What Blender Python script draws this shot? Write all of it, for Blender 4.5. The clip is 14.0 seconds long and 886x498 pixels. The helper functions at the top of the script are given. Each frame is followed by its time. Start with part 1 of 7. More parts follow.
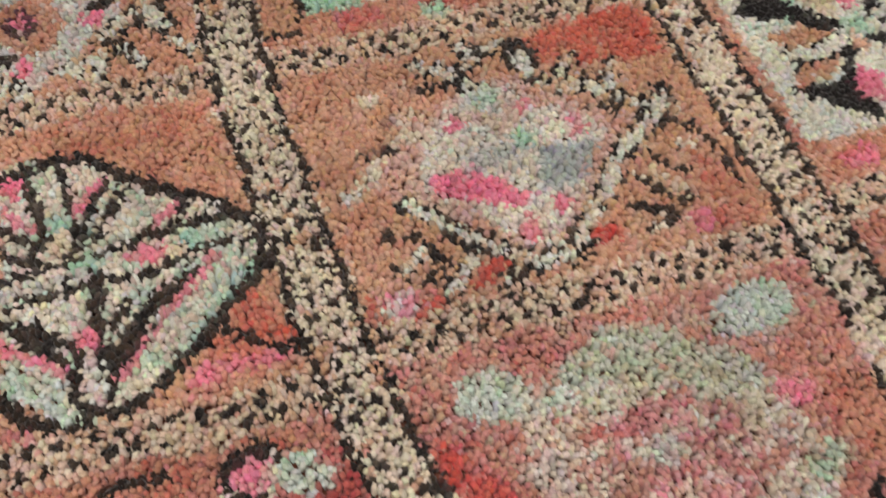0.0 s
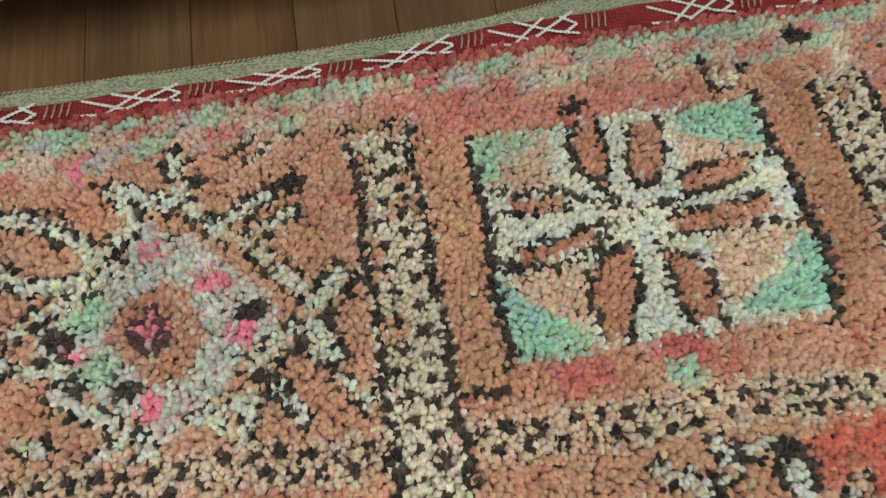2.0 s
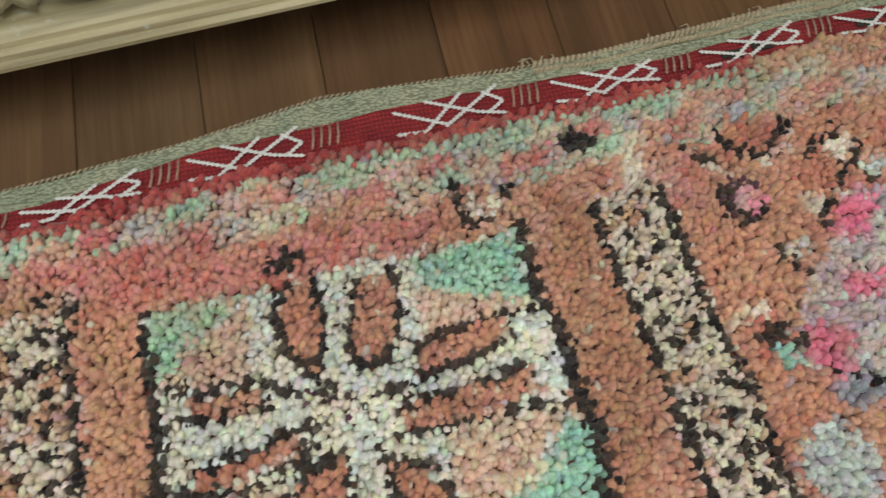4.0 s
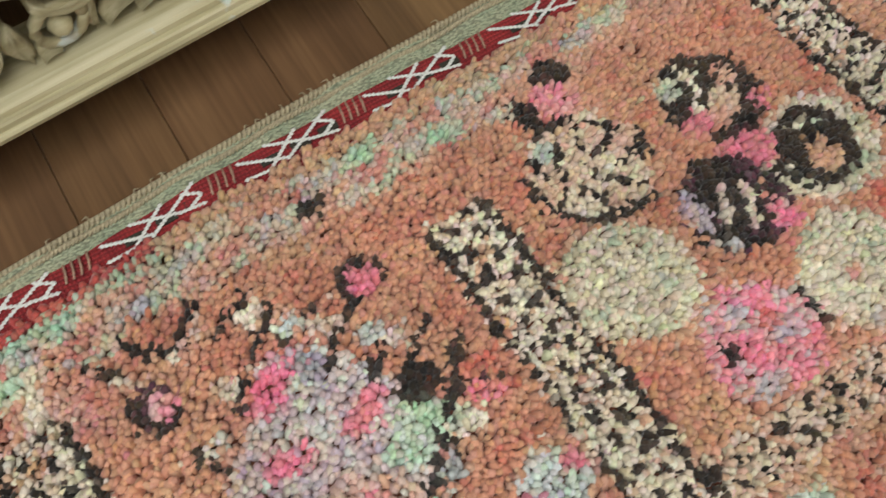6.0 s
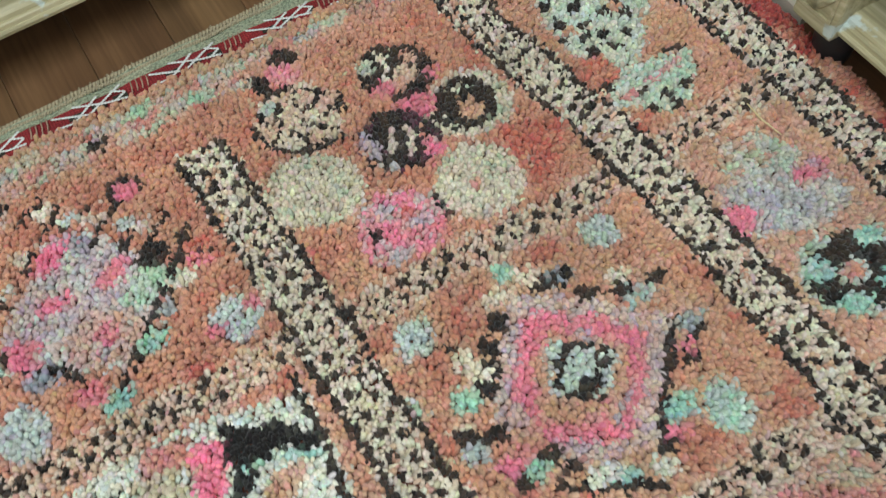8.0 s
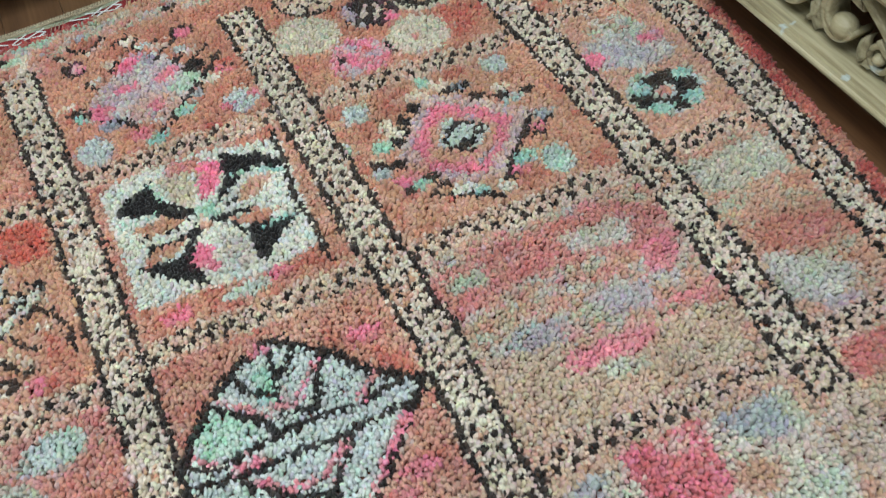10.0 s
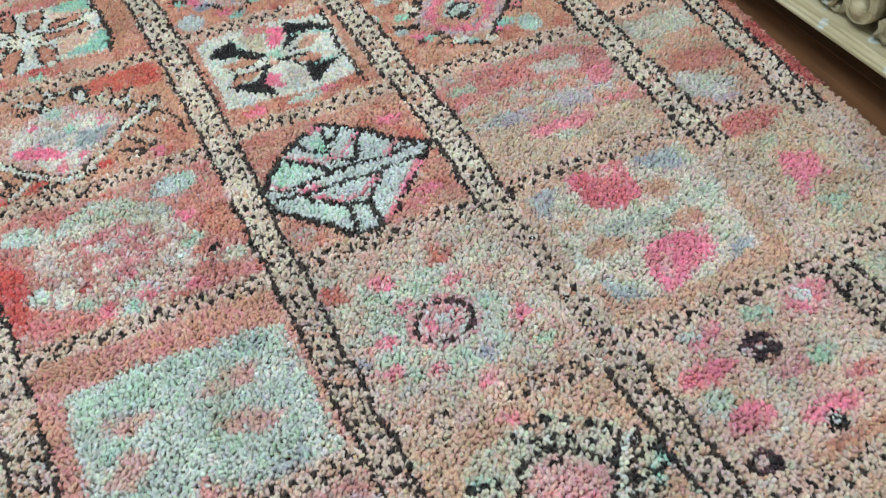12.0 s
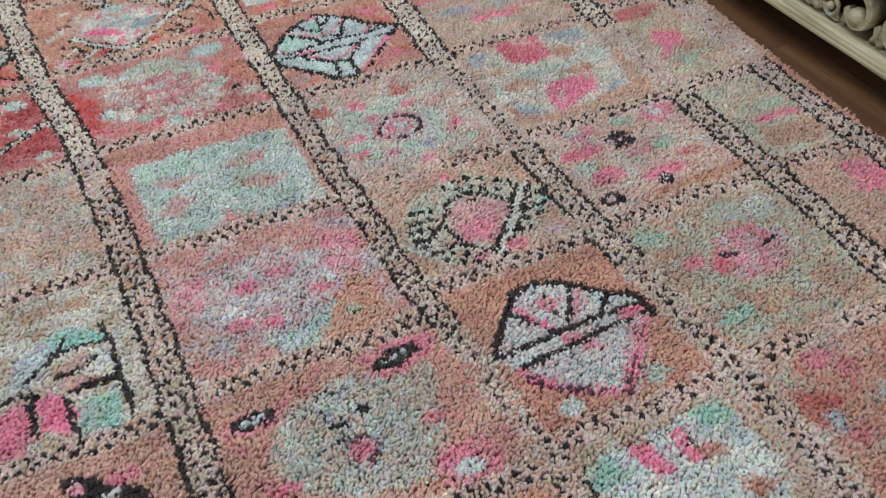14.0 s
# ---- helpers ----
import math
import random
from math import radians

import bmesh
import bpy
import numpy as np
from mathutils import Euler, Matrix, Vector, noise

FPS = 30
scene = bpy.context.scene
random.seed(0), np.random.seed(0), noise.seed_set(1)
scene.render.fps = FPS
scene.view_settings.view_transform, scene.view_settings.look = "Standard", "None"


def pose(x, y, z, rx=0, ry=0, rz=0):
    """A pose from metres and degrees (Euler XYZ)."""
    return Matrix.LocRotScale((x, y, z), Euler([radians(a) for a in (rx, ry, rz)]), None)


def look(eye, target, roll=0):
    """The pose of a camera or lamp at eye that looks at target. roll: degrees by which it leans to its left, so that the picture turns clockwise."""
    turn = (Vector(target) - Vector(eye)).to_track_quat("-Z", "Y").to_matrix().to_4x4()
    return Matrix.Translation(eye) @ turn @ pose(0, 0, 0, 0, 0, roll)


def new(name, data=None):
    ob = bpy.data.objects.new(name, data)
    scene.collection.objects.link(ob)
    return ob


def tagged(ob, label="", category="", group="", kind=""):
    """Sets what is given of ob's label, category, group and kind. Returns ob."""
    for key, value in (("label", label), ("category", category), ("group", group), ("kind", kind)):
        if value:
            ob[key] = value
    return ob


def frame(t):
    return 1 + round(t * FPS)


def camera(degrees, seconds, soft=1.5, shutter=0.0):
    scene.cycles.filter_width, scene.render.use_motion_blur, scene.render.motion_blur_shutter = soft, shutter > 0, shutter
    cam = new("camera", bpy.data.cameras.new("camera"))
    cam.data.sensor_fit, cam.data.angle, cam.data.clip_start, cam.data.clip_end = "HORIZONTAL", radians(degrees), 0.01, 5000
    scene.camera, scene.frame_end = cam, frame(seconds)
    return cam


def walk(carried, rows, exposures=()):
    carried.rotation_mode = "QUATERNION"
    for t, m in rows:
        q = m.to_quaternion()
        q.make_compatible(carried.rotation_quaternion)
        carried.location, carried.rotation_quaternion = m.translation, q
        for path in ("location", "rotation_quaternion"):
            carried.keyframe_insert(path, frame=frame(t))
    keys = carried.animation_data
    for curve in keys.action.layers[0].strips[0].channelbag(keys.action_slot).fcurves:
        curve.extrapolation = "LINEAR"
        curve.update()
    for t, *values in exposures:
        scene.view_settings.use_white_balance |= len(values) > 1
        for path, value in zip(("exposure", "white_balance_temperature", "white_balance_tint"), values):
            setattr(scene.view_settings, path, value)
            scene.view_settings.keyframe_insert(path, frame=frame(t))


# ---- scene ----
# camera: one handheld pass over the rug (seconds, eye, target, roll)
cam = camera(49.12, 14.0, soft=1.3, shutter=0.25)
PATH = [
    (0.0, (0.0983, -0.9952, 0.6600), (0.2548, -0.4859, -0.1862), 0.95),
    (0.5, (0.0963, -0.8852, 0.6872), (0.2025, -0.3695, -0.1629), -1.10),
    (1.0, (0.0904, -0.7958, 0.7385), (0.1902, -0.2846, -0.1151), -0.47),
    (1.5, (0.0623, -0.6747, 0.7210), (0.1655, -0.1670, -0.1343), 1.48),
    (2.0, (0.0508, -0.5506, 0.6538), (0.1575, -0.0932, -0.2291), 4.87),
    (2.2, (0.0692, -0.5076, 0.6214), (0.1738, -0.0648, -0.2691), 5.01),
    (4.3, (0.3403, -0.3731, 0.5673), (0.4642, 0.0625, -0.3242), 1.55),
    (4.5, (0.3784, -0.3616, 0.5759), (0.5090, 0.0602, -0.3213), 0.56),
    (5.0, (0.4415, -0.3470, 0.5813), (0.6230, 0.0462, -0.3200), 2.78),
    (5.5, (0.5441, -0.3569, 0.5927), (0.7639, 0.0213, -0.3065), 2.11),
    (6.0, (0.6289, -0.3505, 0.6156), (0.8656, 0.0040, -0.2889), 2.37),
    (6.5, (0.7110, -0.3988, 0.6559), (0.9448, -0.0417, -0.2485), 1.40),
    (7.0, (0.7258, -0.5284, 0.6944), (0.9879, -0.1453, -0.1914), 1.79),
    (7.5, (0.7294, -0.6302, 0.7416), (1.0195, -0.2110, -0.1187), 2.03),
    (8.0, (0.7261, -0.7400, 0.7722), (0.9848, -0.2800, -0.0771), -1.88),
    (8.5, (0.7166, -0.8829, 0.7930), (0.9553, -0.4002, -0.0496), -1.50),
    (8.7, (0.7025, -0.9309, 0.8026), (0.9382, -0.4380, -0.0349), -1.37),
    (10.8, (0.5914, -1.5663, 0.8651), (0.8138, -0.9234, 0.1322), -6.41),
    (11.0, (0.5683, -1.6123, 0.8639), (0.8001, -0.9720, 0.1316), -5.38),
    (11.5, (0.4910, -1.7268, 0.8841), (0.7276, -1.0800, 0.1590), -4.89),
    (12.0, (0.4146, -1.8685, 0.9067), (0.6628, -1.2059, 0.2001), -4.73),
    (12.5, (0.3926, -2.0050, 0.9273), (0.6431, -1.3417, 0.2221), -4.62),
    (13.0, (0.3739, -2.1759, 0.9315), (0.6364, -1.4900, 0.2527), -4.15),
    (13.5, (0.3271, -2.3107, 0.9397), (0.5919, -1.6262, 0.2605), -3.57),
    (14.0, (0.2430, -2.4515, 0.9656), (0.5088, -1.7596, 0.2942), -3.58),
]
walk(cam, [(t, look(eye, target, roll)) for t, eye, target, roll in PATH], [(0.0, -0.56, 6950, 16), (0.6, -0.48, 6850, 11), (1.2, -0.43, 6700, 7), (2.0, -0.5, 6550, 1), (5.0, -0.32, 6450, 8), (5.5, -0.24, 6450, 7), (6.5, -0.12, 6400, 4), (7.0, -0.2, 6200, 2), (8.0, -0.19, 5900, 0), (8.5, -0.22, 5850, 0), (11.0, -0.19, 5680, 4), (11.6, -0.18, 5650, 4), (12.4, -0.05, 5700, 6), (13.0, -0.2, 5700, 10), (13.5, -0.4, 5750, 11), (14.0, -0.38, 5680, 12)])

# ---- world and light ----
world = bpy.data.worlds.new("daylight")
scene.world = world
world.use_nodes = True
wn, wl = world.node_tree.nodes, world.node_tree.links
sky = wn.new("ShaderNodeTexSky")
sky.sky_type = "NISHITA"
sky.sun_disc = False
sky.sun_elevation, sky.sun_rotation = radians(40), radians(200)
wl.new(sky.outputs[0], wn["Background"].inputs[0])
wn["Background"].inputs[1].default_value = 0.12


def added_light(name, m, sx, sy, watts, colour):
    data = bpy.data.lights.new(name, "AREA")
    data.shape, data.size, data.size_y, data.energy, data.color = "RECTANGLE", sx, sy, watts, colour
    ob = new(name, data)
    ob.matrix_world = m
    return ob


FLOOR = -0.016
X0, X1, Y0, Y1, TOP = -2.6, 2.35, -4.2, 1.3, 2.6
# Added overhead area lamp, out of view, for soft light from above.
added_light("added_overhead_light", look((0.1, -1.1, TOP + 0.1), (0.1, -1.1, 0)), 1.5, 1.7, 74, (1.0, 0.985, 0.96))
# Two weak fill lamps added at unseen south and west openings.
added_light("added_light_south", look((0.3, Y0 + 0.02, 1.65), (0.5, 0, 0.2)), 2.6, 1.5, 18, (1.0, 0.98, 0.95))
added_light("added_light_west", look((X0 + 0.02, -1.0, 1.65), (0.5, -1.0, 0.2)), 1.8, 1.5, 12, (1.0, 0.98, 0.96))


# ---- materials ----
def lin(r, g, b):
    """A colour from 0..255 display values."""
    return tuple(((c / 255 + 0.055) / 1.055) ** 2.4 if c > 10 else c / 255 / 12.92 for c in (r, g, b))


def material(name, rough=0.8):
    m = bpy.data.materials.new(name)
    m.use_nodes = True
    b = m.node_tree.nodes["Principled BSDF"]
    b.inputs["Roughness"].default_value = rough
    return m, m.node_tree.nodes, m.node_tree.links, b


def noise_tex(n, l, scale, detail=4.0, stretch=None, coord="Object"):
    tc = n.new("ShaderNodeTexCoord")
    mp = n.new("ShaderNodeMapping")
    if stretch:
        mp.inputs["Scale"].default_value = stretch
    l.new(tc.outputs[coord], mp.inputs["Vector"])
    t = n.new("ShaderNodeTexNoise")
    t.inputs["Scale"].default_value, t.inputs["Detail"].default_value = scale, detail
    l.new(mp.outputs[0], t.inputs["Vector"])
    return t


def ramp(n, l, source, stops):
    r = n.new("ShaderNodeValToRGB")
    while len(r.color_ramp.elements) < len(stops):
        r.color_ramp.elements.new(0.5)
    for e, (p, c) in zip(r.color_ramp.elements, stops):
        e.position, e.color = p, (*c, 1)
    l.new(source, r.inputs[0])
    return r


def mix(n, l, kind, a, b, fac):
    m = n.new("ShaderNodeMix")
    m.data_type, m.blend_type = "RGBA", kind
    for sock, v in ((m.inputs[0], fac), (m.inputs[6], a), (m.inputs[7], b)):
        if isinstance(v, (int, float)):
            sock.default_value = v
        elif isinstance(v, tuple):
            sock.default_value = (*v, 1)
        else:
            l.new(v, sock)
    return m.outputs[2]


def bump(n, l, b, height, strength, distance):
    bp = n.new("ShaderNodeBump")
    bp.inputs["Strength"].default_value, bp.inputs["Distance"].default_value = strength, distance
    l.new(height, bp.inputs["Height"])
    l.new(bp.outputs[0], b.inputs["Normal"])


def wool_material():
    """Knotted wool: the dye of each knot, varied from tuft to tuft and along the yarn."""
    m, n, l, b = material("wool_pile", 0.95)
    at = n.new("ShaderNodeAttribute")
    at.attribute_name = "dye"
    geo = n.new("ShaderNodeNewGeometry")
    r = ramp(n, l, geo.outputs["Random Per Island"], [(0.0, (0.87, 0.86, 0.85)), (0.5, (0.98, 0.98, 0.98)), (1.0, (1.09, 1.09, 1.08))])
    c = mix(n, l, "MULTIPLY", at.outputs["Color"], r.outputs[0], 1.0)
    fine = noise_tex(n, l, 900, 2, (1, 1, 0.35))
    r2 = ramp(n, l, fine.outputs[0], [(0.3, (0.85, 0.85, 0.84)), (0.7, (1.08, 1.08, 1.07))])
    c = mix(n, l, "MULTIPLY", c, r2.outputs[0], 0.8)
    l.new(c, b.inputs["Base Color"])
    b.inputs["Sheen Weight"].default_value = 0.25
    b.inputs["Sheen Roughness"].default_value = 0.5
    b.inputs["Specular IOR Level"].default_value = 0.2
    bump(n, l, b, fine.outputs[0], 0.35, 0.001)
    return m


def weave_material(name, colour, other, scale=640.0, nub=0.0):
    """Flat-woven wool: fine crossing threads."""
    m, n, l, b = material(name, 0.9)
    tc = n.new("ShaderNodeTexCoord")
    waves = []
    for axis in ("X", "Y"):
        w = n.new("ShaderNodeTexWave")
        w.wave_type, w.bands_direction = "BANDS", axis
        w.inputs["Scale"].default_value = scale / 6.28 * (1.0 if axis == "X" else 0.85)
        w.inputs["Distortion"].default_value = 1.6
        w.inputs["Detail Scale"].default_value = 2.0
        l.new(tc.outputs["Object"], w.inputs["Vector"])
        waves.append(w.outputs["Fac"])
    mx = n.new("ShaderNodeMath")
    mx.operation = "MULTIPLY"
    l.new(waves[0], mx.inputs[0])
    l.new(waves[1], mx.inputs[1])
    if nub:
        # plump weft picks, one beside the other
        mp = n.new("ShaderNodeMapping")
        mp.inputs["Scale"].default_value = (1.0, 1.5, 1.0)
        l.new(tc.outputs["Object"], mp.inputs["Vector"])
        vo = n.new("ShaderNodeTexVoronoi")
        vo.inputs["Scale"].default_value = nub
        l.new(mp.outputs[0], vo.inputs["Vector"])
        up = ramp(n, l, vo.outputs["Distance"], [(0.1, (1, 1, 1)), (0.75, (0, 0, 0))])
        mx = n.new("ShaderNodeMath")
        mx.operation = "ADD"
        l.new(up.outputs[0], mx.inputs[0])
        mx.inputs[1].default_value = 0.0
    big = noise_tex(n, l, 60, 4)
    base = ramp(n, l, big.outputs[0], [(0.35, colour), (0.65, other)])
    # Shade between the threads, painted into the colour from the bump height.
    dark = ramp(n, l, mx.outputs[0], [(0.0, (0.45, 0.45, 0.45)), (0.45, (1.1, 1.1, 1.1))])
    l.new(mix(n, l, "MULTIPLY", base.outputs[0], dark.outputs[0], 0.8), b.inputs["Base Color"])
    bump(n, l, b, mx.outputs[0], 0.8, 0.0015)
    return m


def yarn_material(name, colour, var=0.25):
    m, n, l, b = material(name, 0.9)
    t = noise_tex(n, l, 500, 3)
    c = ramp(n, l, t.outputs[0], [(0.3, tuple(v * (1 - var) for v in colour)), (0.7, tuple(min(1, v * (1 + var)) for v in colour))])
    l.new(c.outputs[0], b.inputs["Base Color"])
    bump(n, l, b, t.outputs[0], 0.4, 0.001)
    return m


def plank_material():
    """Oiled reddish-brown hardwood, a little different from board to board."""
    m, n, l, b = material("floor_wood", 0.42)
    info = n.new("ShaderNodeObjectInfo")
    tc = n.new("ShaderNodeTexCoord")
    add = n.new("ShaderNodeVectorMath")
    sc = n.new("ShaderNodeVectorMath")
    sc.operation = "SCALE"
    sc.inputs[0].default_value = (7.0, 13.0, 0.0)
    l.new(info.outputs["Random"], sc.inputs["Scale"])
    l.new(tc.outputs["Object"], add.inputs[0])
    l.new(sc.outputs[0], add.inputs[1])
    mp = n.new("ShaderNodeMapping")
    mp.inputs["Scale"].default_value = (22, 2.6, 10)
    l.new(add.outputs[0], mp.inputs["Vector"])
    g = n.new("ShaderNodeTexNoise")
    g.inputs["Scale"].default_value, g.inputs["Detail"].default_value, g.inputs["Distortion"].default_value = 1.0, 6, 0.6
    l.new(mp.outputs[0], g.inputs["Vector"])
    mp2 = n.new("ShaderNodeMapping")
    mp2.inputs["Scale"].default_value = (260, 9, 10)
    l.new(add.outputs[0], mp2.inputs["Vector"])
    f = n.new("ShaderNodeTexNoise")
    f.inputs["Scale"].default_value, f.inputs["Detail"].default_value = 1.0, 4
    l.new(mp2.outputs[0], f.inputs["Vector"])
    c = ramp(n, l, g.outputs[0], [(0.25, lin(88, 68, 49)), (0.5, lin(112, 87, 62)), (0.75, lin(134, 107, 77))])
    fr = ramp(n, l, f.outputs[0], [(0.3, (0.68, 0.66, 0.64)), (0.65, (1.08, 1.08, 1.08))])
    col = mix(n, l, "MULTIPLY", c.outputs[0], fr.outputs[0], 0.8)
    tint = ramp(n, l, info.outputs["Random"], [(0.0, (0.8, 0.74, 0.7)), (0.3, (1.08, 0.9, 0.8)), (0.55, (0.86, 0.88, 0.86)), (0.8, (1.04, 0.84, 0.74)), (1.0, (1.1, 1.08, 0.98))])
    col = mix(n, l, "MULTIPLY", col, tint.outputs[0], 1.0)
    l.new(col, b.inputs["Base Color"])
    bump(n, l, b, f.outputs[0], 0.12, 0.001)
    return m


def limed_wood_material():
    """Carved wood under a worn cream limewash: grain along the rail, pale greenish paint left in the hollows."""
    m, n, l, b = material("limed_wood", 0.5)
    g = noise_tex(n, l, 1.0, 6, (6, 120, 120))
    base = ramp(n, l, g.outputs[0], [(0.3, lin(140, 131, 100)), (0.5, lin(174, 165, 129)), (0.7, lin(196, 188, 155))])
    w = noise_tex(n, l, 30, 6)
    wear = ramp(n, l, w.outputs[0], [(0.65, (0, 0, 0)), (0.69, (0.8, 0.8, 0.8))])
    col = mix(n, l, "MIX", base.outputs[0], lin(196, 208, 204), wear.outputs[0])
    l.new(col, b.inputs["Base Color"])
    bump(n, l, b, g.outputs[0], 0.25, 0.002)
    return m


def plain_material(name, colour, rough, scale=30.0, var=0.06):
    m, n, l, b = material(name, rough)
    t = noise_tex(n, l, scale, 5)
    c = ramp(n, l, t.outputs[0], [(0.3, tuple(v * (1 - var) for v in colour)), (0.7, tuple(min(1, v * (1 + var)) for v in colour))])
    l.new(c.outputs[0], b.inputs["Base Color"])
    bump(n, l, b, t.outputs[0], 0.1, 0.002)
    return m


WOOL = wool_material()
WOOD = plank_material()
LIMED = limed_wood_material()
PLASTER = plain_material("wall_plaster", (0.72, 0.69, 0.62), 0.9, 12)
CEILING = plain_material("ceiling_paint", (0.8, 0.79, 0.76), 0.9, 12)
WHITE = plain_material("white_paint", (0.5, 0.46, 0.38), 0.45, 20)
BLACK = plain_material("black_rubber", (0.02, 0.02, 0.022), 0.5, 40)
CANVAS = weave_material("cream_linen", (0.72, 0.67, 0.55), (0.66, 0.6, 0.48), 900)
GREENWEAVE = weave_material("green_weave", lin(172, 174, 146), lin(150, 160, 134), nub=330.0)
REDWEAVE = weave_material("red_weave", lin(166, 50, 52), lin(142, 40, 46))
CORD = yarn_material("cord_yarn", lin(172, 160, 132))
STITCH = yarn_material("white_yarn", lin(214, 214, 210), 0.12)
DARKYARN = yarn_material("dark_yarn", lin(52, 50, 42))
TANYARN = yarn_material("tan_yarn", lin(172, 142, 122))
BACKING = yarn_material("rug_backing", lin(120, 70, 52))


def link_mesh(name, bm, mat, parent=None, smooth=False):
    me = bpy.data.meshes.new(name)
    bm.to_mesh(me)
    bm.free()
    me.materials.append(mat)
    if smooth:
        me.shade_smooth()
    ob = new(name, me)
    if parent:
        ob.parent = parent
    return ob


def part(name, bm, mat, parent, label="", smooth=False):
    """Links a bmesh as one mesh under a thing or part."""
    ob = link_mesh(name, bm, mat, parent, smooth)
    if label:
        ob["label"] = label
    return ob


def box(bm, x0, x1, y0, y1, z0, z1, bevel=0.0):
    vs = [bm.verts.new(p) for p in ((x0, y0, z0), (x1, y0, z0), (x1, y1, z0), (x0, y1, z0), (x0, y0, z1), (x1, y0, z1), (x1, y1, z1), (x0, y1, z1))]
    fs = [bm.faces.new([vs[i] for i in f]) for f in ((3, 2, 1, 0), (4, 5, 6, 7), (0, 1, 5, 4), (1, 2, 6, 5), (2, 3, 7, 6), (3, 0, 4, 7))]
    if bevel:
        es = list({e for f in fs for e in f.edges})
        bmesh.ops.bevel(bm, geom=es, offset=bevel, segments=2, affect="EDGES", profile=0.6)
    return bm


def tube(bm, pts, radii, sides=6, squash=1.0, closed_ends=True):
    """A tube of changing radius along a polyline."""
    pts = [Vector(p) for p in pts]
    if isinstance(radii, (int, float)):
        radii = [radii] * len(pts)
    rings = []
    for i, p in enumerate(pts):
        d = (pts[min(i + 1, len(pts) - 1)] - pts[max(i - 1, 0)]).normalized()
        side = d.cross(Vector((0, 0, 1)))
        side = side.normalized() if side.length > 1e-4 else Vector((1, 0, 0))
        up = side.cross(d)
        rings.append([bm.verts.new(p + radii[i] * (math.cos(a) * side + squash * math.sin(a) * up)) for a in (2 * math.pi * k / sides for k in range(sides))])
    for r0, r1 in zip(rings, rings[1:]):
        for k in range(sides):
            bm.faces.new((r0[k], r0[(k + 1) % sides], r1[(k + 1) % sides], r1[k]))
    if closed_ends:
        bm.faces.new(rings[0][::-1])
        bm.faces.new(rings[-1])
    return bm


# ---- the room ----
def structure(name, bm, mat, label, category):
    return tagged(link_mesh(name, bm, mat), label, category, kind="structure")


T = 0.15
bm = bmesh.new()
box(bm, X0 - T, X1 + T, Y0 - T, Y1 + T, FLOOR - 0.12, FLOOR - 0.012)
subfloor = structure("floor", bm, plain_material("floor_joints", (0.035, 0.022, 0.016), 0.9), "reddish-brown hardwood plank floor with tight dark joints", "floor")


def wall(name, horizontal, at, a0, a1, opening, label):
    """A plaster wall with an optional opening (a0, a1, z0, z1)."""
    bm = bmesh.new()

    def slab(u0, u1, z0, z1):
        if horizontal:
            box(bm, u0, u1, at, at + (T if at > 0 else -T), z0, z1) if at > 0 else box(bm, u0, u1, at - T, at, z0, z1)
        else:
            box(bm, at, at + T, u0, u1, z0, z1) if at > 0 else box(bm, at - T, at, u0, u1, z0, z1)
    z0, z1 = FLOOR - 0.012, TOP
    if opening:
        o0, o1, w0, w1 = opening
        slab(a0, o0, z0, z1), slab(o1, a1, z0, z1), slab(o0, o1, z0, w0), slab(o0, o1, w1, z1)
    else:
        slab(a0, a1, z0, z1)
    return structure(name, bm, PLASTER, label, "wall")


wall("wall_north", True, Y1, X0, X1, None, "plain off-white plaster wall behind the carved sofa")
# South and west openings are assumed, placed where the fill lamps stand.
wall("wall_south", True, Y0, X0, X1, (-1.0, 1.6, 0.9, 2.4), "off-white plaster wall with a wide unseen opening added for fill light")
wall("wall_west", False, X0, Y0, Y1, (-1.9, -0.1, 0.9, 2.4), "off-white plaster wall with an unseen opening added for fill light")
wall("wall_east", False, X1, Y0, Y1, None, "plain off-white plaster wall behind the carved daybed")
# The hole in the ceiling is invented to suit the added overhead lamp.
bm = bmesh.new()
for x0, x1, y0, y1 in ((X0 - T, -0.7, Y0 - T, Y1 + T), (0.9, X1 + T, Y0 - T, Y1 + T), (-0.7, 0.9, Y0 - T, -2.0), (-0.7, 0.9, -0.2, Y1 + T)):
    box(bm, x0, x1, y0, y1, TOP, TOP + 0.12)
structure("ceiling", bm, CEILING, "white painted ceiling with an unseen opening added for overhead light", "ceiling")

# ---- the rug ----
RUG = tagged(new("rug"), "hand-knotted shaggy wool rug with faded coral panels of geometric motifs", "rug")
XL, YB = -0.33, -2.3


def edge_outer(x):
    return np.interp(x, (-0.33, -0.17, 0.07, 0.2, 0.3, 0.5, 0.66, 0.8, 0.9, 1.0, 1.45), (-0.015, -0.011, 0.004, 0.019, 0.039, 0.036, 0.051, 0.061, 0.066, 0.074, 0.096))


def edge_green(x):
    return np.interp(x, (-0.33, -0.17, 0.09, 0.22, 0.4, 0.54, 0.68, 0.85, 1.02, 1.45), (-0.035, -0.031, -0.015, 0.008, 0.019, 0.019, 0.034, 0.041, 0.044, 0.064))


def edge_pile(x):
    return np.interp(x, (-0.33, -0.17, 0.085, 0.2, 0.38, 0.5, 0.67, 0.85, 1.02, 1.45), (-0.055, -0.052, -0.03, -0.018, -0.009, -0.004, 0.012, 0.019, 0.024, 0.042))


def edge_right(y):
    return np.interp(-y, (-0.05, 0.3, 0.5, 0.8, 1.0, 1.23, 1.5, 2.4), (1.44, 1.447, 1.44, 1.417, 1.403, 1.392, 1.388, 1.38))


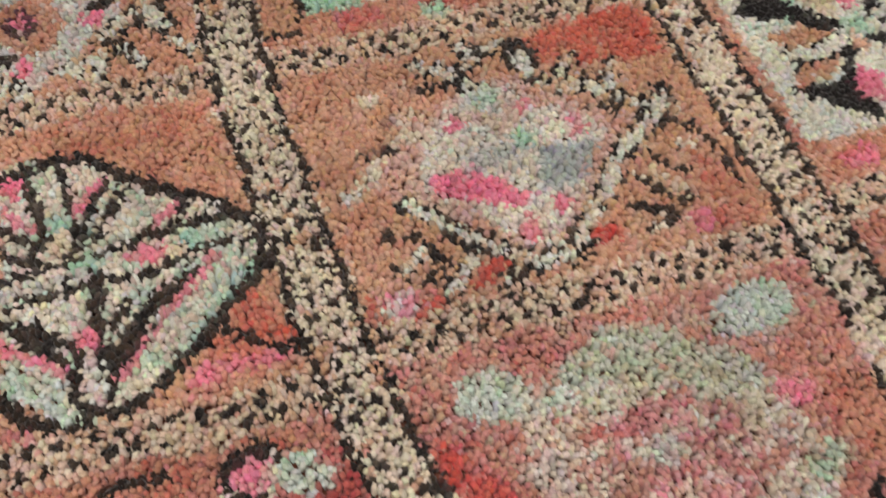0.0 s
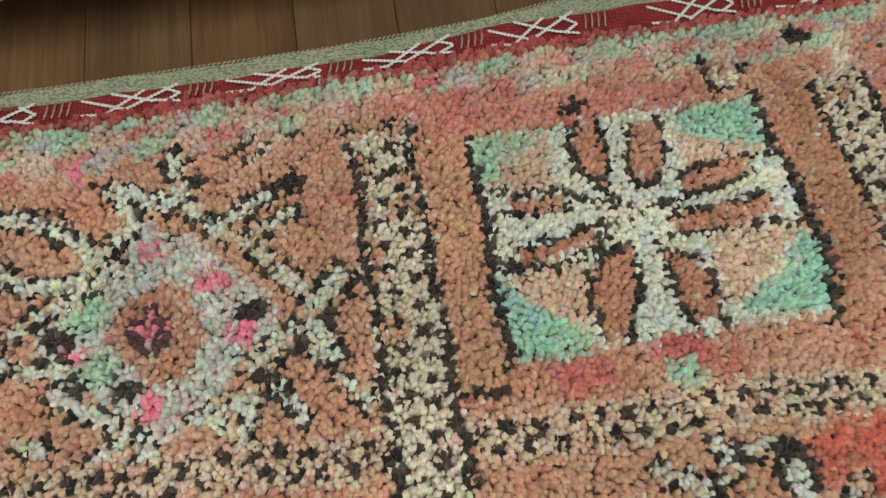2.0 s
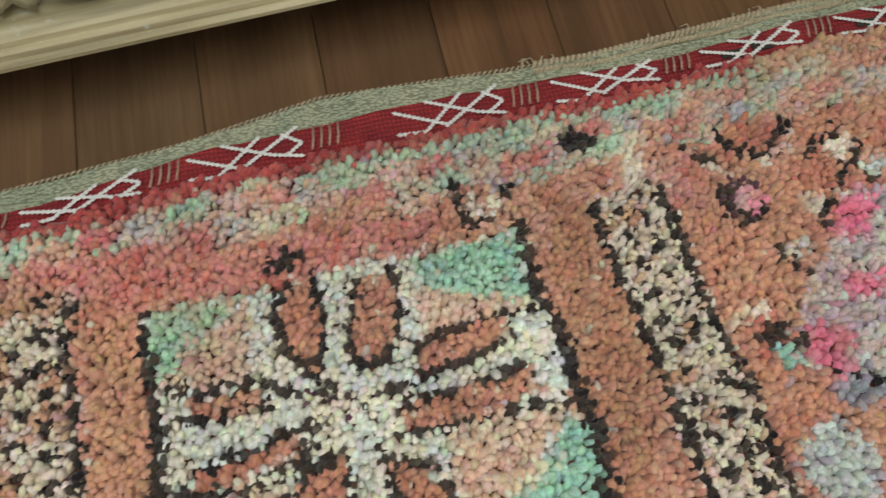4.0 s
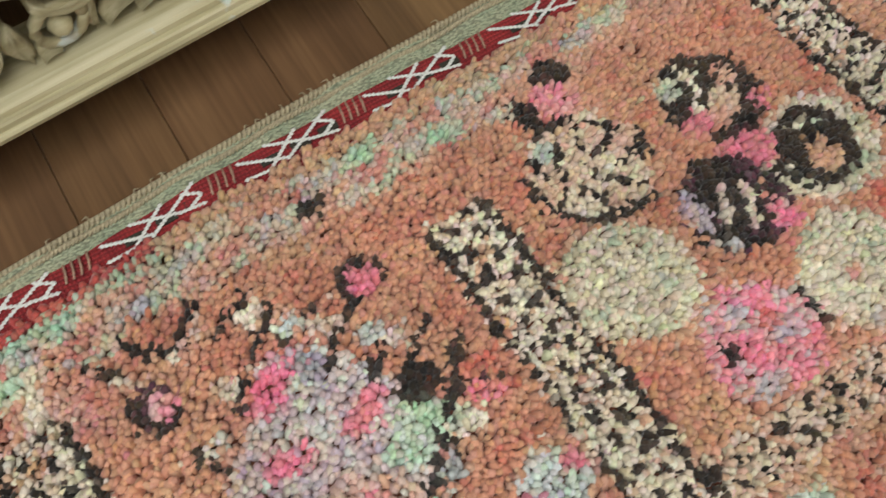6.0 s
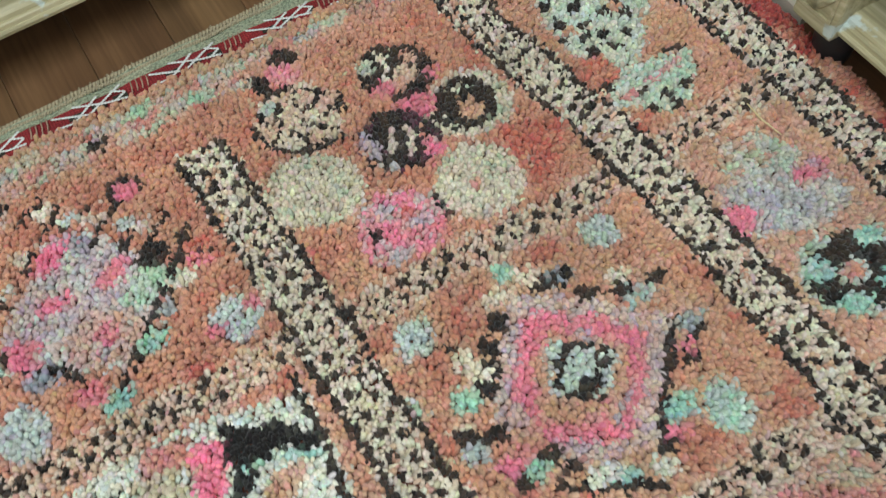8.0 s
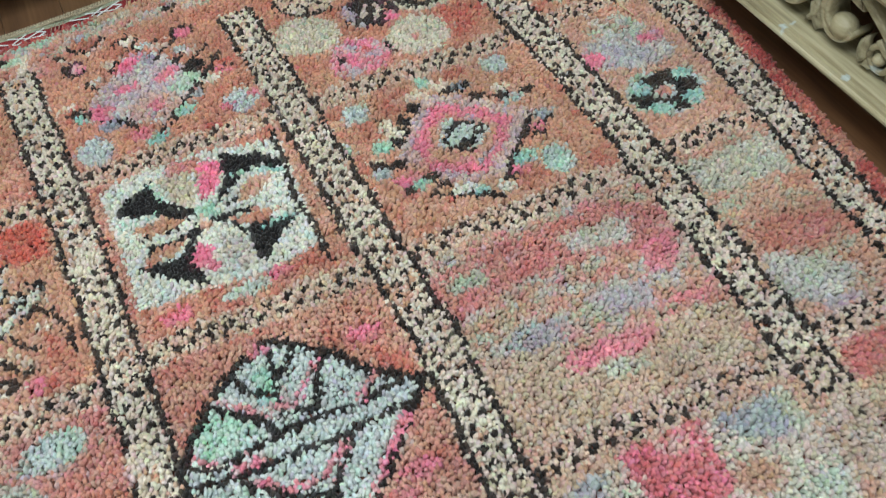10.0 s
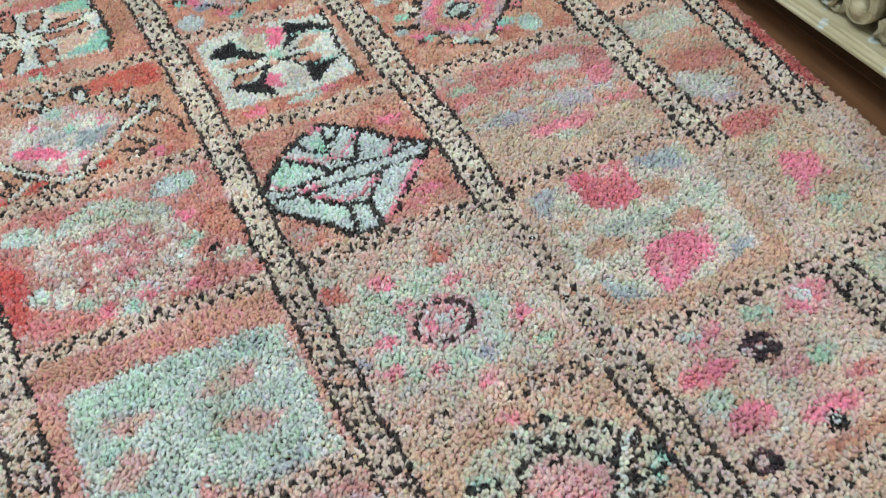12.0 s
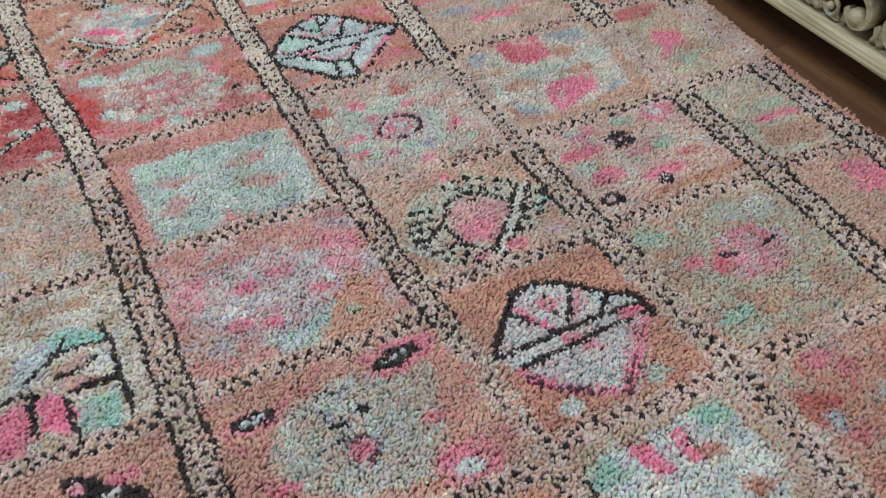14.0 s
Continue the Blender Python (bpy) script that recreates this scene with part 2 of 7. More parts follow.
# dyes
CORAL, TAN, SALMON = lin(204, 151, 125), lin(198, 157, 124), lin(208, 168, 148)
RED, CRIMSON, RUST = lin(192, 94, 83), lin(156, 60, 64), lin(183, 125, 102)
PINK, ROSE, BLUSH = lin(235, 128, 157), lin(206, 132, 136), lin(208, 182, 174)
IVORY, CREAM, STRAW = lin(226, 220, 200), lin(213, 196, 172), lin(184, 170, 140)
MINT, TEAL, SAGE = lin(166, 204, 178), lin(152, 198, 188), lin(178, 192, 168)
GREY, SLATE, LILAC = lin(184, 192, 188), lin(150, 158, 164), lin(176, 166, 182)
BROWN, DARK, MIST = lin(64, 52, 43), lin(29, 26, 25), lin(206, 216, 209)
PLUM, SCARLET, BISQUE = lin(92, 58, 70), lin(206, 66, 58), lin(216, 204, 184)

STEP = 0.0040
_rng = np.random.default_rng(7)
_gx, _gy = np.meshgrid(np.arange(XL, 1.45, STEP), np.arange(0.04, YB, -STEP))
_row = np.arange(_gx.shape[0])[:, None]
_gx = _gx + (_row % 2) * STEP * 0.5
KX = (_gx + _rng.normal(0, STEP * 0.17, _gx.shape)).ravel()
KY = (_gy + _rng.normal(0, STEP * 0.17, _gy.shape)).ravel()
_keep = (KY < edge_pile(KX) - 0.002) & (KX < edge_right(KY) + _rng.normal(0, 0.0008, KX.shape))
# thinner towards the unseen far corner of the rug
COARSE = ((KX < -0.07) & (KY < -0.8)) | (KY < -2.12) | ((KX > 1.0) & (KY < -1.55 - (1.4 - KX) * 1.2))
_keep &= ~COARSE | (_rng.random(KX.shape) < 0.3)
KX, KY, COARSE = KX[_keep], KY[_keep], COARSE[_keep]
# where the weaver's hand strays from the drawing
PX = KX + 0.0015 * np.sin(KY * 61 + KX * 23) + _rng.normal(0, 0.0005, KX.shape)
PY = KY + 0.0015 * np.sin(KX * 53 - KY * 17) + _rng.normal(0, 0.0005, KX.shape)
DYE = np.tile(np.array(CORAL), (len(KX), 1))


def smooth_noise(scale, seed, stretch=1.0):
    """Soft noise over the knots, about 0..1, with lumps of that size in metres."""
    r = np.random.default_rng(seed)
    g = r.random((64, 64))
    u, v = (KX + 1) / (scale * stretch) % 63, (KY + 4) / scale % 63
    i, j = u.astype(int), v.astype(int)
    a, b = u - i, v - j
    a, b = a * a * (3 - 2 * a), b * b * (3 - 2 * b)
    return g[i, j] * (1 - a) * (1 - b) + g[i + 1, j] * a * (1 - b) + g[i, j + 1] * (1 - a) * b + g[i + 1, j + 1] * a * b


N1, N2, N3 = smooth_noise(0.03, 1), smooth_noise(0.014, 2), smooth_noise(0.11, 3)
NS = smooth_noise(0.02, 5)


def put(mask, *dyes):
    """Knots the mask in a dye, or in several dyes that run into one another in small clumps."""
    idx = np.nonzero(mask)[0]
    if len(dyes) == 1:
        DYE[idx] = dyes[0]
    elif len(idx):
        d = np.array(dyes)
        k = np.clip((N2[idx] * 0.72 + _rng.random(len(idx)) * 0.5 - 0.11) * len(d) - 0.5, 0, len(d) - 1.001)
        i, f = k.astype(int), (k % 1)[:, None]
        if d.sum(1).min() < 0.3 < 0.9 < d.sum(1).max():
            f = np.round(f)
        DYE[idx] = d[i] * (1 - f) + d[i + 1] * f


def inside(pts):
    """Knots within a polygon given in centimetres."""
    p = np.array(pts, float) / 100
    near = (PX > p[:, 0].min()) & (PX < p[:, 0].max()) & (PY > p[:, 1].min()) & (PY < p[:, 1].max())
    idx = np.nonzero(near)[0]
    x, y = PX[idx], PY[idx]
    hit = np.zeros(len(idx), bool)
    for (x0, y0), (x1, y1) in zip(p, np.roll(p, -1, 0)):
        c = (y0 > y) != (y1 > y)
        hit ^= c & (x < (x1 - x0) * (y - y0) / (y1 - y0 + 1e-12) + x0)
    near[idx] = hit
    return near


def poly(dyes, *pts):
    put(inside(pts), *dyes)


def line(dyes, width, *pts):
    """A knotted line of that width, centimetres."""
    mask = np.zeros(len(PX), bool)
    for (x0, y0), (x1, y1) in zip(pts, pts[1:]):
        x0, y0, x1, y1 = x0 / 100, y0 / 100, x1 / 100, y1 / 100
        dx, dy = x1 - x0, y1 - y0
        t = np.clip(((PX - x0) * dx + (PY - y0) * dy) / (dx * dx + dy * dy + 1e-12), 0, 1)
        mask |= np.hypot(PX - x0 - t * dx, PY - y0 - t * dy) < width / 200 - 0.0006
    put(mask, *dyes)


def disc(dyes, rx, ry, *centres):
    for x, y in centres:
        put(((PX - x / 100) / (rx / 100)) ** 2 + ((PY - y / 100) / (ry / 100)) ** 2 < 1, *dyes)


def edged(width, *pts):
    """An ivory line between two broken dark ones."""
    line((BROWN, DARK, TAN, BROWN), width + 1.0, *pts)
    line((IVORY, MIST, CREAM), width * 0.95, *pts)


def fleck(region, dyes, share, seed, size=0.02):
    """Streaks of other dyes strewn over a region, fading into its ground."""
    before = DYE.copy()
    put(region, *dyes)
    n = 0.5 * smooth_noise(size * 0.7, seed, 1.9) + 0.5 * smooth_noise(size * 0.32, seed + 300, 1.6) + _rng.normal(0, 0.06, len(PX))
    f = np.clip((n - (1 - share) + 0.16) / 0.26, 0, 0.75)[:, None]
    DYE[:] = np.where(region[:, None], before * (1 - f) + DYE * f, before)


# the frame of checked bands
V_BANDS = [
    [(-0.285, -0.29), (-2.5, -0.25)],
    [(-0.11, 0.094), (-0.4, 0.097), (-0.68, 0.122), (-0.9, 0.162), (-1.2, 0.188), (-1.45, 0.2), (-1.7, 0.208), (-2.5, 0.23)],
    [(-0.1, 0.491), (-0.38, 0.512), (-0.7, 0.525), (-0.9, 0.529), (-1.2, 0.541), (-1.5, 0.556), (-1.7, 0.58), (-1.9, 0.598), (-2.5, 0.62)],
    [(-0.08, 0.811), (-0.3, 0.823), (-0.6, 0.834), (-0.75, 0.841), (-0.94, 0.835), (-1.1, 0.842), (-1.28, 0.845), (-1.52, 0.851), (-1.7, 0.867), (-1.9, 0.876), (-2.5, 0.89)],
    [(-0.08, 1.146), (-0.15, 1.156), (-0.3, 1.178), (-0.5, 1.186), (-0.65, 1.184), (-0.95, 1.174), (-1.3, 1.163), (-1.6, 1.168), (-2.5, 1.18)],
    [(-0.08, 1.375), (-0.3, 1.383), (-0.45, 1.385), (-0.7, 1.37), (-0.95, 1.352), (-1.3, 1.344), (-1.6, 1.352), (-2.5, 1.345)],
]
# heights of the cross bands, column by column
ROWS = {
    0: (-0.36, -0.69, -0.975, -1.275, -1.59, -1.88, -2.17),
    1: (-0.362, -0.665, -0.96, -1.27, -1.572, -1.86, -2.15),
    2: (-0.337, -0.642, -0.958, -1.266, -1.525, -1.835, -2.1),
    3: (-0.338, -0.638, -0.945, -1.258, -1.514, -1.825, -2.1),
    4: (-0.328, -0.63, -0.937, -1.25, -1.51, -1.78, -2.07),
}


def band_x(i, y):
    p = V_BANDS[i]
    return np.interp(-y, [-a for a, _ in p], [b for _, b in p])


VX = [band_x(i, PY) for i in range(6)]
COL = np.digitize(PX, [0]) * 0 - 1
for i in range(5):
    COL[(PX > VX[i]) & (PX <= VX[i + 1])] = i
ROW = np.zeros(len(PX), int)
for c, ys in ROWS.items():
    sel = COL == c
    ROW[sel] = np.digitize(-PY[sel], [-y for y in ys])


def cell(c, r):
    """Knots of a panel; columns from A, rows from 1."""
    sel = (COL == "ABCDE".index(c)) & (ROW == r - 1)
    return sel & (edge_pile(PX) - PY > 0.045 + 0.02 * N1) if r == 1 else sel


# ground: coral and tan in soft streaks along the weave
put(N1 > 0.52, SALMON, CORAL, TAN)
put((N3 > 0.55) & (N2 > 0.3), TAN, CORAL)
# border strip along the flat-woven end
DEPTH = edge_pile(PX) - PY
k = np.floor((PX + 0.25 * DEPTH + 0.012 * (N1 - 0.5)) / 0.029 + np.floor(DEPTH / 0.017) * 1.6).astype(int) % 4
top = DEPTH < 0.05 + 0.02 * N1
put(top, CORAL, SALMON, ROSE)
put(top & (k == 0), MINT, SAGE, CREAM)
put(top & (k == 1), CREAM, BLUSH, SALMON, CORAL)
put(top & (k == 2), RED, ROSE, CORAL, SALMON)
put(top & (k == 3), LILAC, GREY, SALMON, SAGE)
put(top & (DEPTH > 0.036) & (PX > 0.9), CORAL, SALMON, CORAL)
put((DEPTH < 0.014) & (PX < 0.62), RED, CRIMSON, RED)
put((DEPTH < 0.02) & (DEPTH > 0.012) & (N1 > 0.3), MINT, SAGE)
put((DEPTH < 0.018) & (PX > 0.62), CORAL, TAN, STRAW)
# A1
put(cell("A", 1), RUST, CORAL, SALMON, CORAL)
fleck(cell("A", 1), (RUST, RED), 0.3, 601, 0.026)
fleck(cell("A", 1), (TAN, CORAL, SALMON), 0.5, 301)
poly((SAGE, MIST, BLUSH, GREY, MIST), (-8.9, -16.1), (-5.6, -17.5), (-3.0, -20.3), (-0.3, -24.0), (0.4, -25.9), (-2.2, -28.2), (-4.7, -30.4), (-6.7, -32.6), (-9.4, -33.4), (-12.1, -31.4), (-14.8, -28.6), (-17.2, -26.1), (-16.9, -24.0), (-14.6, -21.6), (-11.7, -18.6))
poly((CORAL, RUST, SALMON), (-8.0, -20.8), (-5.8, -23.2), (-4.9, -25.6), (-6.6, -28.5), (-9.0, -29.0), (-11.1, -27.0), (-12.3, -24.6), (-10.5, -22.1))
disc((PLUM, BROWN), 1.5, 1.9, (-8.9, -25.1))
line((PINK, BLUSH), 0.6, (-9.0, -23.7), (-8.9, -26.6))
line((PINK, ROSE), 0.6, (-9.9, -24.7), (-7.8, -24.8))
disc((PINK, ROSE), 1.1, 0.8, (-8.9, -18.4), (-2.4, -25.8))
disc((PINK, ROSE), 1.7, 0.9, (-4.7, -21.3))
disc((PINK, ROSE), 1.2, 0.7, (-14.5, -26.4))
disc((PINK, ROSE), 1.0, 1.2, (-9.3, -30.7))
disc((PINK, ROSE), 0.6, 1.8, (-14.4, -10.5))
disc((MINT, SAGE), 1.6, 1.3, (-12.9, -27.6), (-13.7, -23.0))
disc((DARK, BROWN), 1.3, 0.9, (-2.0, -24.0))
disc((DARK, BROWN), 1.4, 1.0, (-15.4, -24.7))
disc((BROWN, DARK), 1.0, 0.8, (-11.1, -29.1), (-14.4, -29.1))
edged(1.2, (-7.4, -10.3), (-6.4, -14.4), (-4.3, -16.9), (-1.9, -15.4), (0.4, -14.0), (2.2, -13.5))
edged(1.2, (-4.3, -16.9), (-1.6, -18.4), (0.7, -21.8), (2.5, -23.4))
edged(1.4, (4.9, -21.9), (2.3, -25.2), (-0.6, -27.8), (-2.0, -28.4))
line((DARK, BROWN), 0.7, (6.6, -22.1), (4.7, -24.4), (2.1, -27.0), (-0.3, -29.3), (-3.9, -30.7))
edged(1.2, (-20.1, -14.5), (-17.6, -14.5), (-13.8, -17.2), (-11.7, -17.3), (-10.0, -15.7), (-11.7, -12.2), (-7.9, -14.7), (-6.1, -12.9))
line((DARK, BROWN), 0.7, (-15.1, -14.0), (-17.7, -14.2))
edged(1.2, (-19.9, -18.9), (-17.4, -20.3), (-14.6, -20.2), (-13.0, -17.8))
edged(1.0, (-2.0, -18.2), (1.1, -16.6), (1.8, -16.2))
line((DARK, BROWN), 0.6, (-2.1, -11.8), (-0.2, -10.0), (2.9, -8.6))
line((IVORY, CREAM), 0.6, (-1.2, -11.4), (1.9, -9.0))
line((DARK, BROWN), 0.6, (-3.2, -10.8), (-0.3, -8.5))
disc((DARK, BROWN), 1.0, 0.8, (-5.4, -12.5))
disc((DARK, BROWN), 0.9, 0.6, (2.2, -13.4), (0.9, -14.0))
edged(1.0, (-18.9, -23.8), (-16.7, -22.6))
edged(1.0, (-19.5, -25.8), (-17.6, -26.9), (-15.2, -27.0))
edged(1.0, (3.6, -26.8), (2.1, -25.7), (3.0, -28.3), (4.3, -28.2))
edged(0.9, (4.1, -29.9), (5.5, -31.4), (5.8, -32.7))
edged(1.2, (-5.9, -31.5), (-4.0, -31.4), (-2.4, -31.0), (-2.9, -33.2), (-5.9, -31.7))
edged(1.2, (-15.6, -28.9), (-13.2, -30.9), (-10.6, -32.1), (-8.0, -35.6), (-6.9, -37.3))
edged(1.1, (-14.7, -35.0), (-12.1, -34.2), (-10.7, -32.2))
edged(1.0, (-17.7, -32.2), (-16.4, -32.8))
edged(1.0, (-4.1, -33.0), (-1.5, -35.0), (1.0, -37.7))
edged(1.0, (-0.4, -30.6), (1.0, -32.9))
edged(0.9, (-17.3, -22.6), (-14.6, -21.6), (-11.7, -19.1))
# B1 flower panel
put(cell("B", 1), RUST, CORAL, SALMON, CORAL)
fleck(cell("B", 1), (RUST, RED), 0.28, 602, 0.026)
poly((RED, CORAL, ROSE, CORAL, RED), (7.8, -6.0), (16.6, -6.1), (25.8, -7.8), (36.6, -7.5), (34.8, -10.5), (23.4, -10.7), (15.5, -10.7))
poly((TAN, CORAL), (13.4, -11.5), (16.9, -11.4), (15.9, -32.4), (12.1, -32.6))
poly((TAN, RUST, TAN), (43.3, -8.9), (47.6, -8.8), (46.5, -24.2), (43.9, -31.0), (41.6, -30.7))
poly((IVORY, MIST), (16.9, -11.2), (41.6, -9.8), (41.4, -30.2), (16.2, -30.8))
poly((MINT, SAGE), (16.9, -11.3), (23.2, -10.6), (19.3, -13.8), (17.2, -16.2))
poly((CREAM, SALMON, CREAM), (23.2, -10.9), (22.7, -16.4), (16.9, -16.4), (18.8, -14.2))
poly((MINT, MINT, TEAL), (33.9, -10.4), (41.0, -10.1), (41.0, -15.3), (38.3, -14.3), (34.2, -12.9))
poly((CREAM, SALMON, CREAM), (33.4, -12.5), (37.9, -14.0), (40.7, -15.3), (37.8, -15.9), (33.5, -16.0))
poly((CREAM, SALMON, CREAM), (33.4, -22.6), (41.5, -22.5), (38.8, -25.4), (33.8, -29.2), (33.4, -27.8))
poly((MINT, TEAL, MINT), (41.3, -23.0), (42.6, -23.6), (41.4, -29.8), (33.7, -29.5), (38.6, -26.1))
poly((MINT, MINT, TEAL), (16.7, -23.5), (19.7, -27.2), (22.9, -29.9), (22.0, -31.2), (16.6, -30.9))
poly((CREAM, SALMON, CREAM), (17.2, -23.3), (23.6, -23.8), (23.8, -26.5), (22.7, -29.7), (19.7, -27.2))
poly((CORAL, RUST), (25.1, -11.2), (27.0, -10.7), (27.3, -14.8), (26.7, -17.3), (25.0, -15.4), (24.3, -12.5))
poly((CORAL, RUST), (30.2, -11.6), (32.5, -11.0), (32.2, -14.7), (30.9, -16.9), (29.3, -17.1), (29.1, -14.5))
poly((CORAL, RUST), (32.9, -16.8), (38.5, -15.9), (38.7, -17.3), (36.2, -18.2), (32.6, -18.2))
poly((CORAL, RUST), (31.5, -20.3), (39.3, -19.7), (40.5, -21.2), (35.6, -21.9), (31.2, -21.8))
poly((CORAL, RUST), (25.1, -23.1), (27.3, -22.9), (27.2, -26.9), (25.3, -30.5), (23.6, -30.0), (23.7, -26.5))
poly((CORAL, RUST), (30.0, -23.7), (32.0, -24.1), (32.7, -27.7), (32.9, -29.5), (30.9, -29.4), (30.0, -26.7))
poly((CORAL, RUST), (18.2, -17.3), (23.0, -17.2), (23.5, -18.4), (18.8, -18.7))
poly((CORAL, RUST), (18.7, -21.8), (25.2, -20.7), (24.4, -22.2), (18.4, -22.9))
line((BROWN, DARK), 0.65, (25.7, -10.7), (24.2, -12.4), (25.0, -15.5), (26.8, -17.6), (27.4, -14.3), (27.1, -10.7))
line((BROWN, DARK), 0.65, (30.0, -11.6), (29.0, -14.5), (29.2, -17.3), (31.0, -17.0), (32.4, -14.7), (32.6, -11.1))
line((BROWN, DARK), 0.65, (33.0, -16.4), (38.8, -15.7), (41.5, -15.9))
line((BROWN, DARK), 0.65, (29.7, -19.5), (32.5, -18.5), (36.7, -18.3), (39.0, -17.1))
line((BROWN, DARK), 0.65, (31.3, -20.1), (39.6, -19.5))
line((BROWN, DARK), 0.65, (30.8, -21.9), (35.5, -22.1), (41.7, -22.0))
line((BROWN, DARK), 0.65, (27.3, -22.5), (25.0, -23.1), (23.5, -26.4), (23.5, -30.2))
line((BROWN, DARK), 0.65, (27.3, -22.7), (27.3, -27.0), (25.3, -30.7))
line((BROWN, DARK), 0.65, (29.6, -21.9), (29.9, -26.9), (30.8, -29.7))
line((BROWN, DARK), 0.65, (30.0, -23.3), (32.4, -24.0), (32.9, -27.7), (33.0, -29.8))
line((BROWN, DARK), 0.65, (16.7, -16.5), (23.0, -16.8), (25.7, -18.3))
line((BROWN, DARK), 0.65, (17.6, -18.5), (23.5, -18.7))
line((BROWN, DARK), 0.65, (17.2, -23.2), (18.7, -21.7), (26.1, -20.5))
line((BROWN, DARK), 0.65, (17.2, -23.3), (24.2, -23.3), (26.5, -20.5))
disc((BROWN, DARK), 1.0, 0.8, (25.8, -9.1))
disc((BROWN, IVORY, PLUM), 1.7, 1.4, (27.4, -19.5))
line((BROWN, DARK), 0.9, (16.5, -11.1), (16.7, -16.4), (16.4, -22.8), (16.4, -30.9))
line((BROWN, DARK), 1.0, (41.3, -9.7), (41.6, -14.6), (42.1, -20.7), (42.7, -24.1), (41.4, -30.6))
line((BROWN, DARK), 0.7, (11.9, -11.8), (11.9, -32.6), (16.3, -32.6))
line((ROSE, PINK), 0.8, (19.5, -31.9), (22.8, -33.0))
disc((ROSE, RED, CORAL), 2.5, 1.4, (21.3, -32.5), (29.1, -31.2))
disc((MINT,), 1.4, 1.0, (28.8, -33.0))
line((DARK, BROWN), 0.8, (37.5, -5.9), (38.5, -9.1), (41.6, -6.7))
line((IVORY,), 0.8, (38.5, -6.6), (39.2, -8.3), (40.4, -7.4))
# C1
put(cell("C", 1), RUST, CORAL, CORAL, TAN)
fleck(cell("C", 1), (RUST, RED), 0.3, 603, 0.026)
poly((SALMON, ROSE, CORAL), (50.4, -6.4), (54.6, -6.8), (53.9, -10.5), (50.9, -10.2))
poly((BLUSH, IVORY, CREAM), (50.2, -4.4), (51.3, -6.0), (50.5, -10.0), (49.2, -8.4))
poly((BLUSH, MIST, BLUSH, LILAC, BLUSH), (64.5, -11.5), (67.6, -12.0), (70.9, -15.4), (71.8, -19.1), (73.6, -20.5), (71.7, -22.9), (69.5, -25.1), (66.5, -28.4), (56.6, -23.1), (57.0, -20.5), (59.7, -17.0), (62.0, -14.3))
poly((SALMON, BLUSH, CORAL), (65.5, -20.5), (69.8, -24.3), (67.6, -26.9), (64.5, -27.3), (61.7, -25.4), (62.2, -22.9))
poly((MIST, SAGE, MINT), (70.9, -18.6), (73.8, -20.1), (71.5, -23.3), (67.8, -21.7))
poly((BLUSH, GREY, LILAC), (64.4, -23.3), (67.0, -23.0), (66.6, -25.2), (64.3, -26.4))
poly((LILAC, SLATE), (65.9, -12.1), (68.3, -13.1), (68.0, -14.6), (65.8, -13.9))
poly((PINK, PINK, ROSE), (64.1, -12.3), (66.4, -12.3), (65.1, -14.4), (63.1, -15.4), (61.7, -14.4))
poly((PINK, PINK, ROSE), (68.9, -16.4), (70.7, -16.9), (68.9, -19.0), (66.5, -19.4), (66.6, -18.1))
poly((PINK, PINK, ROSE), (61.1, -17.8), (63.3, -17.4), (64.7, -19.0), (63.2, -19.5), (61.6, -19.8))
poly((PINK, PINK, ROSE), (56.9, -20.7), (58.7, -20.2), (60.9, -21.6), (60.0, -22.9), (58.3, -22.8), (57.0, -21.3))
disc((PINK, ROSE), 1.1, 1.1, (65.8, -23.6))
disc((PINK, ROSE), 1.2, 0.9, (58.3, -23.6))
disc((DARK, BROWN), 1.7, 1.3, (72.3, -18.2))
line((DARK, BROWN), 0.7, (76.2, -17.7), (73.8, -20.6), (70.6, -24.0), (67.4, -27.6))
line((BROWN, DARK), 0.8, (56.8, -5.4), (57.5, -6.7), (59.7, -7.5), (61.9, -5.4))
line((IVORY, BLUSH), 0.6, (62.0, -6.4), (60.5, -8.0), (59.0, -8.0))
line((BROWN, DARK), 0.7, (54.2, -6.0), (56.0, -7.5))
line((IVORY, CREAM), 0.6, (55.5, -7.6), (57.1, -8.7))
disc((DARK, BROWN, PLUM), 1.7, 1.6, (57.0, -10.8))
disc((PINK, BLUSH), 1.0, 0.9, (57.3, -11.0))
disc((BROWN, DARK), 1.8, 1.5, (72.8, -9.4))
disc((PINK, ROSE), 1.2, 1.1, (72.9, -9.8))
line((DARK, BROWN), 0.7, (65.6, -6.6), (62.5, -8.6))
line((DARK, BROWN), 0.7, (66.7, -8.4), (63.4, -11.5), (61.3, -14.0))
line((DARK, BROWN), 0.7, (69.4, -9.6), (66.4, -11.1))
line((DARK, BROWN), 0.7, (71.7, -10.6), (68.1, -13.9))
line((DARK, BROWN), 0.7, (72.9, -13.9), (70.0, -16.3))
line((DARK, BROWN), 0.7, (75.5, -14.8), (72.7, -16.8))
disc((IVORY, BLUSH), 1.0, 0.9, (65.1, -8.3), (69.3, -11.3))
disc((GREY, MIST), 1.0, 0.8, (67.2, -10.4), (71.6, -13.4))
disc((IVORY, BLUSH), 0.8, 1.0, (61.4, -12.2), (73.1, -14.7))
disc((GREY, IVORY), 1.1, 0.6, (59.0, -15.0))
line((DARK, BROWN), 0.7, (57.8, -14.7), (59.0, -16.7))
line((IVORY, CREAM), 0.8, (53.2, -19.3), (55.7, -18.6))
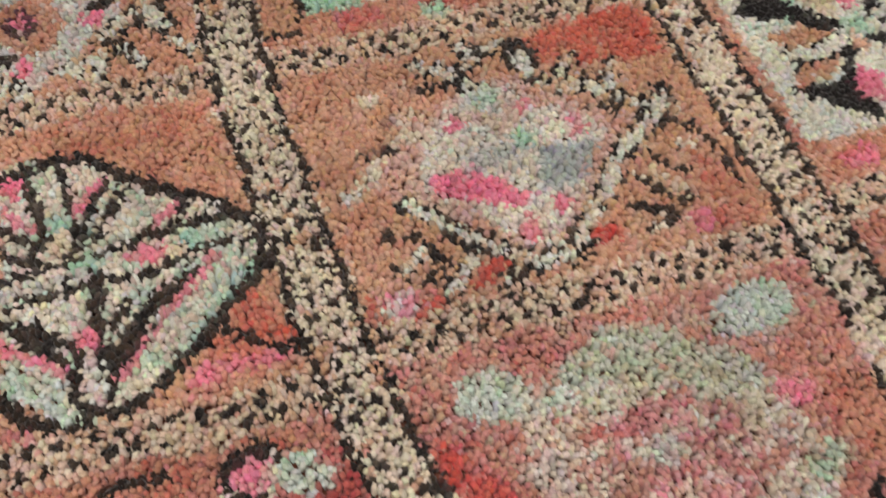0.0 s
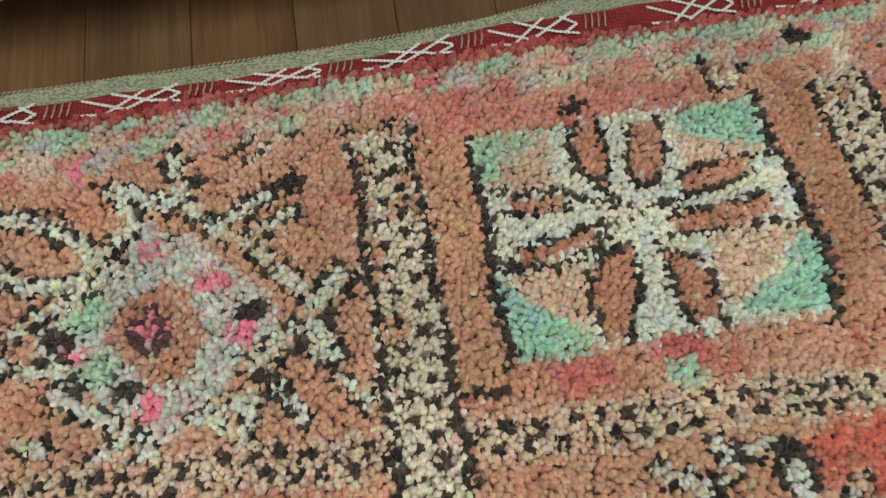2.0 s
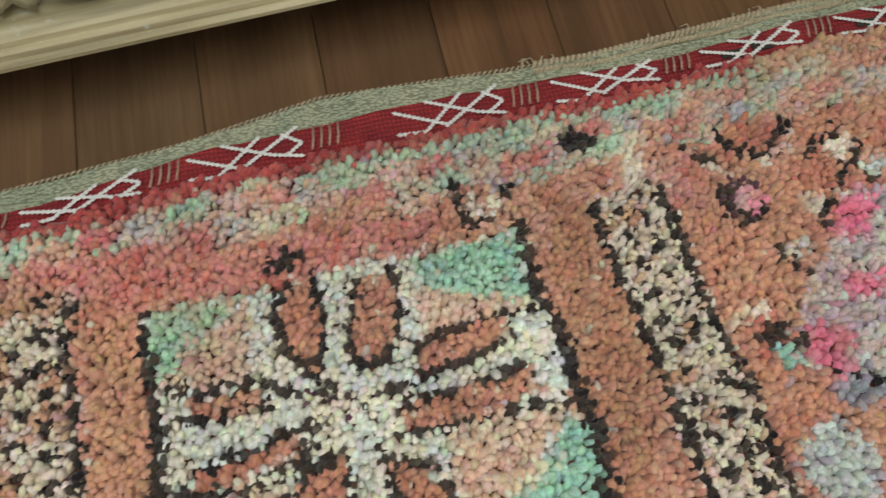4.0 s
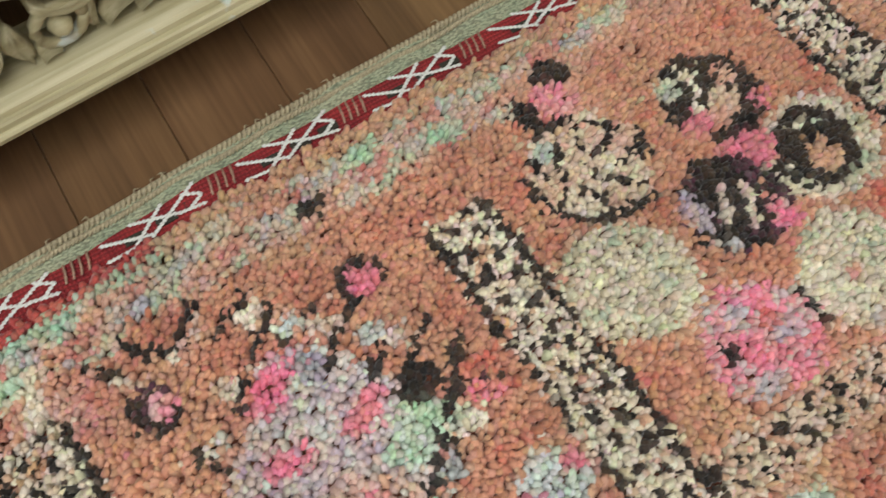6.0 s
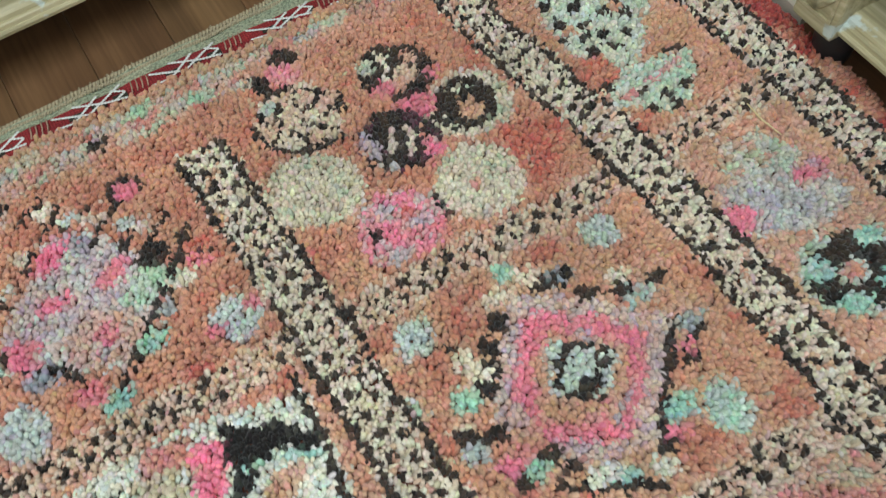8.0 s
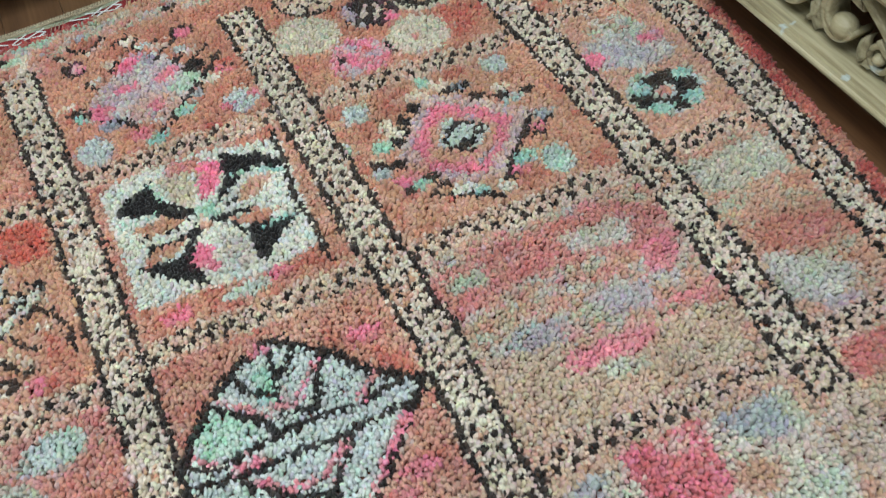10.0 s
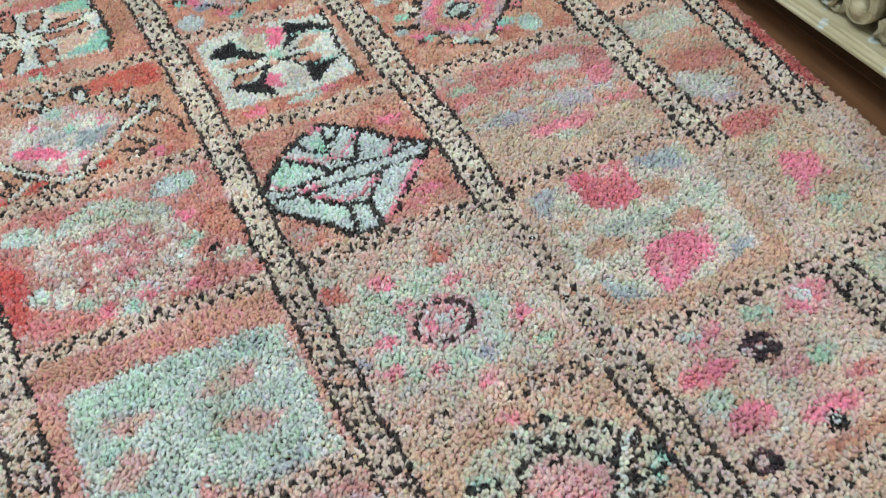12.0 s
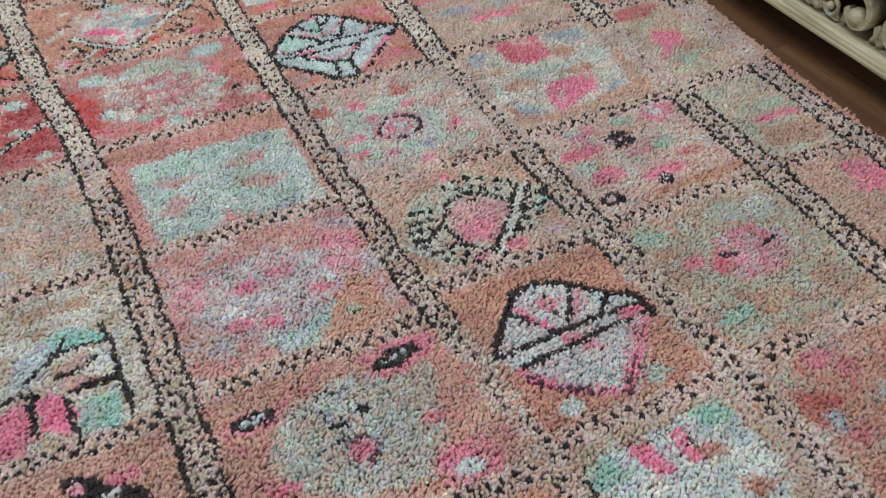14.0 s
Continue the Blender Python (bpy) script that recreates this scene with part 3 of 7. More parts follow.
line((DARK, BROWN), 0.7, (54.1, -20.5), (56.4, -19.8))
disc((TEAL, MINT), 1.0, 0.7, (55.7, -22.0))
disc((DARK, BROWN), 0.9, 0.5, (55.4, -20.6), (56.7, -21.5))
poly((RED, CORAL, RED), (75.4, -18.3), (78.2, -18.5), (78.2, -21.6), (74.8, -21.3))
line((PINK, ROSE), 0.8, (74.8, -20.7), (77.2, -21.5))
line((PLUM, BROWN), 0.5, (75.8, -19.8), (77.4, -20.8))
disc((IVORY, SAGE), 1.5, 0.9, (73.9, -22.2))
line((DARK, BROWN), 0.6, (72.1, -22.3), (72.4, -23.8))
disc((SLATE, GREY), 0.9, 0.7, (71.6, -24.4))
disc((TEAL, MINT), 1.0, 1.0, (69.7, -26.5))
disc((GREY, MIST, LILAC), 1.8, 1.6, (76.8, -27.6))
disc((PINK, ROSE), 0.6, 0.6, (74.3, -28.1))
disc((DARK, BROWN), 1.2, 0.9, (72.8, -2.8), (47.0, -3.9))
line((DARK, BROWN), 0.7, (76.6, -16.9), (71.2, -23.0), (65.2, -29.2))
disc((GREY, MIST, LILAC), 2.4, 2.3, (76.6, -28.4))
disc((PINK, ROSE), 0.9, 0.8, (74.4, -28.4), (78.7, -27.6))
disc((TEAL, MINT), 1.5, 1.0, (68.9, -26.7), (64.5, -30.4))
disc((SLATE, LILAC), 1.8, 1.2, (59.4, -25.1))
disc((PINK, ROSE), 1.4, 1.0, (58.0, -22.3), (62.6, -28.6))
disc((RED, ROSE), 1.3, 0.9, (71.7, -31.6), (61.2, -32.3))
disc((GREY, MIST, LILAC), 2.4, 2.7, (56.4, -29.3))
line((DARK, BROWN), 0.7, (58.1, -23.6), (61.2, -25.2), (62.4, -27.5))
# D1 rounds
put(cell("D", 1), RUST, CORAL, CORAL, TAN)
fleck(cell("D", 1), (RUST, RED), 0.28, 604, 0.026)
poly((RUST, RED, CORAL), (106.1, -22.7), (110.1, -22.5), (114.6, -24.6), (109.2, -30.9), (106.4, -29.9), (107.9, -25.7))
poly((RED, CORAL, RUST), (94.6, -20.3), (100.6, -23.3), (100.9, -25.7), (95.1, -23.4))
poly((RED, CORAL, RUST), (83.6, -25.5), (88.3, -25.2), (93.8, -24.7), (92.7, -27.4), (86.5, -27.3))
poly((TAN, CORAL), (86.0, -28.3), (91.4, -28.5), (89.9, -32.0), (84.8, -31.2))
disc((IVORY, CREAM, SALMON), 4.7, 4.5, (91.8, -10.4))
line((BROWN, DARK), 0.8, (89.7, -6.5), (92.3, -6.2), (95.3, -8.6))
line((BROWN, DARK), 0.7, (96.6, -9.6), (95.9, -12.1))
line((BROWN, DARK), 0.8, (87.2, -9.2), (87.0, -12.2), (88.6, -14.2), (91.5, -14.8), (94.4, -14.8))
line((BROWN, DARK), 0.6, (90.4, -7.4), (89.8, -10.9), (88.1, -12.4))
line((BROWN, DARK), 0.6, (92.7, -6.4), (91.9, -9.7))
line((BROWN, DARK), 0.6, (94.5, -8.6), (92.7, -9.9))
line((BROWN, DARK), 0.6, (94.0, -11.0), (96.4, -10.8))
line((BROWN, DARK), 0.6, (91.9, -11.4), (94.5, -13.5))
line((BROWN, DARK), 0.6, (90.4, -11.7), (91.4, -13.4), (90.0, -14.6))
line((BROWN, DARK), 0.6, (88.5, -7.5), (88.5, -9.7))
disc((GREY, SAGE), 0.7, 0.9, (89.3, -8.0))
disc((BROWN, DARK), 4.2, 4.0, (103.3, -10.3))
disc((SAGE, CREAM), 1.0, 1.1, (100.7, -8.4))
line((IVORY, CREAM), 0.6, (103.3, -7.7), (101.5, -11.1))
disc((CREAM, SALMON), 1.4, 1.4, (103.7, -11.1))
disc((CORAL, SALMON), 0.9, 1.0, (105.3, -8.9), (102.6, -12.4))
line((IVORY, CREAM), 0.6, (102.5, -7.1), (102.4, -8.4))
disc((PINK, ROSE), 0.9, 1.0, (106.2, -12.0))
disc((PINK, ROSE), 1.3, 1.1, (100.8, -12.1))
disc((IVORY, CREAM, SAGE), 4.9, 4.4, (107.7, -18.2))
disc((BROWN, DARK), 3.5, 3.5, (107.3, -17.8))
disc((CREAM, SALMON, TAN), 1.5, 1.5, (107.5, -18.9))
line((IVORY, SAGE), 0.5, (107.3, -15.6), (109.2, -16.2))
line((IVORY, SAGE), 0.5, (104.9, -17.8), (104.9, -19.6))
disc((ROSE, PINK, CORAL), 2.5, 1.5, (102.9, -15.4))
disc((PLUM, DARK, BROWN), 4.2, 4.0, (99.1, -18.5))
disc((BLUSH, LILAC), 1.0, 1.9, (96.1, -17.9))
disc((BLUSH, PINK), 1.3, 1.4, (101.5, -20.9))
line((IVORY, BLUSH), 0.7, (100.9, -17.5), (99.1, -20.5))
line((IVORY, BLUSH), 0.8, (99.1, -17.0), (97.6, -19.6))
line((BLUSH, GREY), 0.6, (95.8, -20.3), (97.3, -21.8))
line((CORAL, ROSE), 0.5, (101.8, -18.1), (100.0, -21.4))
disc((SAGE, CREAM, IVORY, STRAW), 4.9, 4.5, (88.9, -19.5))
disc((PINK, ROSE, PINK, BLUSH, GREY, PINK), 4.5, 4.2, (93.9, -27.5))
disc((GREY, LILAC, BLUSH), 1.0, 0.8, (93.4, -25.2), (95.8, -28.1), (92.6, -30.7))
disc((ROSE, RED), 0.9, 0.8, (95.2, -26.9))
disc((CREAM, IVORY, CREAM, SAGE), 4.6, 4.5, (103.5, -27.0))
disc((ROSE, CORAL), 0.7, 0.7, (103.0, -27.0))
line((DARK, BROWN), 0.8, (98.8, -26.1), (98.5, -29.2))
disc((DARK, BROWN), 0.7, 0.7, (91.4, -27.6))
disc((DARK, BROWN), 1.7, 1.3, (93.9, -2.2))
disc((DARK, BROWN), 0.9, 1.5, (90.0, -4.7))
disc((BLUSH, PINK, SALMON), 1.9, 1.4, (92.7, -4.4))
# E1
put(cell("E", 1), TAN, CORAL, SALMON)
fleck(cell("E", 1), (RUST, CORAL), 0.3, 605, 0.026)
poly((IVORY, SAGE, MIST, IVORY), (121.6, -8.3), (126.6, -6.6), (133.3, -9.8), (132.7, -16.2), (127.5, -21.1), (123.1, -24.3), (120.6, -18.5), (120.4, -14.9))
poly((CORAL, TAN), (130.2, -16.5), (134.6, -21.1), (133.6, -24.9), (128.7, -22.7))
poly((RUST, CORAL, RED), (119.7, -18.7), (123.5, -20.3), (123.5, -22.9), (119.3, -24.7), (118.7, -21.9))
disc((DARK, BROWN), 0.8, 0.7, (124.9, -9.9), (128.1, -11.5), (129.3, -13.3), (129.1, -16.0), (127.1, -14.7), (124.9, -12.7), (121.9, -13.9), (123.3, -16.8), (125.1, -17.4), (127.2, -18.3), (122.9, -19.2), (132.2, -14.9), (122.2, -10.6), (127.4, -8.6), (130.7, -10.2))
disc((BROWN, DARK), 0.7, 0.6, (120.9, -16.1), (125.1, -19.6), (124.3, -15.1))
disc((CORAL, TAN), 0.9, 0.8, (122.3, -15.2), (128.7, -14.6))
poly((MIST, MINT, IVORY, SAGE), (122.8, -23.3), (127.3, -22.7), (131.4, -24.4), (130.9, -26.6), (127.6, -29.6), (124.3, -30.1), (121.8, -27.1), (120.8, -24.9))
poly((MIST, SAGE, IVORY), (120.6, -23.9), (125.9, -24.4), (123.9, -27.6), (120.3, -26.9))
line((DARK, BROWN), 0.6, (129.2, -23.0), (132.3, -24.2))
line((DARK, BROWN), 0.6, (125.0, -25.5), (123.2, -26.4))
line((PINK, ROSE, BLUSH), 0.9, (125.2, -25.2), (129.7, -24.9))
disc((DARK, BROWN), 0.8, 0.6, (125.6, -27.7), (121.2, -24.0), (128.5, -27.7), (123.0, -28.7), (125.8, -29.6))
disc((CORAL, ROSE), 0.9, 0.6, (122.5, -25.9))
disc((RED, CORAL, RUST), 2.1, 1.6, (120.7, -29.0))
# E2
put(cell("E", 2), TAN, SALMON, CORAL)
fleck(cell("E", 2), (RUST, SALMON), 0.3, 610, 0.026)
fleck(cell("E", 2), (CREAM, SALMON, STRAW), 0.3, 77)
fleck(inside([(122.4, -39.8), (130.0, -40.3), (133.9, -46.0), (132.2, -48.1), (126.8, -48.5), (120.0, -45.3)]), (SLATE, GREY, MIST), 0.7, 255, 0.014)
fleck(inside([(125.0, -41.2), (131.8, -45.7), (126.2, -47.4), (122.2, -46.1)]), (SLATE, LILAC, GREY), 0.6, 256, 0.014)
fleck(inside([(125.3, -35.5), (130.6, -36.5), (132.1, -40.6), (129.4, -42.2), (123.9, -39.7)]), (MIST, MINT), 0.5, 257, 0.012)
disc((PINK, ROSE, LILAC), 2.1, 1.2, (131.7, -43.0))
disc((PINK, ROSE, PINK), 2.3, 1.9, (121.6, -43.9))
disc((MIST, SAGE, MINT), 5.0, 4.4, (127.1, -53.7))
disc((DARK, BROWN), 4.6, 4.0, (127.2, -53.6))
disc((MINT, TEAL, MIST), 1.5, 1.2, (131.0, -51.6), (124.4, -52.1))
disc((MINT, TEAL, MIST), 1.7, 1.3, (130.0, -56.2), (125.1, -56.3))
line((MIST, SAGE), 1.0, (124.4, -49.7), (127.3, -49.7))
line((MIST, SAGE), 1.0, (131.9, -52.9), (132.5, -54.8))
disc((MIST, SAGE), 1.6, 1.4, (127.1, -53.7))
disc((CORAL, ROSE, SALMON), 1.2, 1.0, (127.1, -53.7))
# D2 concentric square
put(cell("D", 2), CORAL, TAN, SALMON)
fleck(cell("D", 2), (RUST, RED), 0.34, 608, 0.026)
poly((BLUSH, SALMON, LILAC, CREAM, BLUSH), (98.6, -39.0), (104.9, -43.6), (110.3, -48.6), (101.7, -58.1), (97.1, -56.7), (89.8, -50.1), (94.1, -44.8))
poly((PINK, ROSE, PINK, ROSE), (99.0, -41.5), (104.1, -45.0), (107.3, -49.0), (100.0, -56.4), (94.1, -52.6), (93.2, -47.8), (96.2, -44.4))
poly((CORAL, TAN, SALMON, ROSE), (100.1, -44.4), (105.2, -48.6), (100.1, -55.0), (94.4, -50.9), (96.5, -46.0))
poly((SALMON, TAN, ROSE), (90.3, -49.7), (93.8, -50.9), (94.4, -53.2), (90.1, -52.3))
poly((GREY, MIST, SAGE), (99.1, -44.9), (104.0, -48.9), (100.3, -52.2), (96.2, -49.6))
line((DARK, BROWN), 0.7, (99.9, -46.4), (97.4, -48.7), (97.5, -50.3), (100.0, -52.0))
line((DARK, BROWN), 0.6, (100.3, -46.2), (103.4, -48.8))
disc((DARK, BROWN), 0.8, 0.7, (101.9, -49.3), (98.9, -47.3), (99.6, -50.5), (100.6, -50.4))
disc((MIST, GREY), 0.9, 0.8, (100.3, -48.8))
line((LILAC, SLATE), 0.6, (96.2, -44.4), (94.1, -46.2))
line((LILAC, SLATE), 0.6, (102.1, -52.6), (100.1, -54.3))
line((LILAC, SLATE), 0.6, (102.1, -44.0), (102.5, -47.1))
line((DARK, BROWN), 0.9, (110.1, -49.2), (105.8, -53.1), (102.6, -56.9))
disc((DARK, BROWN), 0.9, 0.9, (96.3, -41.1), (94.5, -42.8), (92.2, -45.9), (93.6, -44.5))
line((DARK, BROWN), 0.6, (91.6, -41.2), (93.1, -43.1))
disc((IVORY, CREAM), 1.1, 0.9, (91.7, -42.9), (92.4, -44.4), (88.2, -48.6))
disc((TEAL, MINT), 1.3, 1.3, (89.8, -46.4))
disc((IVORY, CREAM), 1.3, 0.8, (101.5, -38.7), (97.2, -38.9), (108.1, -42.7))
disc((TEAL, MINT, SLATE), 1.4, 1.1, (99.5, -37.1))
disc((DARK, SLATE, BROWN), 1.6, 1.1, (103.3, -40.2))
disc((DARK, BROWN), 1.1, 0.8, (104.8, -42.8), (107.7, -43.9), (111.1, -44.9), (101.7, -40.1))
disc((SLATE, GREY, TEAL), 1.5, 0.9, (108.7, -45.4))
disc((SLATE, GREY), 1.4, 0.9, (111.2, -50.1))
disc((DARK, BROWN), 1.3, 0.6, (110.8, -51.4), (108.8, -53.0))
disc((ROSE, PINK), 1.1, 0.6, (109.3, -52.0))
disc((TEAL, MINT), 1.4, 1.1, (105.5, -55.8))
poly((RED, RUST, CORAL), (103.3, -56.6), (106.9, -58.6), (105.1, -62.2), (102.4, -60.8))
disc((PINK, ROSE), 1.4, 0.9, (103.8, -57.7))
disc((MIST, MINT, GREY), 1.9, 2.7, (108.8, -58.2))
disc((DARK, BROWN), 1.0, 0.8, (88.9, -50.2), (87.9, -49.1), (90.6, -50.2))
disc((SLATE, GREY), 1.2, 0.8, (88.2, -50.9))
disc((PINK, ROSE), 1.4, 1.1, (90.5, -53.2))
disc((TEAL, MINT), 1.4, 0.9, (92.1, -54.3), (97.6, -58.9))
disc((DARK, BROWN), 1.0, 0.7, (90.3, -54.7), (94.5, -55.6), (93.6, -53.5), (94.9, -57.4), (102.3, -58.1))
disc((IVORY, MIST), 1.4, 0.9, (101.0, -59.5), (96.3, -57.5))
line((DARK, BROWN), 0.8, (92.5, -56.5), (95.8, -58.9), (99.6, -60.5))
disc((GREY, MIST, SAGE), 1.9, 2.0, (89.2, -38.7))
disc((GREY, MIST, SAGE), 1.8, 1.8, (110.1, -37.9))
disc((MIST, GREY, MINT), 2.1, 2.2, (84.1, -44.4))
# C2 black and white flower
put(cell("C", 2), CORAL, SALMON, TAN)
fleck(cell("C", 2), (RUST, RED), 0.4, 607, 0.026)
poly((MIST, IVORY, MIST), (55.5, -37.5), (61.5, -35.4), (71.8, -36.3), (78.9, -38.1), (77.8, -57.3), (70.3, -59.0), (63.4, -57.9), (55.7, -57.7))
poly((RED, RUST, CORAL), (55.6, -59.7), (63.4, -58.2), (69.4, -59.5), (77.4, -57.8), (78.2, -61.1), (69.7, -60.9), (65.0, -60.9), (60.0, -62.0))
disc((SAGE, MIST), 3.1, 0.9, (67.6, -60.2))
disc((PINK, ROSE), 1.7, 0.9, (59.6, -60.6), (71.8, -59.5))
poly((DARK,), (56.6, -51.0), (61.7, -52.4), (64.2, -51.4), (63.9, -57.5), (60.2, -55.2))
poly((DARK,), (70.5, -50.6), (74.3, -51.3), (76.6, -51.5), (72.1, -56.3), (70.8, -55.1))
poly((TAN, CORAL, SALMON), (79.8, -34.9), (80.6, -38.3), (80.5, -49.1), (80.0, -57.4), (77.9, -59.5), (77.8, -53.3), (78.4, -45.4), (78.4, -40.0))
line((BROWN, DARK), 0.8, (78.2, -36.3), (77.7, -43.0), (77.1, -49.8), (77.8, -55.7), (77.8, -60.3))
line((BROWN, DARK), 0.8, (80.6, -39.0), (80.6, -48.2), (80.2, -56.9))
line((BROWN, DARK), 0.8, (53.3, -44.5), (53.7, -48.6))
poly((SALMON, ROSE, CORAL), (63.6, -35.9), (68.4, -36.6), (67.3, -39.5), (63.1, -38.3))
poly((SAGE, CREAM, STRAW, MIST), (62.3, -37.5), (67.4, -39.4), (66.9, -42.8), (65.4, -45.2), (62.4, -42.4))
poly((PINK, PINK, ROSE), (68.6, -37.4), (70.6, -38.4), (69.4, -42.6), (66.9, -44.6), (66.9, -40.9), (67.2, -38.9))
poly((PINK, PINK, ROSE), (64.4, -50.8), (65.7, -52.0), (66.2, -56.3), (62.6, -54.4))
poly((BLUSH, GREY, CREAM), (67.5, -50.5), (70.0, -52.7), (70.2, -56.2), (68.3, -57.1), (66.5, -55.1))
poly((DARK,), (56.4, -42.2), (56.9, -40.8), (60.0, -38.9), (61.1, -38.0), (62.1, -41.1), (62.6, -42.9), (65.4, -45.4), (65.7, -46.7), (62.5, -46.1), (60.2, -43.5))
poly((DARK,), (70.8, -36.9), (74.8, -39.0), (77.6, -42.2), (77.1, -43.4), (73.9, -41.4), (72.0, -42.1), (70.6, -43.9), (67.4, -46.3), (70.1, -42.3), (70.2, -39.7))
poly((DARK,), (67.3, -48.2), (71.8, -52.2), (76.8, -51.7), (74.3, -53.8), (71.2, -57.4), (70.2, -56.2), (70.3, -51.8))
line((DARK,), 0.9, (69.3, -46.3), (72.8, -45.5))
line((DARK,), 1.0, (67.0, -48.2), (69.7, -48.1), (71.8, -48.1))
line((DARK,), 0.9, (58.6, -47.2), (62.1, -47.2), (64.7, -47.3))
line((DARK,), 1.0, (58.9, -49.3), (61.9, -49.5), (65.2, -48.7))
line((DARK,), 1.0, (64.9, -48.9), (62.5, -52.2), (61.0, -53.6))
poly((CORAL, TAN, RUST), (56.8, -44.7), (61.3, -44.9), (64.1, -46.7), (59.8, -47.3), (57.5, -45.8))
poly((CORAL, TAN, SALMON), (70.7, -45.5), (73.2, -43.2), (76.1, -43.5), (74.0, -45.7), (71.0, -46.7))
poly((CORAL, RUST, TAN), (68.5, -49.1), (72.2, -48.5), (75.4, -50.5), (71.4, -51.2))
poly((RED, CORAL, TAN), (58.9, -49.6), (63.7, -49.3), (61.2, -51.5), (57.2, -51.6))
line((IVORY, MIST), 0.8, (59.0, -47.5), (64.6, -47.6))
line((IVORY, MIST), 0.8, (69.9, -46.8), (73.8, -47.2))
disc((TEAL, MINT, MIST), 1.4, 1.4, (66.8, -46.4))
disc((SALMON, CORAL), 0.7, 1.1, (65.9, -48.2))
line((TEAL, MINT), 0.6, (71.2, -41.9), (73.7, -41.9), (76.9, -43.8))
line((TEAL, MINT), 0.6, (56.5, -44.1), (60.9, -43.8))
line((TEAL, MINT), 0.6, (71.6, -52.1), (76.1, -51.6))
line((TEAL, MINT), 0.6, (61.4, -38.7), (62.3, -42.6))
line((TEAL, MINT), 0.6, (67.7, -45.5), (69.0, -45.6))
# A2 hexagon
put(cell("A", 2), TAN, CORAL, SALMON)
fleck(cell("A", 2), (RUST, RED, TAN), 0.35, 606, 0.026)
poly((RED, CORAL, SCARLET), (4.1, -61.6), (7.9, -57.7), (9.4, -63.9), (4.4, -65.0), (0.4, -66.2))
poly((CORAL, TAN), (6.4, -58.9), (8.1, -56.9), (8.7, -62.2))
line((PINK, ROSE, PINK), 1.6, (1.4, -65.5), (4.4, -65.0), (7.9, -65.0))
poly((RED, ROSE, PINK), (-12.9, -65.6), (-10.6, -66.7), (-8.4, -68.6), (-10.8, -70.1), (-13.1, -69.0))
poly((MIST, IVORY, BLUSH, MINT, MIST), (-11.8, -41.6), (-9.0, -41.2), (-6.6, -41.5), (-2.7, -44.8), (3.0, -48.6), (7.7, -51.7), (8.4, -54.2), (6.6, -57.4), (3.3, -61.6), (-0.6, -64.9), (-2.9, -66.4), (-7.8, -66.8), (-12.8, -62.9))
line((DARK, BROWN), 1.3, (-17.9, -49.5), (-15.5, -46.2), (-13.5, -44.3), (-11.2, -42.7), (-7.5, -41.9), (-4.7, -42.6), (-1.2, -45.5), (2.2, -47.9), (6.0, -50.5), (8.2, -52.5), (8.9, -54.6), (8.0, -56.6), (4.9, -59.7), (2.0, -62.6), (-0.1, -64.2))
line((DARK, BROWN), 0.9, (-17.9, -52.2), (-13.6, -53.0), (-9.3, -53.0), (-6.3, -52.7), (-4.0, -52.3), (-0.4, -51.6), (2.7, -51.6), (6.7, -51.9))
line((DARK, BROWN), 0.9, (-11.5, -55.5), (-8.6, -55.4), (-4.7, -55.2), (-0.8, -55.4), (2.4, -54.4), (6.4, -54.1), (8.9, -54.2))
disc((TEAL, MINT), 1.3, 0.7, (-5.7, -53.5), (2.7, -53.2))
poly((PINK, PINK, ROSE), (-3.0, -53.1), (-1.4, -52.0), (0.5, -53.0), (0.6, -54.5), (-1.6, -54.4))
disc((CREAM, IVORY), 1.0, 0.8, (1.3, -53.6))
line((MIST, GREY, BLUSH), 1.0, (-13.2, -54.4), (-9.4, -54.4), (-5.5, -54.3))
line((DARK, BROWN), 1.0, (-10.1, -42.9), (-9.1, -46.9), (-8.9, -50.6))
line((DARK, BROWN), 1.0, (-7.1, -43.0), (-6.4, -46.5), (-6.3, -49.6), (-6.8, -51.5))
line((DARK, BROWN), 1.0, (-3.3, -45.6), (-4.6, -47.9), (-5.5, -49.8), (-6.1, -51.7))
line((DARK, BROWN), 0.9, (-1.1, -45.6), (-2.8, -48.3), (-4.6, -50.8))
line((DARK, BROWN), 0.9, (2.9, -48.6), (1.9, -51.0), (0.7, -51.5))
line((DARK, BROWN), 0.9, (-13.1, -46.8), (-10.7, -49.4), (-9.3, -51.5))
line((DARK, BROWN), 0.9, (-15.3, -48.1), (-12.7, -50.2), (-9.3, -52.5))
line((STRAW, BROWN), 0.6, (-2.5, -46.8), (-4.0, -49.1))
disc((PINK, ROSE), 0.9, 1.2, (-10.8, -44.0))
line((PINK, ROSE), 0.9, (-13.3, -45.2), (-11.3, -46.9), (-9.6, -48.8))
line((PINK, PINK, ROSE), 0.9, (-3.7, -45.5), (-4.9, -47.1), (-6.1, -48.4))
line((PINK, ROSE), 1.1, (1.8, -49.4), (0.1, -50.7))
disc((TEAL, MINT), 1.2, 1.0, (-7.7, -49.0))
disc((IVORY, CREAM), 1.0, 1.5, (-7.7, -51.3))
line((PINK, ROSE), 0.9, (-17.0, -50.6), (-15.3, -51.2), (-13.2, -52.8))
disc((PINK, ROSE), 0.9, 1.1, (-14.7, -54.7))
line((DARK, BROWN), 1.3, (-5.2, -56.5), (-5.4, -59.0), (-5.3, -62.5))
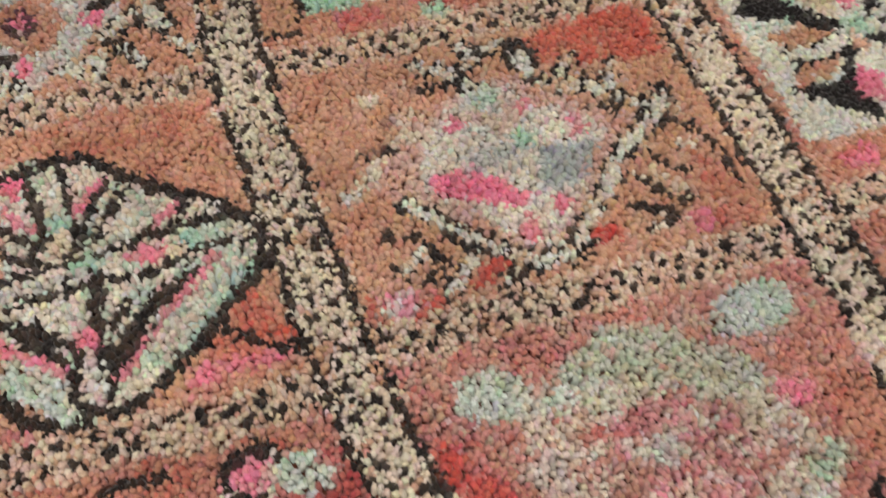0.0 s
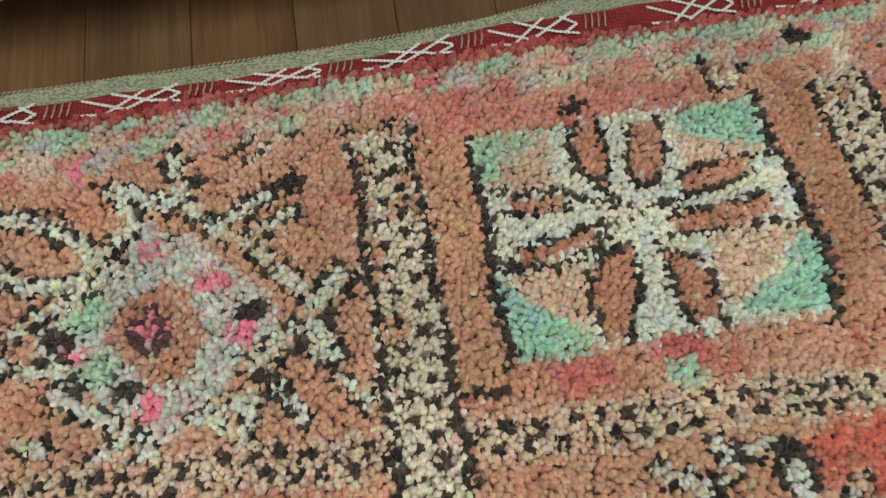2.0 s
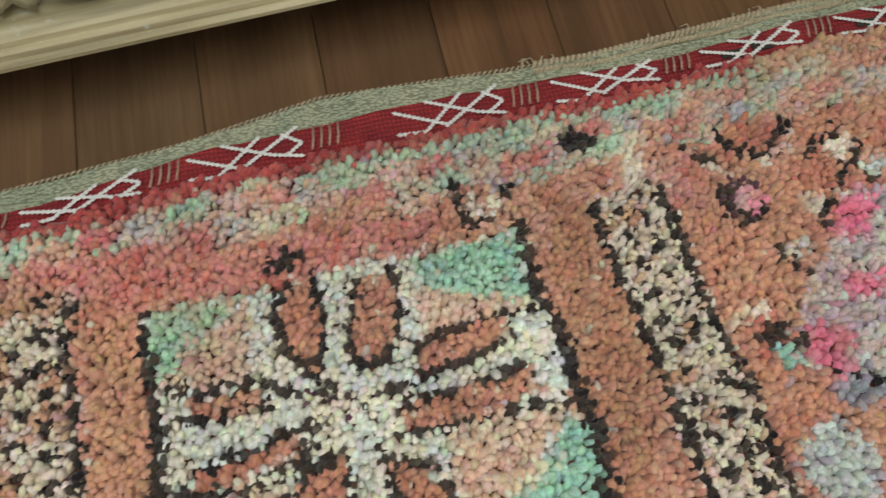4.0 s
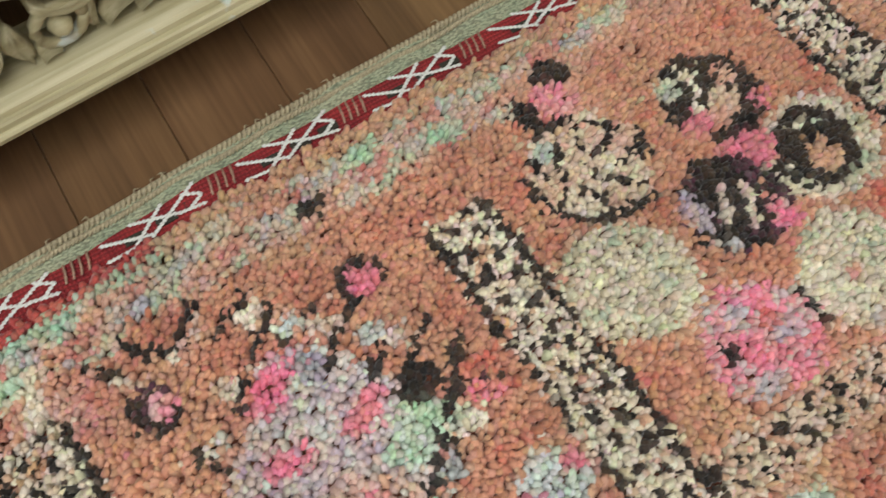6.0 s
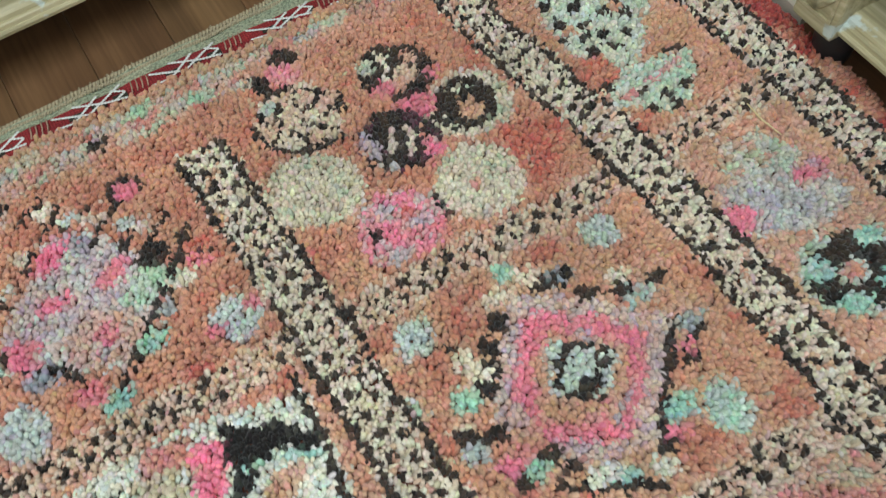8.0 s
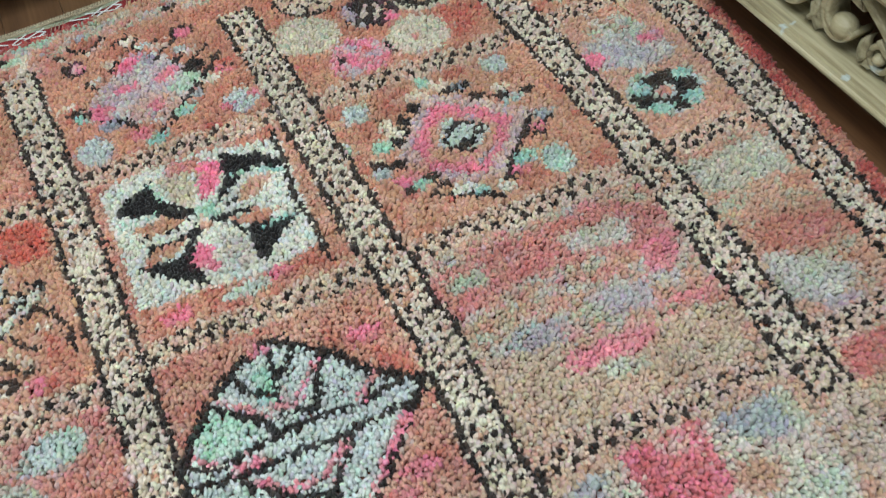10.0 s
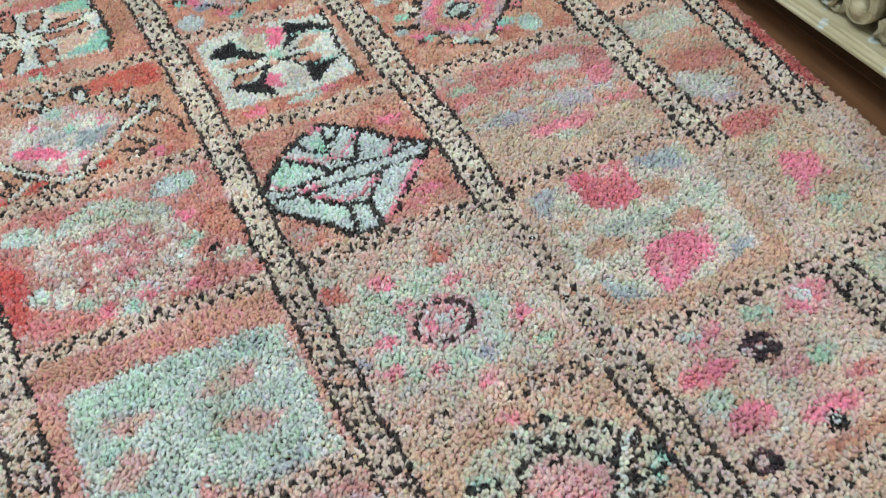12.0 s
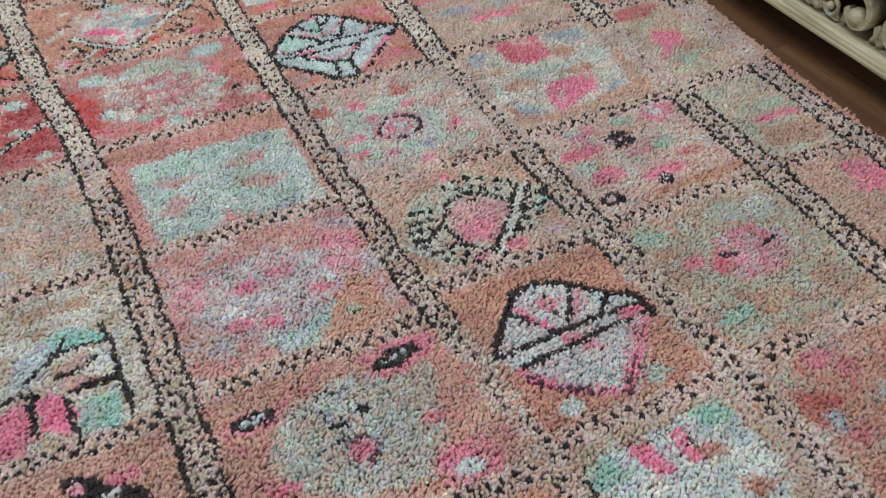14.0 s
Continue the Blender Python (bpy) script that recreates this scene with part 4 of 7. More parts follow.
line((DARK, BROWN), 1.1, (2.6, -56.1), (-0.2, -57.4), (-1.8, -58.9), (-4.1, -61.3), (-5.3, -63.0))
line((DARK, BROWN), 1.1, (-13.6, -56.2), (-10.4, -58.1), (-7.6, -60.3), (-6.1, -62.3))
line((DARK, BROWN), 0.9, (-2.7, -57.5), (-4.2, -59.3))
line((PINK, PINK, ROSE), 1.0, (-15.3, -56.7), (-11.6, -59.7), (-8.5, -61.9))
poly((PINK, PINK, ROSE), (-7.2, -59.7), (-5.4, -59.6), (-5.5, -60.9), (-7.0, -60.8))
line((PINK, PINK, ROSE), 0.8, (4.2, -55.4), (1.5, -57.9), (-0.5, -60.1), (-3.9, -63.2))
line((MINT, TEAL, MIST), 0.8, (7.9, -55.1), (4.8, -59.0), (1.2, -62.5))
line((DARK, BROWN), 1.2, (8.5, -54.8), (5.9, -59.3), (1.2, -63.5), (-2.3, -66.1), (-4.9, -66.3))
line((DARK, BROWN), 1.2, (-4.9, -66.3), (-6.9, -65.3), (-7.0, -67.0), (-10.5, -66.0), (-12.8, -63.6))
line((DARK, BROWN), 1.1, (1.8, -56.5), (-1.2, -59.3), (-4.3, -62.7), (-5.2, -64.6))
line((DARK, BROWN), 1.1, (-5.0, -54.6), (-5.0, -58.3), (-5.8, -60.1))
line((DARK, BROWN), 1.1, (-12.5, -56.9), (-10.1, -59.3), (-7.8, -62.2), (-7.4, -64.4))
disc((PINK, ROSE), 1.0, 1.0, (-6.3, -59.9))
line((BLUSH, MIST), 1.4, (-6.4, -61.3), (-5.7, -64.9))
line((PINK, PINK, ROSE), 0.8, (3.8, -55.4), (0.6, -58.8), (-4.3, -63.9))
line((PINK, ROSE), 1.0, (-12.6, -59.2), (-10.2, -60.7), (-8.3, -62.3))
line((MINT, MIST), 1.2, (-12.7, -62.0), (-10.4, -64.1), (-7.9, -65.9))
line((DARK, BROWN), 0.9, (3.9, -61.6), (6.8, -63.7), (9.5, -65.4))
# A3
put(cell("A", 3), RED, CORAL, RUST, ROSE)
disc((DARK, BROWN, IVORY), 2.7, 2.5, (4.1, -73.9))
disc((PINK, BLUSH), 1.6, 1.4, (4.0, -74.0))
disc((MIST, MINT), 2.7, 2.5, (7.8, -75.6))
line((DARK, BROWN), 0.9, (-6.3, -72.3), (-2.0, -72.3))
# B2 lozenge
put(cell("B", 2), CORAL, TAN, SALMON)
fleck(cell("B", 2), (RUST, CORAL, SALMON), 0.4, 31)
fleck(inside([(34.5, -40.0), (39.3, -38.2), (47.3, -37.3), (48.4, -41.9), (46.7, -45.4), (43.5, -44.3), (39.5, -43.7), (36.2, -42.6)]), (RED, SCARLET, SCARLET), 0.8, 515, 0.02)
poly((CORAL, TAN, RUST), (44.5, -44.2), (48.2, -44.4), (47.5, -48.0), (43.9, -47.2))
poly((SALMON, BLUSH, CORAL), (17.7, -52.3), (21.6, -47.9), (25.4, -44.7), (29.8, -43.3), (33.8, -43.6), (39.1, -49.1), (42.4, -51.0), (37.3, -55.4), (32.7, -61.5), (30.0, -62.8), (26.4, -61.1), (23.6, -58.5), (20.8, -55.0))
poly((BLUSH, MIST, IVORY, BLUSH, MIST), (24.0, -47.3), (27.4, -44.9), (32.1, -44.2), (34.2, -47.3), (37.2, -48.6), (39.3, -52.0), (36.2, -55.1), (33.4, -58.7), (31.5, -61.7), (28.6, -60.8), (25.5, -56.4), (22.1, -53.5), (22.3, -50.9))
poly((MIST, CREAM, BLUSH), (26.7, -45.6), (32.9, -46.5), (32.4, -49.8), (26.4, -48.5))
poly((SLATE, GREY, SLATE), (32.7, -51.9), (38.2, -52.3), (36.0, -55.6), (33.9, -56.7), (30.9, -56.6))
fleck(inside([(26.2, -50.7), (31.4, -51.3), (31.0, -54.0), (26.1, -52.8)]), (SLATE, GREY), 0.6, 511, 0.012)
disc((MINT, TEAL), 1.1, 0.9, (32.1, -50.6))
disc((MINT, MIST), 1.6, 1.4, (29.7, -44.8))
poly((PINK, PINK, ROSE), (22.7, -52.1), (25.3, -52.1), (28.5, -54.4), (30.6, -56.0), (29.7, -57.4), (26.9, -56.4), (22.9, -54.3))
disc((PINK, ROSE), 1.0, 0.9, (26.6, -47.5))
disc((PINK, ROSE), 0.9, 0.9, (32.9, -46.8), (32.8, -57.8))
disc((PINK, ROSE), 0.8, 1.3, (36.9, -50.2), (29.7, -59.6))
line((IVORY, CREAM, MIST), 1.1, (15.8, -52.9), (18.0, -51.0), (21.3, -47.3), (23.4, -44.9))
disc((IVORY, CREAM), 1.3, 0.7, (19.8, -43.2), (22.6, -42.0), (25.7, -40.8), (22.7, -47.6))
disc((BROWN, DARK), 1.0, 0.7, (21.7, -45.7), (18.5, -48.9), (20.0, -48.7), (24.4, -42.7))
edged(1.2, (25.1, -40.1), (27.8, -41.6), (29.0, -43.7))
line((DARK, BROWN), 1.0, (25.5, -42.6), (28.1, -43.2), (29.5, -42.0))
edged(1.0, (29.6, -41.4), (31.0, -39.5), (33.1, -39.3))
edged(1.0, (29.7, -38.6), (30.7, -40.4))
disc((DARK, BROWN), 1.7, 2.1, (34.9, -41.1))
disc((IVORY, MIST), 0.8, 1.5, (34.8, -42.0))
edged(1.1, (35.1, -44.5), (37.2, -45.9), (39.2, -46.1), (41.0, -48.6), (43.9, -49.9), (45.8, -48.8))
edged(1.1, (43.0, -44.5), (41.5, -46.6), (41.3, -48.7))
edged(0.9, (39.4, -42.4), (37.7, -44.5))
line((DARK, BROWN), 0.7, (38.2, -48.9), (40.8, -50.0))
edged(1.3, (32.1, -63.1), (35.4, -59.2), (39.4, -54.8), (43.5, -51.5), (45.2, -49.6))
line((DARK, BROWN), 0.8, (44.5, -51.5), (46.5, -53.4), (48.4, -56.9), (48.2, -60.5))
line((DARK, BROWN), 0.8, (20.7, -55.3), (23.4, -59.2), (25.8, -61.7), (27.8, -63.3))
edged(1.1, (20.5, -54.5), (23.7, -58.0), (26.1, -60.8), (28.7, -62.5), (31.8, -62.8))
line((DARK, BROWN), 0.8, (41.5, -54.5), (42.6, -56.6), (44.2, -57.5))
line((DARK, BROWN), 0.8, (39.9, -57.3), (41.5, -59.3), (43.2, -60.4))
line((IVORY, CREAM), 0.7, (41.3, -56.8), (42.5, -58.7), (43.3, -59.7))
line((DARK, BROWN), 1.0, (38.4, -59.8), (40.5, -60.6), (41.5, -61.6))
disc((IVORY, BROWN), 1.2, 0.5, (39.9, -62.2), (45.2, -55.0))
disc((PINK, ROSE), 1.1, 1.2, (43.3, -62.5))
disc((RED, SCARLET), 1.3, 1.1, (35.5, -61.9))
poly((RED, SCARLET, RED), (18.1, -63.9), (22.2, -63.2), (25.9, -61.4), (26.9, -62.4), (23.8, -63.8), (19.1, -65.0), (17.5, -64.8))
poly((RED, CORAL, SCARLET), (13.6, -65.1), (15.4, -62.3), (16.8, -64.0), (17.5, -64.6), (15.2, -65.2))
edged(1.2, (21.5, -63.5), (24.0, -61.0))
edged(1.0, (25.4, -65.1), (26.7, -63.8))
line((DARK, BROWN), 1.0, (27.3, -64.1), (25.2, -65.0))
line((DARK, BROWN), 0.9, (19.9, -62.2), (22.1, -60.6))
edged(0.9, (18.3, -60.6), (20.6, -59.3))
disc((DARK, BROWN), 0.8, 0.6, (18.0, -57.2), (20.1, -57.7), (21.7, -60.5))
disc((BLUSH, MIST, PINK), 1.5, 1.3, (17.6, -63.5))
fleck(inside([(45.7, -55.1), (48.4, -60.1), (48.0, -64.0), (43.7, -64.0), (44.9, -59.3)]), (CORAL, RED, SCARLET), 0.5, 512, 0.012)
fleck(inside([(34.5, -40.0), (39.3, -38.2), (47.3, -37.3), (48.4, -41.9), (46.7, -45.4), (43.5, -44.3), (39.5, -43.7), (36.2, -42.6)]), (CORAL, TAN, RUST), 0.3, 513, 0.012)
fleck(inside([(17.5, -39.9), (25.7, -39.9), (21.8, -47.4), (16.7, -50.7), (15.6, -49.3)]), (TAN, CORAL, SALMON), 0.55, 514, 0.012)
# B3
put(cell("B", 3), RED, CORAL, ROSE, RUST, SALMON)
fleck(cell("B", 3), (GREY, BLUSH, SAGE), 0.28, 41)
poly((RED, SCARLET, ROSE), (16.9, -74.6), (21.6, -80.3), (21.2, -90.7), (15.2, -93.3))
disc((MIST, SAGE), 2.9, 2.1, (21.9, -73.0))
disc((MINT, MIST), 1.6, 1.4, (22.7, -85.5))
poly((RED, RUST, CORAL), (45.7, -77.6), (51.4, -78.8), (50.0, -85.8), (46.2, -84.9))
poly((RED, ROSE, CORAL), (21.2, -89.7), (29.9, -92.4), (33.8, -95.9), (26.7, -97.1), (20.6, -96.9))
poly((CORAL, ROSE, RUST), (41.6, -90.1), (48.8, -91.7), (49.0, -95.2), (44.5, -95.3), (40.7, -92.5))
fleck(inside([(23.4, -72.5), (32.3, -74.8), (42.9, -80.1), (44.3, -87.0), (40.9, -93.1), (32.8, -94.5), (22.1, -87.5)]), (MIST, IVORY, GREY), 0.5, 521, 0.012)
fleck(inside([(27.7, -71.9), (31.6, -69.9), (36.5, -71.1), (42.1, -75.3), (41.8, -78.4), (34.2, -76.6), (29.3, -76.6), (23.9, -74.8)]), (MIST, MINT, SAGE), 0.72, 641, 0.013)
poly((SAGE, STRAW, MIST), (37.5, -74.1), (42.8, -77.3), (41.4, -80.4), (37.7, -77.4))
disc((MIST, GREY, MINT), 3.5, 2.2, (43.4, -71.3))
fleck(inside([(28.5, -77.6), (32.9, -76.1), (37.9, -78.4), (39.7, -83.7), (36.1, -86.4), (32.2, -85.2), (29.6, -82.2)]), (ROSE, PINK, CRIMSON), 0.62, 642, 0.013)
disc((LILAC, MIST), 1.7, 1.4, (32.2, -80.5))
line((PINK, ROSE), 0.7, (30.0, -81.9), (33.6, -85.2), (37.1, -84.5))
line((IVORY, MIST), 0.6, (35.4, -77.9), (38.3, -82.0), (37.3, -83.5))
disc((PINK, ROSE), 1.9, 1.2, (43.4, -78.7))
disc((SAGE, MINT), 1.6, 1.3, (43.5, -84.1))
poly((MIST, SAGE, IVORY), (44.0, -88.4), (47.0, -87.8), (50.6, -89.0), (49.0, -91.0), (45.0, -90.2))
disc((DARK,), 0.9, 0.7, (45.9, -86.8))
disc((MIST, GREY), 1.7, 1.2, (40.9, -86.8))
poly((MIST, MINT, TEAL), (33.4, -85.6), (35.2, -85.5), (35.4, -93.6), (32.8, -94.1))
disc((PINK, ROSE), 1.4, 1.3, (35.8, -91.5), (30.9, -92.0))
disc((ROSE, PINK), 1.5, 0.9, (41.8, -92.1), (34.0, -86.8))
disc((RED, CRIMSON), 1.4, 0.9, (28.0, -86.7), (27.7, -77.8))
disc((MIST, IVORY), 1.4, 1.2, (25.8, -87.5))
disc((SAGE, MINT), 1.9, 1.0, (28.5, -90.2))
poly((RUST, RED, ROSE), (36.5, -93.6), (40.2, -93.2), (42.8, -94.0), (38.5, -95.5))
fleck(inside([(26.8, -74.1), (33.8, -74.4), (43.1, -79.1), (44.3, -87.0), (40.3, -92.8), (31.5, -90.3), (24.4, -83.1)]), (MIST, IVORY, STRAW), 0.4, 643, 0.012)
fleck(inside([(26.8, -74.1), (33.8, -74.4), (45.8, -80.4), (47.7, -90.7), (40.3, -92.8), (31.2, -92.0), (24.1, -86.6)]), (RED, CRIMSON, RUST), 0.36, 644, 0.012)
# B4 mint panel
put(cell("B", 4), SALMON, ROSE, TAN, CORAL)
poly((MIST, SAGE, GREY, MIST, IVORY), (23.2, -104.0), (30.2, -102.9), (38.5, -103.1), (39.8, -113.6), (36.7, -120.5), (32.7, -126.7), (25.5, -127.0), (23.5, -118.4))
poly((MIST, SAGE, GREY, MIST, IVORY), (38.0, -103.5), (46.9, -103.6), (50.1, -104.4), (50.8, -116.7), (51.2, -126.6), (43.3, -126.3), (36.5, -122.9))
fleck(inside([(23.2, -104.0), (30.2, -102.9), (38.5, -103.1), (39.8, -113.6), (36.7, -120.5), (32.7, -126.7), (25.5, -127.0), (23.5, -118.4)]), (MINT, SAGE, GREY), 0.34, 631, 0.012)
fleck(inside([(38.0, -103.5), (46.9, -103.6), (50.1, -104.4), (50.8, -116.7), (51.2, -126.6), (43.3, -126.3), (36.5, -122.9)]), (MINT, SAGE, SLATE), 0.34, 632, 0.012)
fleck(inside([(40.6, -104.9), (48.3, -104.6), (49.2, -107.9), (41.4, -108.6)]), (SAGE, MINT, SLATE), 0.55, 633, 0.012)
fleck(inside([(24.2, -105.7), (32.4, -104.7), (34.1, -108.2), (25.3, -108.8)]), (SAGE, MINT), 0.55, 634, 0.012)
fleck(inside([(37.2, -111.0), (39.8, -108.5), (45.7, -108.3), (43.9, -112.1)]), (TAN, ROSE, CORAL), 0.85, 522, 0.012)
fleck(inside([(37.8, -115.7), (41.6, -114.5), (47.0, -117.3), (43.6, -119.5)]), (TAN, ROSE, CORAL), 0.85, 523, 0.012)
fleck(inside([(24.8, -110.0), (28.4, -108.9), (33.6, -111.1), (29.3, -112.8)]), (TAN, ROSE, SALMON), 0.85, 524, 0.012)
fleck(inside([(25.1, -118.1), (27.8, -114.9), (31.8, -116.4), (28.4, -120.3)]), (TAN, ROSE, SALMON), 0.85, 525, 0.012)
poly((MINT, SLATE, GREY), (42.9, -123.6), (47.4, -121.7), (47.0, -125.6), (43.5, -125.6))
poly((MINT, SLATE, GREY), (23.4, -122.1), (27.2, -123.3), (25.8, -127.1))
fleck(inside([(38.2, -115.3), (41.4, -106.6), (42.9, -107.4), (38.7, -120.3)]), (SAGE, STRAW), 0.6, 526, 0.012)
fleck(inside([(24.4, -109.6), (30.2, -107.5), (30.8, -109.1), (24.7, -113.3)]), (SAGE, SLATE), 0.5, 527, 0.012)
# C3 hexagon
put(cell("C", 3), CORAL, SALMON, TAN)
fleck(cell("C", 3), (RED, RUST, ROSE), 0.42, 609, 0.026)
poly((RED, CORAL, RUST), (73.5, -68.8), (80.6, -77.2), (80.5, -79.4), (76.7, -77.4), (72.5, -71.8))
poly((MIST, GREY, MIST), (59.8, -73.1), (63.4, -69.4), (67.5, -68.3), (72.5, -72.0), (76.7, -77.2), (80.8, -80.1), (74.9, -87.0), (70.4, -91.4), (67.9, -93.6), (64.1, -94.2), (60.5, -89.4), (55.2, -83.9), (54.7, -80.6), (56.9, -76.2))
poly((MINT, MIST), (56.7, -76.7), (59.3, -73.8), (63.8, -78.3), (61.8, -80.3), (57.2, -79.0))
poly((MINT, MIST), (57.3, -83.8), (61.0, -82.9), (66.8, -88.7), (64.6, -91.2), (61.3, -88.7))
poly((MINT, TEAL, MIST), (64.8, -71.2), (67.3, -71.4), (65.9, -76.2), (64.3, -75.4))
line((DARK, BROWN), 1.1, (59.8, -73.1), (63.4, -69.4), (67.5, -68.3), (72.5, -72.0), (76.7, -77.2), (80.8, -80.1), (74.9, -87.0), (70.4, -91.4), (67.9, -93.6), (64.1, -94.2), (60.5, -89.4), (55.2, -83.9), (54.7, -80.6), (56.9, -76.2), (59.8, -73.1))
line((DARK, BROWN), 0.9, (54.7, -79.2), (58.2, -80.6), (63.3, -80.0), (70.0, -79.3), (75.8, -79.7), (80.8, -79.5))
line((DARK, BROWN), 0.9, (55.8, -81.7), (59.8, -82.2), (66.0, -82.6), (71.9, -82.4), (78.5, -82.4))
line((DARK, BROWN), 0.9, (59.9, -73.8), (64.0, -77.5), (64.8, -79.8))
line((DARK, BROWN), 0.9, (62.5, -70.0), (63.8, -73.5), (66.2, -75.2), (65.9, -78.3))
line((DARK, BROWN), 0.9, (67.0, -69.5), (66.8, -74.5))
line((DARK, BROWN), 0.8, (69.5, -70.5), (67.5, -73.2))
line((DARK, BROWN), 0.9, (72.0, -72.2), (69.7, -78.1), (67.5, -78.1))
line((DARK, BROWN), 0.9, (76.7, -77.4), (74.4, -79.5))
line((DARK, BROWN), 1.0, (71.5, -83.2), (68.1, -87.9), (63.9, -87.0), (60.8, -83.5))
line((DARK, BROWN), 1.0, (67.6, -88.6), (67.9, -93.3))
line((DARK, BROWN), 1.0, (64.9, -88.2), (64.3, -93.7))
line((PINK, ROSE, BLUSH), 0.8, (60.3, -72.8), (64.8, -77.2))
line((PINK, ROSE, BLUSH), 0.8, (65.4, -76.5), (67.8, -77.0))
line((PINK, ROSE), 0.8, (68.4, -76.4), (71.3, -72.9))
line((PINK, ROSE), 0.8, (73.8, -79.4), (76.5, -77.5))
line((PINK, ROSE), 1.0, (77.8, -83.3), (73.7, -87.3), (68.9, -92.5))
line((PINK, ROSE), 1.0, (70.9, -83.4), (67.9, -85.9))
line((PINK, ROSE), 1.0, (66.7, -85.9), (64.3, -85.9))
line((PINK, ROSE), 0.9, (61.5, -83.6), (63.7, -85.6))
line((PINK, ROSE), 0.9, (60.3, -81.5), (62.8, -81.6))
line((PINK, ROSE), 0.8, (56.2, -78.7), (58.9, -80.3))
line((PINK, ROSE), 0.9, (65.2, -68.6), (66.9, -69.1))
disc((PINK, ROSE), 2.1, 1.1, (76.8, -89.4), (77.2, -71.9))
line((RED, ROSE), 1.4, (72.0, -91.7), (74.9, -91.3))
disc((MIST, MINT, ROSE), 1.8, 1.4, (57.5, -90.3))
# C4
put(cell("C", 4), SALMON, CORAL, BLUSH, SAGE)
fleck(cell("C", 4), (MIST, SAGE, IVORY), 0.5, 51, 0.016)
fleck(cell("C", 4), (ROSE, SALMON, TAN), 0.3, 53, 0.018)
poly((RUST, RED, CORAL), (56.3, -100.9), (59.1, -101.8), (58.8, -105.7), (56.0, -103.9))
poly((RED, RUST, ROSE), (71.6, -99.9), (74.2, -101.7), (73.0, -104.5), (70.7, -103.9))
fleck(inside([(60.8, -103.1), (71.8, -103.9), (77.6, -113.2), (73.6, -121.2), (65.2, -122.4), (58.4, -116.9)]), (MIST, MINT, IVORY), 0.6, 234, 0.014)
poly((STRAW, CREAM, MIST), (76.3, -97.7), (79.3, -98.7), (77.5, -101.9), (75.2, -101.2))
disc((BLUSH, ROSE, MIST), 5.0, 4.4, (68.5, -113.0))
disc((PLUM, BROWN, ROSE), 4.0, 3.6, (68.5, -113.0))
disc((BLUSH, MIST, ROSE), 3.2, 2.9, (68.5, -113.0))
disc((PINK, ROSE, BLUSH), 2.5, 2.2, (68.5, -113.0))
disc((MIST, GREY), 1.3, 1.1, (68.5, -113.0))
disc((PINK, ROSE), 1.6, 1.1, (63.8, -103.5), (59.5, -117.5), (60.9, -113.0), (64.6, -119.9), (77.5, -116.1), (72.6, -107.1), (69.1, -124.3), (64.9, -108.7))
disc((MINT, SAGE), 1.4, 1.0, (62.0, -105.5), (59.5, -115.9), (67.8, -106.6), (74.4, -112.5), (78.4, -121.1), (67.9, -119.2))
disc((LILAC, SLATE), 1.2, 0.9, (70.9, -119.9), (56.5, -115.2))
# C5 toothed lozenge
put(cell("C", 5), STRAW, TAN, SALMON, SAGE)
fleck(inside([(62.6, -132.3), (69.0, -130.8), (78.6, -133.8), (82.9, -140.2), (77.4, -147.3), (68.1, -151.7), (60.8, -148.1), (57.7, -142.7)]), (MIST, SAGE, IVORY), 0.55, 571, 0.012)
poly((BLUSH, ROSE, BLUSH, SALMON), (67.7, -136.6), (71.7, -135.9), (76.0, -139.7), (71.3, -146.9), (66.8, -146.4), (64.7, -142.1))
fleck(inside([(66.9, -141.1), (72.9, -141.9), (70.2, -147.4), (66.3, -145.7)]), (ROSE, PINK), 0.7, 572, 0.012)
line((DARK, BROWN), 0.8, (66.7, -136.1), (70.8, -134.7), (73.9, -136.6), (77.3, -139.7))
line((DARK, BROWN), 0.8, (66.7, -137.1), (63.9, -140.6), (60.2, -143.9))
line((DARK, BROWN), 0.8, (79.1, -136.5), (74.5, -142.7), (69.3, -149.4))
line((IVORY, MIST), 0.8, (79.8, -137.1), (74.8, -143.9), (69.4, -150.4))
line((DARK, BROWN), 0.8, (81.0, -137.1), (75.6, -144.3), (69.8, -151.1))
line((DARK, BROWN), 0.8, (60.2, -145.9), (65.1, -145.1), (69.3, -149.2))
line((DARK, BROWN), 0.7, (64.1, -138.8), (65.9, -144.9))
disc((DARK, PLUM), 0.7, 0.7, (71.3, -137.2))
disc((MINT, TEAL), 1.0, 0.8, (81.8, -141.4), (80.1, -143.1), (62.8, -135.8))
disc((PINK, ROSE), 1.4, 1.0, (66.9, -149.4))
disc((PINK, ROSE), 1.8, 1.3, (73.1, -148.8))
disc((PINK, ROSE), 1.1, 0.8, (69.3, -129.8))
disc((LILAC, BLUSH), 1.8, 1.1, (79.7, -149.0))
disc((BLUSH, ROSE), 1.6, 0.7, (61.0, -150.8))
disc((DARK,), 0.6, 0.6, (61.5, -136.2), (62.9, -136.4), (64.3, -136.5), (60.3, -138.2), (61.7, -138.4), (63.2, -138.4), (59.7, -140.3), (61.1, -140.4), (62.6, -140.5), (59.5, -142.5), (60.9, -142.4))
disc((DARK,), 0.6, 0.6, (70.4, -131.5), (70.1, -133.5), (72.5, -131.6), (72.0, -133.8), (74.6, -132.5), (74.0, -134.8), (76.7, -133.9), (76.0, -136.2), (68.4, -132.3), (78.2, -135.4))
